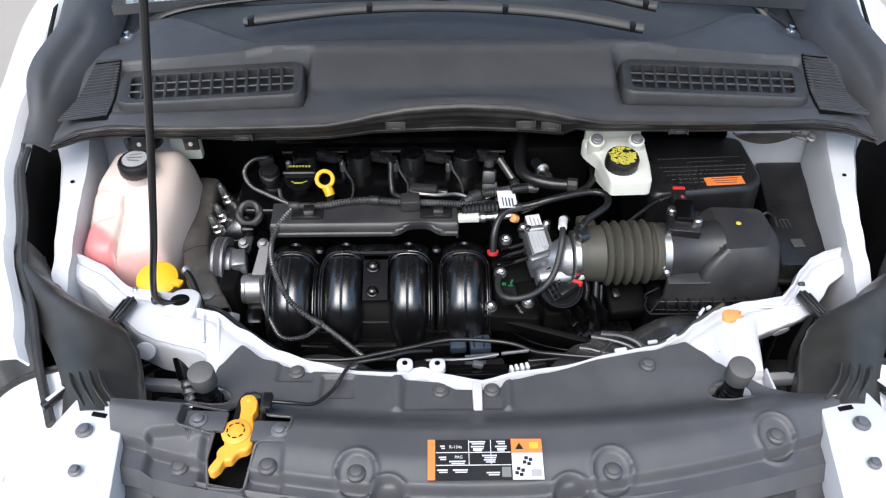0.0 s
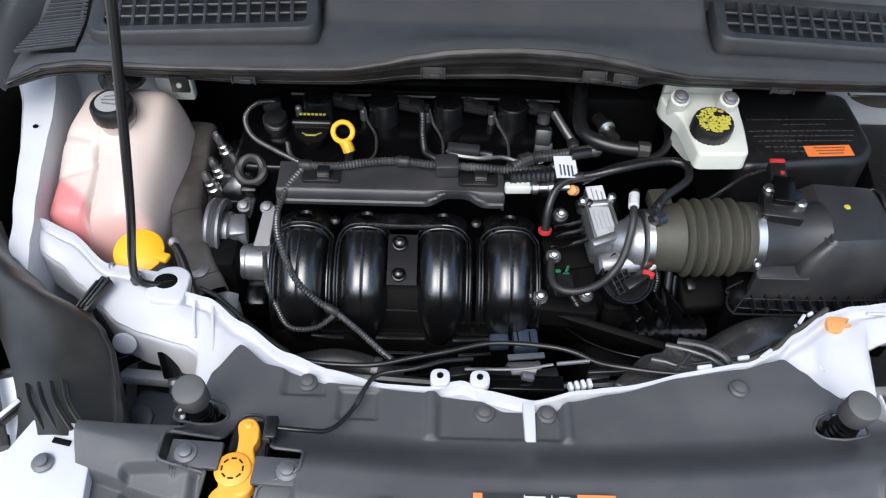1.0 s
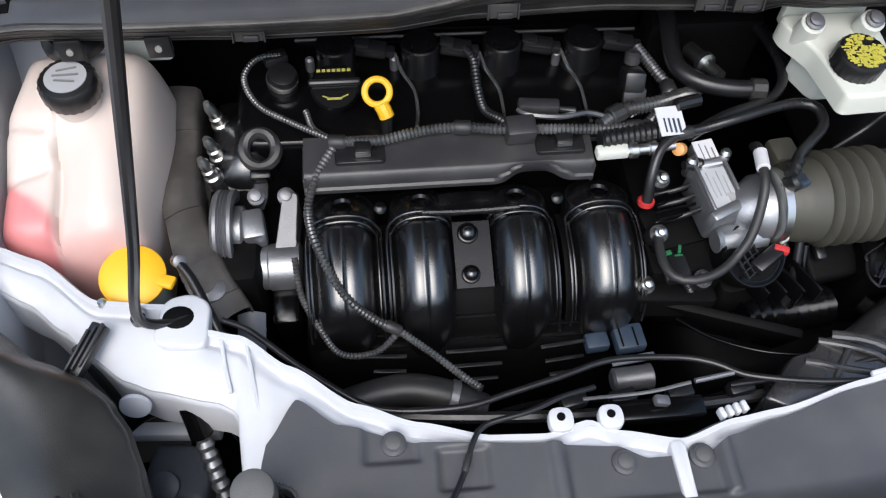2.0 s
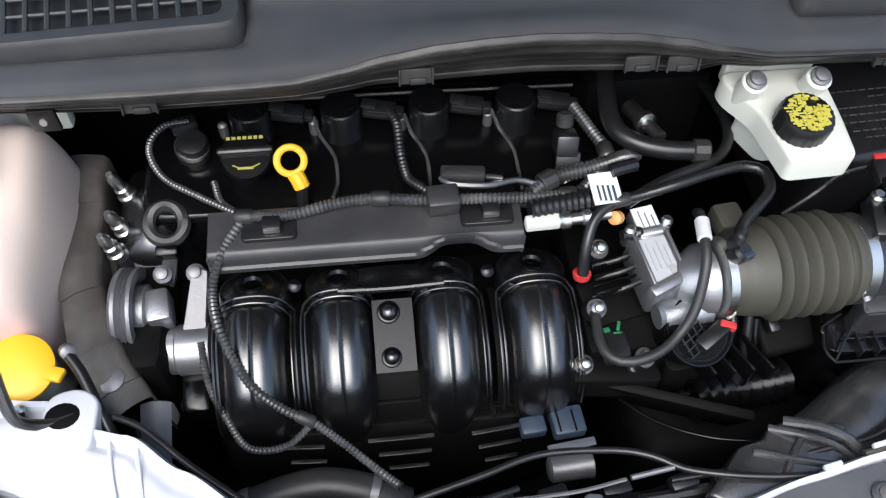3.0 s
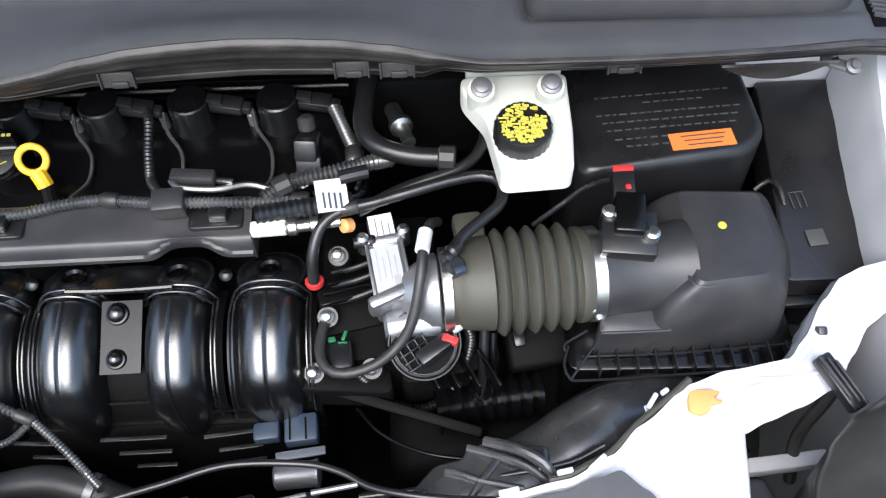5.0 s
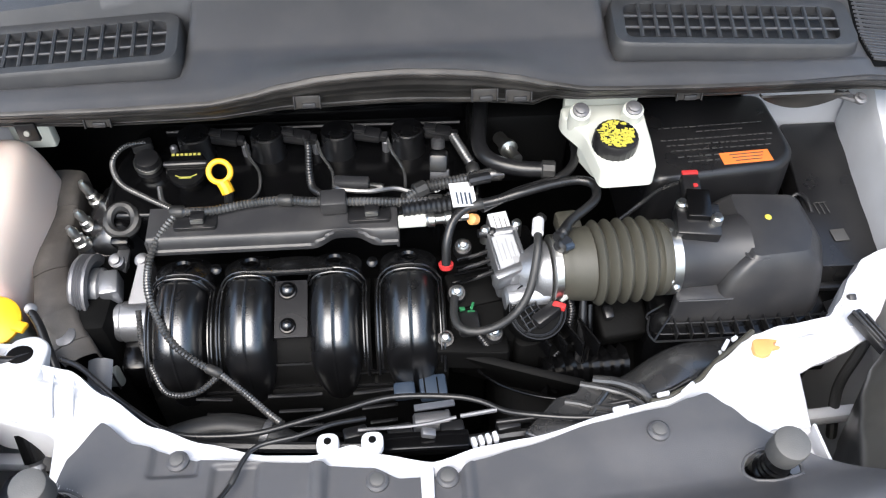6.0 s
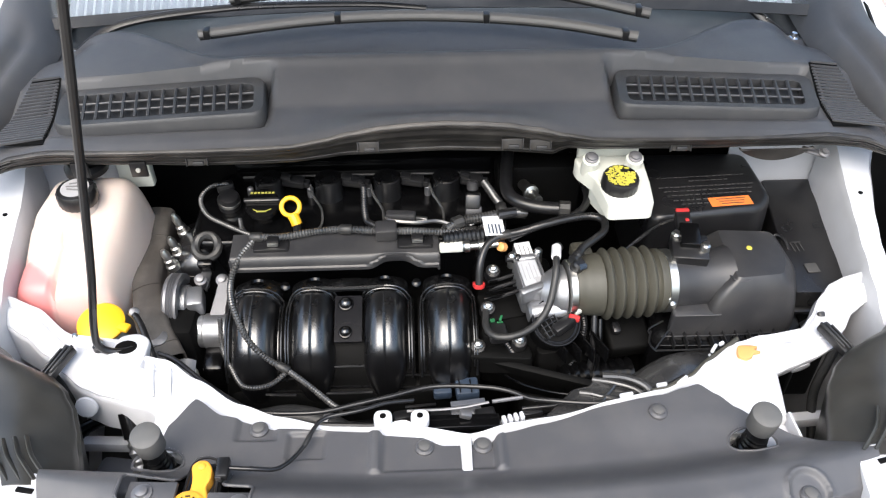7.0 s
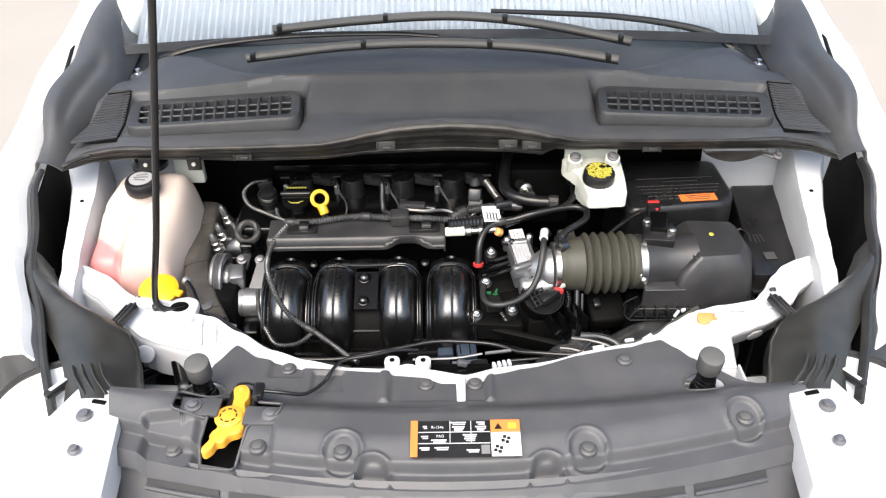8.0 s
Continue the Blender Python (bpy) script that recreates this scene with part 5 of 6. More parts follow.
part("shell", sheet(tank_top, 110, 120, 0), TANK, tank, angle=70)
part("neck", lathe([(0.028, -0.02), (0.028, 0.006)], (-0.610, 1.228, 0.995), seg=28), TANK, tank)
c = part("cap", lathe([(0.031, 0.0), (0.033, 0.003), (0.033, 0.022), (0.030, 0.027), (0.024, 0.028)], (-0.610, 1.225, 1.003), (0, -0.06, 1), 44, scallop=1, bite=0.0012), SATIN, tank, "black scalloped pressure cap")
part("cap_disc", lathe([(0.023, 0), (0.023, 0.0015)], (-0.610, 1.2235, 1.0305), (0, -0.06, 1), 28), TEXTGREY, c, "pale grey printed disc")
for k in range(3):
    part("cap_print", box((-0.610, 1.234 - 0.009 * k, 1.0335), (0.028 - 0.006 * abs(k - 1), 0.0022, 0.001), 0, (0, 0, 12 - 10 * k)), GREYINK, c)
part("mount_disc", lathe([(0.036, 0), (0.036, 0.010), (0.028, 0.018)], (-0.612, 1.292, 1.02), seg=28), SATIN, tank)
part("tank_strap", box((-0.548, 1.333, 0.985), (0.06, 0.02, 0.06), 0.005), CREAM, tank)

wash = thing("washer_filler", (-0.555, 1.045, 0.84), "yellow cap of the washer fluid filler", "cap")
part("cap", lathe([(0.034, 0.0), (0.037, 0.004), (0.037, 0.009), (0.030, 0.013), (0.010, 0.015)], (-0.556, 1.046, 0.887), (0.05, -0.25, 1), 30), YELLOW, wash)
part("tab", box((-0.518, 1.035, 0.893), (0.020, 0.016, 0.008), 0.003, (0, 0, -20)), YELLOW, wash)
part("neck", lathe([(0.030, -0.08), (0.030, 0.0)], (-0.556, 1.046, 0.886), (0.05, -0.25, 1), 24), CREAM, wash, "milky filler neck")

brk = thing("bay_bracket", (-0.50, 1.1, 0.80), "dull grey-brown metal bracket beside the tank", "bracket")
inner = smooth_line([(-0.560, 1.33, 0.900), (-0.550, 1.234, 0.890), (-0.541, 1.178, 0.884), (-0.520, 1.086, 0.876), (-0.500, 1.035, 0.864), (-0.468, 1.002, 0.845)], 0.02)
outer = smooth_line([(-0.498, 1.33, 0.900), (-0.498, 1.243, 0.888), (-0.488, 1.151, 0.880), (-0.474, 1.104, 0.872), (-0.455, 1.066, 0.860), (-0.432, 1.030, 0.838)], 0.02)
on = lambda line, f: line[min(len(line) - 1, int(f * (len(line) - 1) + 0.5))]


def bracket(u, v):
    a, b = on(inner, u), on(outer, u)
    if v < 0.7:
        return a.lerp(b, v / 0.7) + Vector((0, 0, 0.005 * math.sin(v / 0.7 * math.pi) + 0.003 * math.sin(u * 17)))
    return b + Vector((0.004, 0.002, -0.10)) * ((v - 0.7) / 0.3)


part("plate", sheet(bracket, 22, 14, 0.003), BROWN, brk, angle=50)
part("plate_boss", lathe([(0.016, -0.01), (0.016, 0.002), (0.011, 0.004)], (-0.474, 1.042, 0.860), (0.1, -0.2, 1), 20), DULL, brk)
part("strut", sheet(lambda u, v: (-0.452 + 0.034 * v - 0.006 * u, 1.030 - 0.085 * u, 0.815 - 0.06 * u + 0.006 * math.sin(v * math.pi)), 10, 6, 0.006), PUMP, brk, "blue-grey cast strut")
part("foot", prism(rounded([(-0.478, 0.985), (-0.445, 0.985), (-0.45, 1.05), (-0.485, 1.05)], 0.012), 0.70, 0.76, 0.004), BLACK, brk)
part("sensor", lathe([(0.008, 0), (0.008, 0.014), (0.005, 0.016)], (-0.505, 1.055, 0.905), (0.4, -0.5, 0.6), 14), DULL, brk)

# ---- brake fluid reservoir ----
br = thing("brake_reservoir", (0.29, 1.18, 0.98), "cream plastic brake fluid reservoir with a black cap", "reservoir")
part("tank", prism(rounded([(0.258, 1.128), (0.331, 1.131), (0.337, 1.186), (0.340, 1.268), (0.224, 1.268), (0.224, 1.246), (0.247, 1.206)], 0.010), 1.010, 1.040, 0.005, seg=3), CREAM, br)
part("lower_tank", prism(rounded([(0.270, 1.20), (0.320, 1.20), (0.33, 1.25), (0.25, 1.25)], 0.01), 0.96, 1.010, 0.003), CREAM, br)
c = part("cap", lathe([(0.028, 0.0), (0.030, 0.002), (0.030, 0.020), (0.028, 0.024), (0.025, 0.025)], (0.282, 1.176, 1.040), (0.03, -0.10, 1), 48, scallop=1, bite=0.001), SATIN, br, "black scalloped cap printed yellow")
random.seed(4)
for k in range(300):
    a, r = random.uniform(0, 6.28), 0.0235 * math.sqrt(random.uniform(0.0, 1))
    if abs(math.sin(a) * r - 0.012) < 0.004 and math.cos(a) > 0:
        continue
    part("cap_print", box((0.2818 + r * math.cos(a), 1.1735 + r * math.sin(a), 1.0652 + 0.1 * r * math.sin(a)), (random.uniform(0.002, 0.0048), random.uniform(0.0014, 0.0026), 0.0012), 0, (6, 0, random.choice((0, 0, 90)))), INK, c)
for x in (0.244, 0.317):
    n = part("nut_boss", lathe([(0.0145, -0.035), (0.0145, 0.0), (0.0125, 0.002)], (x, 1.228, 1.060), (0, -0.35, 1), 24), CREAM, br)
    part("washer", lathe([(0.0115, 0), (0.0115, 0.002), (0.008, 0.003), (0.008, 0.006), (0.005, 0.007)], (x, 1.227, 1.063), (0, -0.35, 1), 14), DULL, n, "grey nut and washer")
part("back_plate", box((0.283, 1.276, 1.045), (0.105, 0.012, 0.05), 0.003), CREAM, br)

# ---- belt side of the engine ----
pul = thing("belt_pulley", (-0.465, 1.13, 0.80), "grey belt pulley with its silver housing", "pulley")
part("wheel", lathe([(0.020, -0.004), (0.046, -0.004), (0.050, 0.0), (0.050, 0.004), (0.047, 0.006), (0.050, 0.008), (0.047, 0.010), (0.050, 0.012), (0.047, 0.014), (0.050, 0.017), (0.050, 0.021), (0.040, 0.022), (0.030, 0.014), (0.014, 0.014)], (-0.471, 1.133, 0.850), (1, -0.05, 0.0), 40), DULL, pul, "grooved grey wheel")
part("hub", lathe([(0.030, 0.0), (0.030, 0.012), (0.024, 0.016), (0.018, 0.034), (0.012, 0.036)], (-0.454, 1.132, 0.850), (1, -0.05, 0), 24), ALLOY, pul, "silver hub")
part("hub_block", box((-0.428, 1.126, 0.858), (0.028, 0.040, 0.036), 0.005, (10, 0, 8)), ALLOY, pul)
ten = thing("belt_tensioner", (-0.41, 1.085, 0.78), "silver cylindrical belt tensioner", "tensioner")
part("barrel", lathe([(0.020, 0), (0.030, 0.003), (0.031, 0.016), (0.028, 0.018), (0.028, 0.036), (0.030, 0.038), (0.030, 0.075), (0.024, 0.078)], (-0.450, 1.094, 0.817), (1, 0.0, 0.0), 32), ALLOY, ten)
part("barrel_band", lathe([(0.0315, 0), (0.0325, 0.002), (0.0315, 0.006)], (-0.435, 1.094, 0.817), (1, 0, 0), 32), STEEL, ten)
part("arm", prism(rounded([(-0.405, 1.10), (-0.378, 1.10), (-0.372, 1.17), (-0.392, 1.17)], 0.008), 0.82, lambda x, y: 0.845 + 0.4 * (y - 1.10), 0.004), DULL, ten)
part("lower_web", box((-0.395, 1.06, 0.745), (0.035, 0.05, 0.12), 0.008, (12, 0, 0)), BLACK, ten)
part("idler", lathe([(0.022, 0), (0.024, 0.002), (0.024, 0.020), (0.018, 0.022)], (-0.452, 1.06, 0.745), (1, 0, 0), 24), CREAM, ten)
for x, y, z in ((-0.388, 1.165, 0.870), (-0.425, 1.165, 0.872)):
    part("bolt", lathe([(0.011, -0.03), (0.011, 0.0), (0.007, 0.002), (0.007, 0.008), (0.004, 0.009)], (x, y, z), (0.05, -0.5, 1), 14), DULL, ten, "dull flange bolt")
mount = thing("engine_mount", (-0.46, 1.21, 0.82), "dull aluminium engine mount arm", "bracket")
part("arm", sheet(lambda u, v: (-0.50 + 0.075 * u, 1.205 - 0.035 * v - 0.02 * u, 0.855 + 0.012 * math.sin(u * 3) - 0.03 * v), 12, 5, 0.008), BROWN, mount)
part("stem", box((-0.425, 1.180, 0.85), (0.018, 0.03, 0.04), 0.005, (0, 20, 0)), DULL, mount)
eye = thing("lifting_eye", (-0.405, 1.20, 0.88), "black steel lifting eye on the engine", "bracket")
bm = bmesh.new()
rings(bm, [[Vector((-0.416 + (0.020 + 0.008 * math.cos(b)) * math.cos(a), 1.212 + (0.020 + 0.008 * math.cos(b)) * math.sin(a) * 0.9, 0.905 + 0.008 * math.sin(b) + 0.012 * math.sin(a))) for b in (2 * math.pi * j / 8 for j in range(8))] for a in (2 * math.pi * k / 24 for k in range(25))], cap=False)
part("loop", bm, RUBBER, eye)
part("foot", box((-0.416, 1.186, 0.885), (0.026, 0.012, 0.03), 0.003, (25, 0, 0)), BLACK, eye)
for x, y, z, l in ((-0.468, 1.272, 0.885, 0.05), (-0.470, 1.226, 0.875, 0.045), (-0.476, 1.197, 0.871, 0.045)):
    f = thing("coolant_fitting", (x, y, z), "silver threaded pipe fitting", "fitting", "pipe fittings")
    part("nozzle", lathe([(0.012, 0.0), (0.012, 0.010), (0.009, 0.012), (0.0095, 0.022), (0.007, 0.024), (0.0075, l * 0.8), (0.004, l)], (x, y, z), (-0.25, -0.05, 1), 14), STEEL, f)
    part("socket", tube([(x, y, z), (x + 0.012, y - 0.01, z - 0.03), (x + 0.03, y - 0.01, z - 0.06)], 0.011, 10), SATIN, f, "black rubber socket")

# ---- looms and hoses ----
def loom(name, pts, r, label, category="cable", ribs=0.0035, mat=None, wraps=()):
    c = thing(name, pts[0], label, category, "engine bay cables")
    part("sheath", tube(pts, r, 10, ribs * 1.4, r * 0.24) if ribs else tube(pts, r, 16), mat or LOOM, c)
    line = smooth_line(pts)
    for f in wraps:
        i = min(len(line) - 2, int(f * (len(line) - 1)))
        d = line[i + 1] - line[i]
        part("tape_wrap", lathe([(r * 1.08, -0.010), (r * 1.25, -0.008), (r * 1.25, 0.008), (r * 1.08, 0.010)], line[i], d, 10), RUBBER, c, "black tape wrap")
    return c


loom("wiring_loom", [(-0.318, 1.176, 0.954), (-0.270, 1.172, 0.957), (-0.219, 1.182, 0.958), (-0.176, 1.184, 0.960), (-0.123, 1.176, 0.962), (-0.06, 1.172, 0.962), (0.0, 1.172, 0.958), (0.05, 1.175, 0.955)], 0.0072, "grey ribbed wiring loom along the fuel rail", wraps=(0.02, 0.42, 0.98))
loom("wiring_loom", [(-0.385, 1.318, 0.962), (-0.415, 1.312, 0.962), (-0.430, 1.285, 0.955), (-0.412, 1.245, 0.95), (-0.372, 1.214, 0.95), (-0.318, 1.176, 0.954)], 0.0044, "thin ribbed loom looping to the cam solenoid", ribs=0.003)
loom("wiring_loom", [(-0.355, 1.235, 0.945), (-0.345, 1.205, 0.945), (-0.318, 1.176, 0.954)], 0.0044, "short ribbed branch of the loom", ribs=0.003)
loom("wiring_loom", [(-0.318, 1.176, 0.954), (-0.343, 1.140, 0.940), (-0.356, 1.105, 0.918), (-0.346, 1.055, 0.910), (-0.320, 1.010, 0.882), (-0.290, 0.990, 0.858), (-0.258, 0.978, 0.842)], 0.0058, "thick ribbed loom falling over the manifold", wraps=(0.98,))
loom("wiring_loom", [(-0.258, 0.978, 0.842), (-0.222, 0.948, 0.838), (-0.190, 0.918, 0.835), (-0.171, 0.900, 0.838)], 0.0052, "ribbed loom running to the radiator", ribs=0.003)
loom("wiring_loom", [(-0.258, 0.978, 0.842), (-0.288, 0.958, 0.832), (-0.328, 0.962, 0.826), (-0.352, 0.995, 0.83), (-0.372, 1.035, 0.84), (-0.378, 1.075, 0.865)], 0.0046, "ribbed loom curling under the tensioner", ribs=0.003)
loom("wiring_loom", [(-0.150, 1.322, 0.958), (-0.142, 1.295, 0.962), (-0.140, 1.255, 0.950), (-0.135, 1.225, 0.945), (-0.122, 1.200, 0.955), (-0.104, 1.176, 0.962)], 0.0060, "black ribbed loom crossing the valve cover", mat=SATIN)
loom("wiring_loom", [(0.06, 1.178, 0.955), (0.085, 1.205, 0.955), (0.10, 1.235, 0.955), (0.09, 1.27, 0.955), (0.075, 1.31, 0.958)], 0.008, "ribbed loom curling up behind the coils", wraps=(0.5,))
loom("wiring_loom", [(0.0, 1.176, 0.958), (0.03, 1.195, 0.962), (0.075, 1.205, 0.962), (0.115, 1.222, 0.955), (0.14, 1.24, 0.94)], 0.010, "thick ribbed loom turning to the bulkhead", wraps=(0.2,))
loom("wiring_loom", [(0.217, 1.052, 0.884), (0.2229, 1.0406, 0.8584), (0.216, 1.026, 0.828), (0.2053, 1.0149, 0.802), (0.19, 1.006, 0.780), (0.1732, 1.001, 0.7675), (0.155, 1.000, 0.765)], 0.0066, "ribbed loom beside the throttle body", ribs=0.003, mat=SATIN)
loom("wiring_loom", [(0.090, 1.014, 0.856), (0.098, 1.0104, 0.843), (0.112, 1.004, 0.820), (0.133, 0.997, 0.790), (0.150, 0.998, 0.770)], 0.0055, "short ribbed loom below the throttle body", ribs=0.003, mat=SATIN)
h = loom("vacuum_hose", [(0.052, 1.098, 0.905), (0.054, 1.114, 0.935), (0.066, 1.138, 0.955), (0.0886, 1.152, 0.962), (0.126, 1.158, 0.967), (0.156, 1.160, 0.976), (0.207, 1.172, 0.980), (0.243, 1.177, 0.980), (0.262, 1.167, 0.980), (0.261, 1.143, 0.978), (0.246, 1.127, 0.976), (0.219, 1.103, 0.976), (0.204, 1.082, 0.976)], 0.0064, "smooth black vacuum hose arching to the intake", "hose", ribs=0, mat=SATIN, wraps=(0.3,))
part("lock_ring", lathe([(0.0095, -0.003), (0.0105, 0), (0.0105, 0.004), (0.009, 0.005)], (0.052, 1.100, 0.900), (0, 0.3, 1), 16), RED, h, "red locking ring")
part("tip", lathe([(0.008, 0), (0.009, 0.004), (0.0075, 0.008), (0.009, 0.012), (0.0075, 0.016), (0.0075, 0.024)], (0.197, 1.073, 0.975), (0.62, 0.75, 0.05), 12), SATIN, h, "ribbed hose end")
h = loom("vacuum_hose", [(0.192, 1.150, 0.935), (0.183, 1.130, 0.958), (0.1755, 1.098, 0.966), (0.171, 1.066, 0.956), (0.160, 1.034, 0.922), (0.143, 1.016, 0.900), (0.117, 0.999, 0.892), (0.087, 0.993, 0.888), (0.066, 1.001, 0.886), (0.058, 1.022, 0.886), (0.061, 1.054, 0.884), (0.067, 1.076, 0.878)], 0.0057, "black hose looping round the throttle body", "hose", ribs=0, mat=RUBBER)
part("white_band", lathe([(0.007, -0.014), (0.0080, -0.013), (0.0080, 0.013), (0.007, 0.014)], (0.1762, 1.104, 0.966), (0.18, 1, -0.05), 14), PAPER, h, "white marking band")
loom("heater_hose", [(0.128, 1.40, 0.98), (0.116, 1.32, 0.975), (0.112, 1.268, 0.97), (0.128, 1.238, 0.968), (0.165, 1.222, 0.966), (0.215, 1.215, 0.966)], 0.0115, "thick glossy black heater hose", "hose", ribs=0, mat=SATIN, wraps=(0.97,))
loom("coolant_hose", [(0.105, 1.155, 0.955), (0.158, 1.185, 0.955), (0.225, 1.208, 0.96), (0.252, 1.25, 0.962), (0.250, 1.32, 0.96), (0.235, 1.38, 0.95)], 0.0066, "black coolant hose to the bulkhead", "hose", ribs=0, mat=SATIN)
loom("brake_line", [(0.262, 1.26, 0.96), (0.258, 1.32, 0.955), (0.245, 1.40, 0.95)], 0.007, "black brake line at the bulkhead", "hose", ribs=0, mat=SATIN)
loom("main_cable", [(-0.455, 0.985, 0.885), (-0.428, 0.971, 0.887), (-0.401, 0.948, 0.887), (-0.3756, 0.9256, 0.886), (-0.334, 0.893, 0.886), (-0.304, 0.873, 0.885), (-0.2756, 0.863, 0.885), (-0.228, 0.860, 0.885), (-0.188, 0.862, 0.885), (-0.148, 0.872, 0.885), (-0.093, 0.8856, 0.885), (-0.03, 0.902, 0.884), (0.045, 0.900, 0.882), (0.083, 0.889, 0.884), (0.11, 0.873, 0.886), (0.145, 0.861, 0.893), (0.19, 0.853, 0.896), (0.235, 0.8485, 0.899)], 0.0036, "long black cable hanging along the cross member", ribs=0, mat=SATIN)
loom("lock_cable", [(-0.304, 0.730, 0.948), (-0.263, 0.730, 0.942), (-0.235, 0.738, 0.930), (-0.212, 0.774, 0.916), (-0.196, 0.812, 0.915), (-0.181, 0.828, 0.915), (-0.136, 0.838, 0.915), (-0.10, 0.852, 0.912), (-0.06, 0.865, 0.90)], 0.0030, "thin black bonnet lock cable", ribs=0, mat=SATIN, wraps=(0.45,))
loom("slam_cable", [(0.10, 0.868, 0.868), (0.17, 0.872, 0.872), (0.25, 0.878, 0.882), (0.31, 0.885, 0.888), (0.345, 0.898, 0.895)], 0.0032, "black cable behind the cross member", ribs=0, mat=SATIN)
loom("washer_hose", [(-0.60, 0.86, 0.74), (-0.585, 0.892, 0.79), (-0.557, 0.915, 0.805), (-0.510, 0.925, 0.808), (-0.470, 0.915, 0.800), (-0.44, 0.885, 0.77)], 0.010, "black hose arching over the washer pump", "hose", ribs=0, mat=BLACK)
loom("tank_hose", [(-0.505, 1.052, 0.912), (-0.488, 1.03, 0.905), (-0.470, 0.995, 0.892), (-0.455, 0.965, 0.878)], 0.006, "thin black hose below the coolant tank", "hose", ribs=0, mat=SATIN)
rh = loom("radiator_hose", [(-0.40, 0.900, 0.775), (-0.333, 0.912, 0.785), (-0.290, 0.922, 0.790), (-0.25, 0.925, 0.792), (-0.208, 0.915, 0.790), (-0.165, 0.900, 0.775)], 0.020, "black radiator hose low behind the cross member", "hose", ribs=0, mat=RUBBER)
for p, d in (((-0.333, 0.912, 0.785), (1, 0.23, 0.12)), ((-0.200, 0.913, 0.789), (1, -0.3, -0.2))):
    part("hose_clamp", lathe([(0.0202, -0.005), (0.0214, -0.0045), (0.0214, 0.0045), (0.0202, 0.005)], p, d, 20), DULL, rh, "dull steel clamp")
loom("lower_cable", [(0.09, 0.99, 0.80), (0.12, 0.95, 0.82), (0.17, 0.92, 0.835), (0.24, 0.905, 0.842)], 0.0022, "thin cable low beside the gearbox", ribs=0, mat=BLACK)
loom("flex_hose", [(0.18, 0.99, 0.78), (0.24, 1.0, 0.78), (0.30, 1.01, 0.77)], 0.030, "ribbed black air hose low in the bay", "hose", ribs=0.010, mat=BLACK)

loom("battery_cable", [(0.238, 1.045, 0.880), (0.236, 1.022, 0.850), (0.232, 1.000, 0.810), (0.222, 0.985, 0.775)], 0.0055, "smooth black cable dropping under the intake hose", ribs=0, mat=SATIN)
loom("battery_cable", [(0.248, 1.042, 0.872), (0.246, 1.018, 0.842), (0.240, 0.996, 0.805), (0.232, 0.980, 0.770)], 0.0045, "smooth black cable beside the gearbox", ribs=0, mat=BLACK)
cc = thing("cam_sensor_plug", (0.05, 1.23, 0.95), "black plug with white wires at the valve cover end", "plug")
part("shell", box((0.050, 1.238, 0.972), (0.026, 0.040, 0.026), 0.004, (-30, 0, -6)), SATIN, cc)
part("mouth", box((0.050, 1.217, 0.961), (0.028, 0.008, 0.024), 0.002, (-30, 0, -6)), GREYPL, cc)
for k in range(4):
    part("wire", tube([(0.042 + 0.005 * k, 1.212, 0.958), (0.040 + 0.005 * k, 1.202, 0.953), (0.030 + 0.004 * k, 1.192, 0.955)], 0.0016, 5), PAPER if k % 2 else LOOM, cc)
part("cap", lathe([(0.010, 0), (0.010, 0.012), (0.006, 0.015)], (0.050, 1.254, 0.985), (0, 0.3, 1), 14), GREYPL, cc)
ip = thing("injector_plug", (-0.07, 1.195, 0.95), "grey injector plug lying over the loom", "plug")
part("shell", box((-0.075, 1.199, 0.974), (0.050, 0.016, 0.014), 0.003, (0, 0, -6)), GREYPL, ip)
part("tip", box((-0.040, 1.193, 0.972), (0.020, 0.007, 0.006), 0.002, (0, 0, -10)), STEEL, ip)
part("bow", tube([(-0.10, 1.197, 0.972), (-0.09, 1.186, 0.974), (-0.05, 1.182, 0.972), (-0.015, 1.19, 0.968), (0.01, 1.186, 0.962)], 0.0035, 6), LOOM, ip)
lc = thing("loom_clip", (-0.10, 1.175, 0.95), "grey plastic clip round the loom", "clip")
part("saddle", box((-0.100, 1.172, 0.964), (0.036, 0.028, 0.026), 0.004, (10, 0, 3)), GREYPL, lc)
fr = thing("fuel_line", (0.02, 1.14, 0.94), "white and steel fuel line joint", "pipe")
part("white_joint", box((0.008, 1.141, 0.951), (0.040, 0.015, 0.014), 0.003, (0, 0, 2)), CREAM, fr, "white plastic quick joint")
part("pipe", lathe([(0.007, 0), (0.010, 0.004), (0.010, 0.012), (0.007, 0.014), (0.007, 0.026), (0.009, 0.028), (0.009, 0.036), (0.006, 0.038), (0.006, 0.06)], (0.026, 1.141, 0.951), (1, 0.08, 0), 16), STEEL, fr, "bright steel pipe")
part("sleeve", tube([(-0.005, 1.154, 0.957), (0.05, 1.161, 0.958), (0.10, 1.167, 0.957)], 0.0125, 12, 0.007, 0.0022), SATIN, fr, "black ribbed sleeve")
tag = part("barcode_tag", box((0.079, 1.163, 0.976), (0.034, 0.036, 0.0015), 0, (22, 6, 10)), PAPER, fr, "white tag with blue bars")
for k in range(4):
    part("tag_bar", box((0.071 + 0.006 * k, 1.157, 0.9756 - 0.0006 * k), (0.0025, 0.018, 0.0008), 0, (22, 6, 10)), BLUEGREY, tag)
part("tag_roll", tube([(0.088, 1.180, 0.984), (0.103, 1.184, 0.984), (0.118, 1.188, 0.983)], 0.008, 10), SATIN, fr)

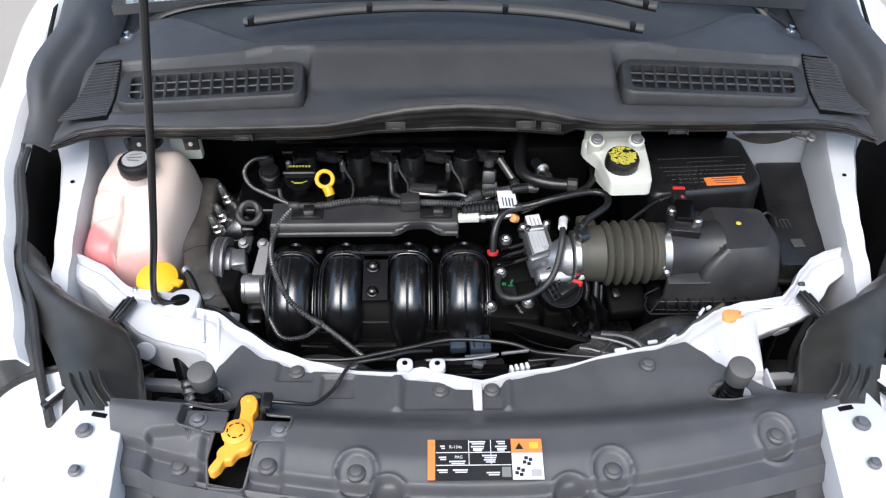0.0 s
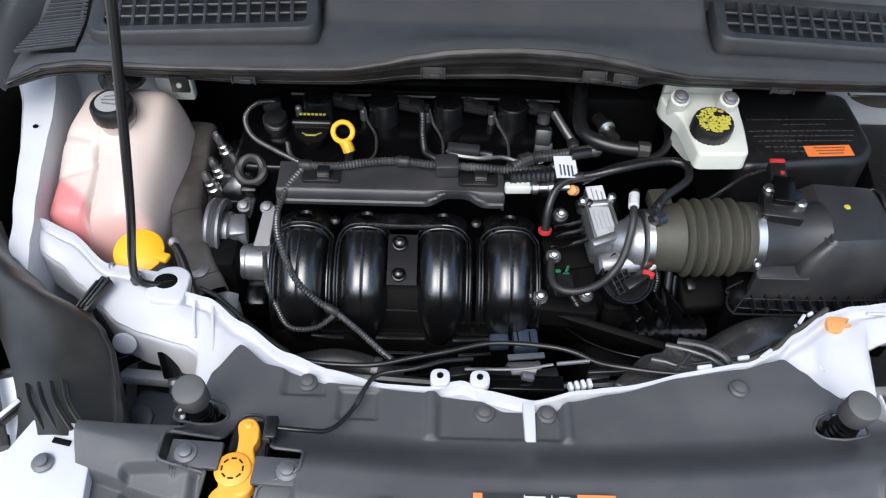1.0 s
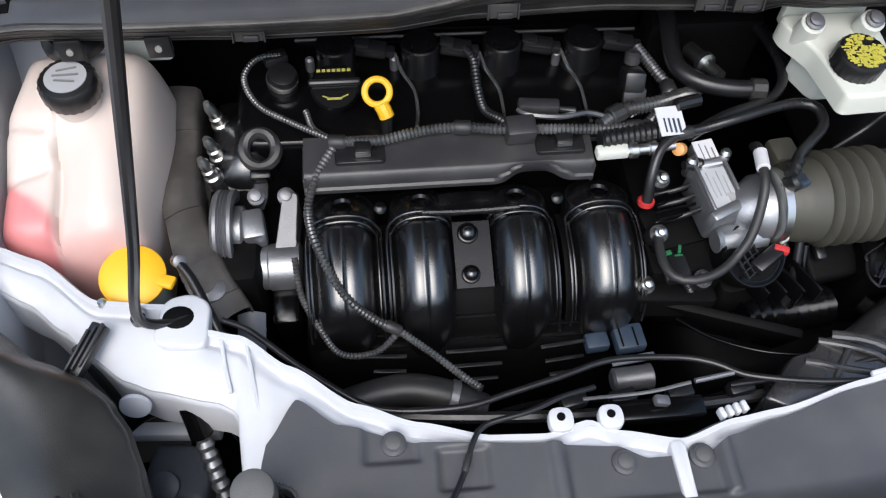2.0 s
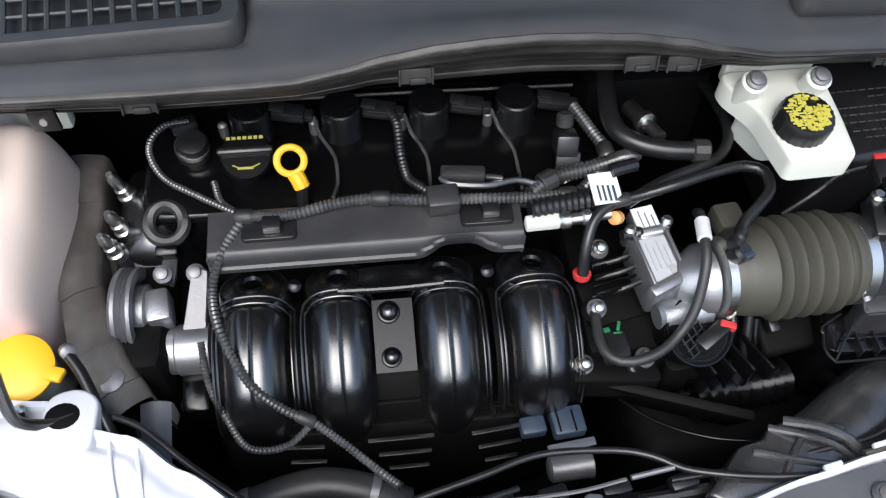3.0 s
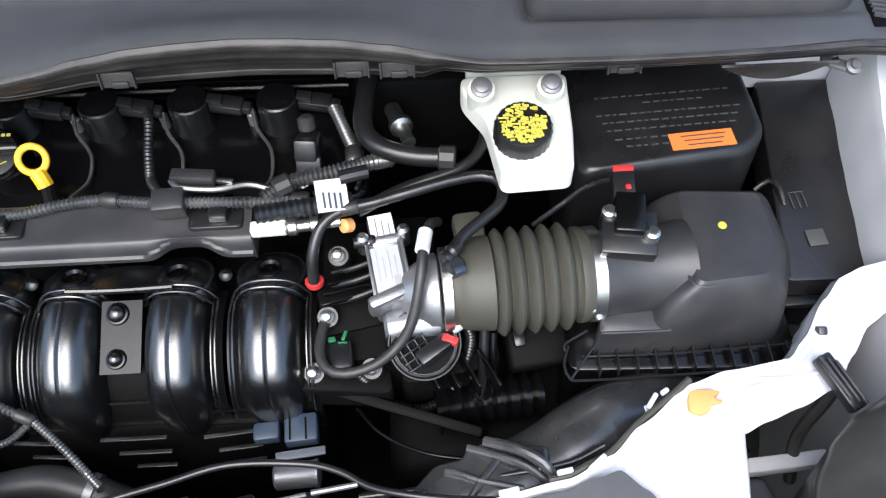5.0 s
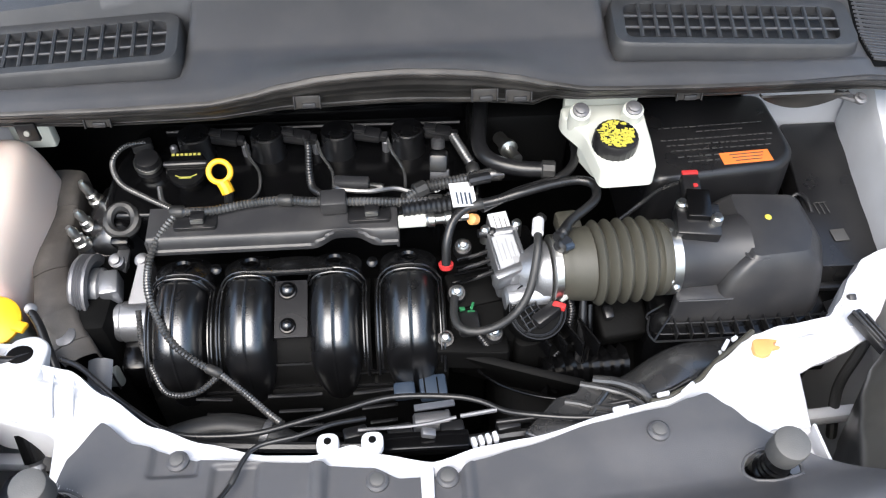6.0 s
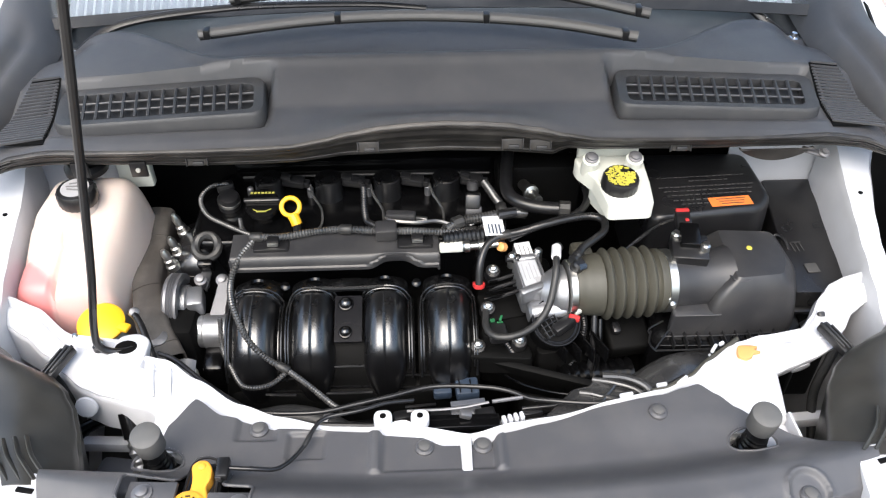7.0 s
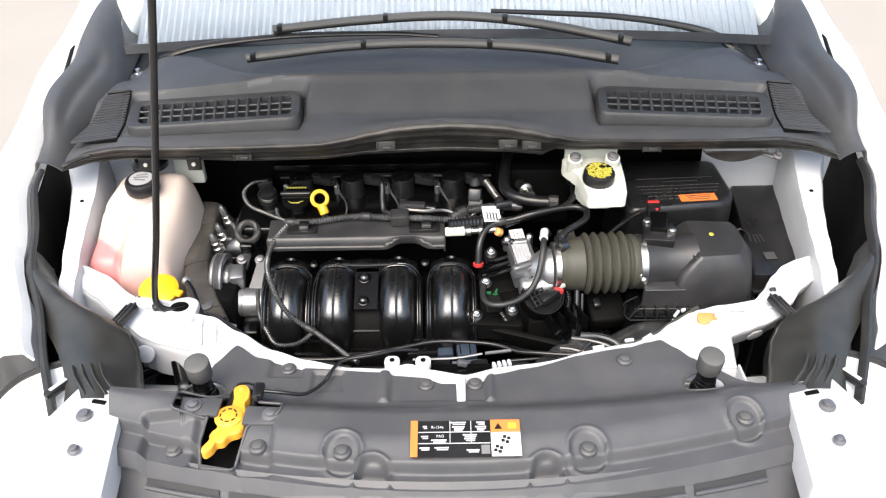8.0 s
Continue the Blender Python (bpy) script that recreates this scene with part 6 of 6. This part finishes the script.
# ---- around the throttle body and gearbox ----
gb = thing("gearbox", (0.25, 1.05, 0.5), "gearbox housing low in the bay, its cases darkened as shade", "gearbox")
# Case colour carries the shade low in the bay.
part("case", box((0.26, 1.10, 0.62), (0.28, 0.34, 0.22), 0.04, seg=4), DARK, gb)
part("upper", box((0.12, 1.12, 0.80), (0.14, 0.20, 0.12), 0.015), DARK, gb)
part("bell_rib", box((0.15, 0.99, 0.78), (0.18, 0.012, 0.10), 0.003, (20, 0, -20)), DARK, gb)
for x, y, z in ((0.046, 1.013, 0.852), (0.112, 1.007, 0.868), (0.078, 1.128, 0.912), (0.065, 1.062, 0.89)):
    part("bolt_boss", lathe([(0.0135, -0.030), (0.0130, -0.012), (0.0115, -0.009)], (x, y, z), (0, -0.45, 1), 18), SATIN, gb)
    part("bolt", lathe([(0.0080, -0.012), (0.0080, 0.0), (0.0055, 0.002), (0.005, 0.006), (0.003, 0.007)], (x, y, z), (0, -0.45, 1), 14), STEEL, gb, "bright flange bolt")
part("bolt_bracket", prism(rounded([(0.02, 1.0), (0.135, 0.99), (0.13, 1.03), (0.03, 1.035)], 0.012), 0.80, 0.838, 0.004), DARK, gb)
part("valve_body", box((0.09, 1.09, 0.845), (0.075, 0.06, 0.05), 0.006, (10, 0, 12)), DARK, gb)
for k in range(4):
    part("valve_rib", box((0.085 + 0.004 * k, 1.078 + 0.013 * k, 0.896), (0.055, 0.002, 0.006), 0.0008, (0, 0, 12)), BLACK, gb)
part("green_plug", box((0.070, 1.038, 0.880), (0.008, 0.006, 0.004), 0.001, (0, 10, 12)), GREEN, gb, "green plug body")
part("green_rib", box((0.082, 1.034, 0.8795), (0.010, 0.0016, 0.003), 0.0005), GREEN, gb)
part("green_tip", box((0.084, 1.041, 0.882), (0.004, 0.012, 0.004), 0.001, (0, 0, -20)), GREEN, gb)
part("wide_plug", box((0.078, 1.022, 0.868), (0.030, 0.036, 0.020), 0.006, (0, 0, 4)), SATIN, gb)
part("starter", lathe([(0.011, 0), (0.015, 0.003), (0.015, 0.044), (0.016, 0.046), (0.016, 0.050), (0.010, 0.052)], (-0.004, 0.922, 0.780), (1, 0.04, 0.02), 28), DULL, gb, "dull silver starter barrel")
part("starter_plate", box((0.026, 0.944, 0.790), (0.056, 0.010, 0.004), 0.001, (0, 0, 6)), PUMP, gb)
part("starter_box", box((0.026, 0.972, 0.790), (0.038, 0.034, 0.020), 0.004, (0, 0, 4)), BLUEGREY, gb, "blue grey plastic box")
part("starter_box", box((-0.014, 0.972, 0.786), (0.030, 0.022, 0.018), 0.004, (0, 0, 4)), BLUEGREY, gb)
for k in range(2):
    part("box_groove", box((0.014 + 0.018 * k, 0.970, 0.8005), (0.002, 0.026, 0.002), 0.0004, (0, 0, 4)), DARK, gb)
part("plate", prism(rounded([(0.14, 1.00), (0.26, 1.02), (0.24, 1.10), (0.15, 1.08)], 0.02), 0.78, 0.835, 0.004), DARK, gb)
for k in range(4):
    part("web", box((0.175 + 0.022 * k, 1.005, 0.848), (0.003, 0.05, 0.03), 0.0008, (0, 0, 25)), BLACK, gb)
part("relay_box", box((0.300, 1.060, 0.815), (0.075, 0.070, 0.040), 0.008, (18, 0, 8), 3), DARK, gb, "black box under the intake hose")
part("box_clip", box((0.278, 1.046, 0.845), (0.014, 0.020, 0.012), 0.004, (18, 0, 8)), SATIN, gb)
part("bulkhead_pipe", lathe([(0.010, 0), (0.010, 0.03), (0.014, 0.032), (0.014, 0.040), (0.008, 0.042), (0.008, 0.07)], (0.145, 1.305, 0.955), (0.15, -0.5, 0.1), 14), STEEL, gb, "bright bulkhead fitting")
part("bulkhead_block", box((0.18, 1.36, 0.90), (0.16, 0.05, 0.14), 0.01), DARK, gb)

duct = thing("intake_duct", (0.32, 0.96, 0.74), "black plastic intake duct with crossed ribs", "duct")
part("duct", tube([(0.52, 1.025, 0.755), (0.46, 0.990, 0.775), (0.41, 0.960, 0.800), (0.35, 0.928, 0.832), (0.30, 0.902, 0.836), (0.262, 0.886, 0.836)], lambda f: 0.053 - 0.010 * ease(0.5, 1, f), 40), DUCT, duct, angle=60)
far = [(0.293, 0.905), (0.2275, 0.913), (0.2098, 0.907), (0.2035, 0.897), (0.175, 0.892), (0.155, 0.871), (0.129, 0.847)]
near = [(0.150, 0.832), (0.22, 0.849), (0.262, 0.858), (0.2905, 0.868)]
part("mouth", prism(rounded(far + near, 0.006), 0.80, lambda x, y: 0.884 - 0.10 * max(0, 0.20 - x), 0.006), DUCT, duct, "flat ribbed mouth of the duct", angle=60)
for p, r in (([(0.2098, 0.907, 0.883), (0.238, 0.896, 0.888), (0.267, 0.883, 0.888), (0.289, 0.866, 0.882)], 0.0042),
             ([(0.2275, 0.912, 0.884), (0.2575, 0.900, 0.893), (0.283, 0.884, 0.893), (0.296, 0.867, 0.884)], 0.0060),
             ([(0.1866, 0.884, 0.882), (0.205, 0.878, 0.885), (0.22, 0.872, 0.885), (0.262, 0.862, 0.884)], 0.0042),
             ([(0.240, 0.893, 0.886), (0.221, 0.871, 0.885), (0.209, 0.855, 0.882)], 0.0040)):
    part("duct_rib", tube(p, r, 10), DUCT, duct)

fan = thing("fan_shroud", (0, 0.86, 0.6), "black radiator fan shroud behind the cross member", "fan")
part("frame", sheet(lambda u, v: (-0.40 + 0.80 * u, 0.872 + 0.008 * math.sin(u * 20) - 0.02 * v, 0.845 - 0.30 * v), 30, 4, 0.006), BLACK, fan)
part("top_lip", tube([(-0.36, 0.885, 0.842), (-0.18, 0.862, 0.848), (0.0, 0.855, 0.848), (0.18, 0.866, 0.848), (0.34, 0.90, 0.84)], 0.007, 8), SATIN, fan)
for x in (-0.075, -0.02, 0.045, 0.115, 0.16):
    part("lug", box((x, 0.868, 0.858), (0.030, 0.016, 0.016), 0.003, (0, 0, 10)), SATIN, fan)
latch = thing("bonnet_latch", (0.01, 0.845, 0.85), "small steel bonnet latch with springs", "latch")
part("base", box((0.01, 0.848, 0.862), (0.11, 0.024, 0.02), 0.003), BLACK, latch)
part("link", tube([(-0.07, 0.86, 0.882), (0.0, 0.862, 0.882), (0.05, 0.868, 0.886)], 0.0022, 6), DULL, latch)
part("spring", tube([(0.055, 0.869, 0.886), (0.10, 0.875, 0.886)], 0.003, 8), DULL, latch)
part("pawl", box((0.015, 0.852, 0.880), (0.018, 0.012, 0.010), 0.003, (0, 20, 0)), DULL, latch)

# ---- dark lamp shields in the front corners ----
inner_x = curve([0.70, 0.75, 0.80, 0.84, 0.87, 0.895, 0.91, 0.93, 1.0, 1.06], [0.478, 0.496, 0.512, 0.526, 0.545, 0.570, 0.600, 0.640, 0.715, 0.75])
for s in (-1, 1):
    sh = thing("lamp_shield", (s * 0.62, 0.85, 0.80), "dark moulded splash shield behind the headlight", "shield", "lamp shields")

    def shield(u, v, s=s):
        y = 0.705 + 0.35 * u
        xo = 0.60 + 0.165 * ease(0.0, 1.0, u) + 0.02 * u
        xi = min(xo - 0.01, inner_x(y))
        if v < 0.6:
            f = v / 0.6
            return (s * (xo + (xi - xo) * f), y, 0.940 + 0.030 * u + 0.024 * math.sin(f * math.pi) - 0.022 * f * f + 0.006 * math.sin(9 * u + 3 * f))
        f = (v - 0.6) / 0.4
        return (s * (xi + 0.03 * f), y + 0.004 * f, 0.918 + 0.030 * u + 0.006 * math.sin(9 * u + 3) * (1 - f) - 0.18 * f)

    part("shell", sheet(shield, 40, 36, 0.003), SHIELDPL, sh, angle=60)
    for k in range(4):
        part("fin", tube([(s * (0.600 - 0.014 * k), 0.770 + 0.002 * k, 0.966), (s * (0.584 - 0.015 * k), 0.742, 0.970), (s * (0.560 - 0.016 * k), 0.712, 0.963)], 0.0018, 6, flat=2.0), SHIELDPL, sh, angle=60)
    part("side_clip", box((s * 0.616, 0.742, 0.947), (0.012, 0.05, 0.014), 0.003, (0, 0, s * 35)), SATIN, sh)
    part("side_window", box((s * 0.616, 0.742, 0.9545), (0.006, 0.030, 0.002), 0.0005, (0, 0, s * 35)), PAPER, sh)
    hc = thing("harness_plug", (s * 0.58, 0.96, 0.88), "black harness plug clipped to the cross member", "plug", "harness plugs")
    part("shell", box((s * 0.586, 0.943, 0.914), (0.018, 0.062, 0.014), 0.003, (10, 0, s * 26)), SATIN, hc)
    for k in range(3):
        part("ridge", box((s * (0.579 + 0.007 * k), 0.945 - 0.003 * k, 0.9235), (0.003, 0.05, 0.005), 0.001, (10, 0, s * 26)), GREYPL, hc)
    part("tail", tube([(s * 0.604, 0.960, 0.895), (s * 0.592, 0.945, 0.865), (s * 0.580, 0.930, 0.80), (s * 0.600, 0.913, 0.70)], 0.0075, 10), RUBBER, hc)
    st = thing("bonnet_stop", (s * 0.402, 0.79, 0.88), "round black rubber bonnet stop", "stop", "bonnet stops")
    part("head", lathe([(0.0170, -0.028), (0.0190, -0.025), (0.0198, 0.003), (0.0190, 0.0065), (0.0165, 0.008), (0.004, 0.0085)], (s * 0.401, 0.762, 0.972), (0, -0.15, 1), 32), STOPGREY, st, "grey rubber head")
    part("stem", lathe([(0.022, -0.02), (0.021, 0.006), (0.017, 0.010), (0.0175, 0.016), (0.0155, 0.019), (0.0165, 0.025), (0.0145, 0.028), (0.0155, 0.034), (0.0135, 0.037), (0.0135, 0.060)], (s * 0.402, 0.769, 0.895), (0, -0.1, 1), 20), BLACK, st, "black threaded stem")
    ab_ = thing("washer_pump", (s * 0.50, 0.86, 0.70), "grey ribbed pump hose beside the radiator", "pump", "pumps")
    part("body", box((s * 0.528, 0.862, 0.695), (0.080, 0.075, 0.09), 0.012, (-10, 0, s * 10), 3), PUMP, ab_)
    part("body_cap", lathe([(0.018, 0), (0.018, 0.012), (0.012, 0.014)], (s * 0.540, 0.85, 0.74), (0, -0.3, 1), 18), PUMP, ab_)
    part("hose", tube([(s * 0.485, 0.880, 0.815), (s * 0.477, 0.855, 0.79), (s * 0.468, 0.83, 0.76)], 0.011, 12, 0.012, 0.003), ALLOY, ab_)
    part("sleeve", tube([(s * 0.494, 0.905, 0.845), (s * 0.485, 0.880, 0.815)], 0.013, 12), BLACK, ab_)

# ---- yellow bonnet release ----
rel = thing("bonnet_release", (-0.33, 0.67, 0.94), "yellow plastic bonnet release lever in a dark recess", "lever")
part("housing", prism(rounded([(-0.352, 0.700), (-0.348, 0.744), (-0.304, 0.744), (-0.302, 0.690)], 0.008), 0.90, 0.938, 0.003), SATIN, rel)
part("housing_rim", tube([(-0.346, 0.690, 0.944), (-0.342, 0.735, 0.946), (-0.332, 0.745, 0.948), (-0.312, 0.742, 0.948), (-0.308, 0.722, 0.946), (-0.306, 0.690, 0.944)], 0.0022, 6), SATIN, rel)
for k in range(4):
    part("latch_tooth", box((-0.305, 0.733 - 0.007 * k, 0.949), (0.009, 0.003, 0.010), 0.001, (0, 0, -12)), GREYPL, rel)
lever = rounded([(-0.341, 0.733), (-0.333, 0.740), (-0.322, 0.739), (-0.3144, 0.728), (-0.313, 0.711), (-0.318, 0.701), (-0.313, 0.687), (-0.310, 0.653), (-0.3156, 0.643), (-0.329, 0.639), (-0.3356, 0.6256), (-0.3456, 0.6256), (-0.349, 0.614), (-0.358, 0.6056), (-0.3656, 0.611), (-0.3556, 0.629), (-0.359, 0.640), (-0.349, 0.650), (-0.3544, 0.669), (-0.351, 0.684), (-0.3356, 0.697), (-0.3356, 0.714)], 0.005)
part("lever", prism(lever, 0.938, 0.953, 0.004, seg=3), AMBER, rel, "amber yellow lever")
part("lever_pin", lathe([(0.005, 0), (0.005, 0.002), (0.003, 0.003)], (-0.328, 0.729, 0.952), seg=14), AMBER, rel)
part("lever_disc", lathe([(0.021, 0), (0.021, 0.004), (0.018, 0.006)], (-0.336, 0.672, 0.951), seg=24), AMBER, rel)
for k in range(8):
    a = 2 * math.pi * k / 8
    part("disc_mark", box((-0.336 + 0.012 * math.cos(a), 0.672 + 0.012 * math.sin(a), 0.9575), (0.006, 0.0018, 0.001), 0, (0, 0, math.degrees(a) + 90)), SATIN, rel)
for e, x, y in ((-1, -0.391, 0.687), (1, -0.272, 0.668)):
    b = part("ear", box((x + 0.010 * -e, y, 0.958), (0.060, 0.034, 0.007), 0.002, (0, 0, -3)), COVER, rel)
    part("ear_boss", lathe([(0.014, -0.03), (0.014, 0.002)], (x, y, 0.955), seg=20), GREYPL, rel)
    part("ear_bolt", lathe([(0.013, 0), (0.013, 0.002), (0.008, 0.003), (0.0075, 0.007), (0.004, 0.008)], (x, y, 0.9615), seg=14), DULL, b, "grey bolt")
part("cable_end", box((-0.302, 0.728, 0.948), (0.016, 0.03, 0.012), 0.003), SATIN, rel)

# ---- service label ----
lab = thing("service_label", (0.014, 0.615, 0.975), "orange, black and white service label on the radiator cover", "label")


def lab_at(x, y, w, d, mat, name, h=0.0):
    q = cover_z(0.0, 0.615)
    t = math.degrees(math.atan((cover_z(0, 0.635) - cover_z(0, 0.600)) / 0.035))
    bmq = box((0.014 + x, 0.6145 + y, q + 0.0022 + h + y * math.tan(radians(t))), (w, d, 0.001), 0, (t, 0, 0))
    part(name, bmq, mat, lab)


lab_at(0, 0, 0.156, 0.058, SATIN, "ground_field")
lab_at(-0.073, 0, 0.010, 0.058, ORANGE, "orange_edge", 0.0008)
lab_at(0.057, 0.019, 0.042, 0.020, ORANGE, "orange_field", 0.0008)
lab_at(0.057, -0.010, 0.042, 0.038, PAPER, "white_field", 0.0008)
for y in (0.010, -0.008):
    lab_at(-0.016, y, 0.102, 0.0010, PAPER, "rule", 0.0008)
for x in (-0.022, 0.008):
    lab_at(x, 0.010, 0.0010, 0.036, PAPER, "rule", 0.0008)
for x, y, w in ((-0.058, 0.018, 0.006), (-0.010, 0.024, 0.022), (-0.010, 0.017, 0.018), (-0.010, 0.012, 0.012), (0.022, 0.024, 0.012), (0.022, 0.017, 0.016), (0.022, 0.012, 0.010), (-0.058, 0.002, 0.010), (-0.038, -0.004, 0.022), (0.006, 0.004, 0.020), (0.006, -0.002, 0.016), (-0.058, -0.016, 0.014), (-0.034, -0.016, 0.020), (0.010, -0.020, 0.018)):
    lab_at(x, y + 0.0012, w, 0.0018, PAPER, "print", 0.0009)
    lab_at(x + 0.001, y - 0.0018, w * 0.8, 0.0014, PAPER, "print", 0.0009)
lab_at(0.028, -0.018, 0.012, 0.014, GREYINK, "grey_patch", 0.0009)
for x, y, w, d in ((0.067, 0.019, 0.012, 0.009), (0.068, -0.020, 0.014, 0.010)):
    lab_at(x, y, w, d, AMBER if y > 0 else TEXTGREY, "symbol", 0.0016)
for x, y in ((0.046, -0.018), (0.057, -0.003)):
    for k in range(4):
        a = k * math.pi / 2 + 0.4
        lab_at(x + 0.0045 * math.cos(a), y + 0.0045 * math.sin(a), 0.0048, 0.0044, SATIN, "fan_symbol", 0.0016)
for k in range(5):
    lab_at(0.047, 0.0145 + 0.0018 * k, 0.0105 - 0.0022 * k, 0.0019, SATIN, "warning_triangle", 0.0016)


def lab_word(text, x, y, size):
    """A word of the label in the built-in font."""
    cu = bpy.data.curves.new("word", "FONT")
    cu.body, cu.size, cu.align_x, cu.align_y, cu.extrude = text, size * SCALE, "CENTER", "CENTER", 0.0002
    cu.materials.append(PAPER)
    t = math.atan((cover_z(0, 0.635) - cover_z(0, 0.600)) / 0.035)
    ob = new("word", cu)
    ob.parent = lab
    ob.matrix_parent_inverse = Matrix.Translation(-HOME[lab])
    ob.location = W((0.014 + x, 0.6145 + y, cover_z(0.0, 0.615) + 0.0036 + y * math.tan(t)))
    ob.rotation_euler = (t, 0, 0)


lab_word("R-134a", -0.040, 0.0175, 0.0062)
lab_word("PAG", -0.036, 0.003, 0.0058)

# ---- prop rod ----
rod = thing("prop_rod", (-0.537, 0.982, 0.895), "thin black steel rod propping the bonnet", "rod")
part("rod", tube([(-0.487, 0.982, 0.90), (-0.512, 0.975, 0.902), (-0.532, 0.972, 0.918), (-0.528, 0.970, 0.96), (-0.495, 0.958, 1.08), (-0.449, 0.94, 1.27), (-0.402, 0.92, 1.47), (-0.36, 0.905, 1.66), (-0.285, 0.868, 2.03)], 0.0058, 10), SATIN, rod)
part("ball", lathe([(0.002, -0.008), (0.008, -0.004), (0.008, 0.004), (0.002, 0.008)], (-0.540, 0.982, 0.905), seg=14), SATIN, rod)
part("rod_grip", tube([(-0.36, 0.905, 1.66), (-0.32, 0.885, 1.84)], 0.008, 10), RUBBER, rod)
for x, y in ((-0.580, 1.003), (-0.540, 0.990)):
    s_ = thing("panel_stud", (x, y, 0.905), "small bright stud on the cross member", "stud", "studs")
    part("stud", lathe([(0.006, 0), (0.006, 0.004), (0.003, 0.008)], (x, y, 0.906), seg=12), STEEL, s_)
mk = thing("paint_mark", (0.457, 0.947, 0.9), "orange paint dab on the white cross member", "mark")
part("dab", prism(rounded([(0.434, 0.926), (0.444, 0.921), (0.455, 0.925), (0.458, 0.932), (0.472, 0.934), (0.460, 0.939), (0.471, 0.945), (0.458, 0.9475), (0.438, 0.948)], 0.0045, 5), 0.885, lambda x, y: 0.9025 + 0.03 * (y - 0.935), 0.0005), TAPE, mk)
hz = thing("hinge_fitting", (0.648, 1.255, 1.03), "yellowish zinc fitting at the bay corner", "fitting")
part("plate", box((0.632, 1.256, 1.045), (0.036, 0.014, 0.006), 0.002, (0, 10, -18)), DULL, hz)
part("boss", lathe([(0.009, 0), (0.009, 0.005), (0.005, 0.006), (0.005, 0.010)], (0.648, 1.250, 1.044), (0, -0.4, 1), 18), DULL, hz)
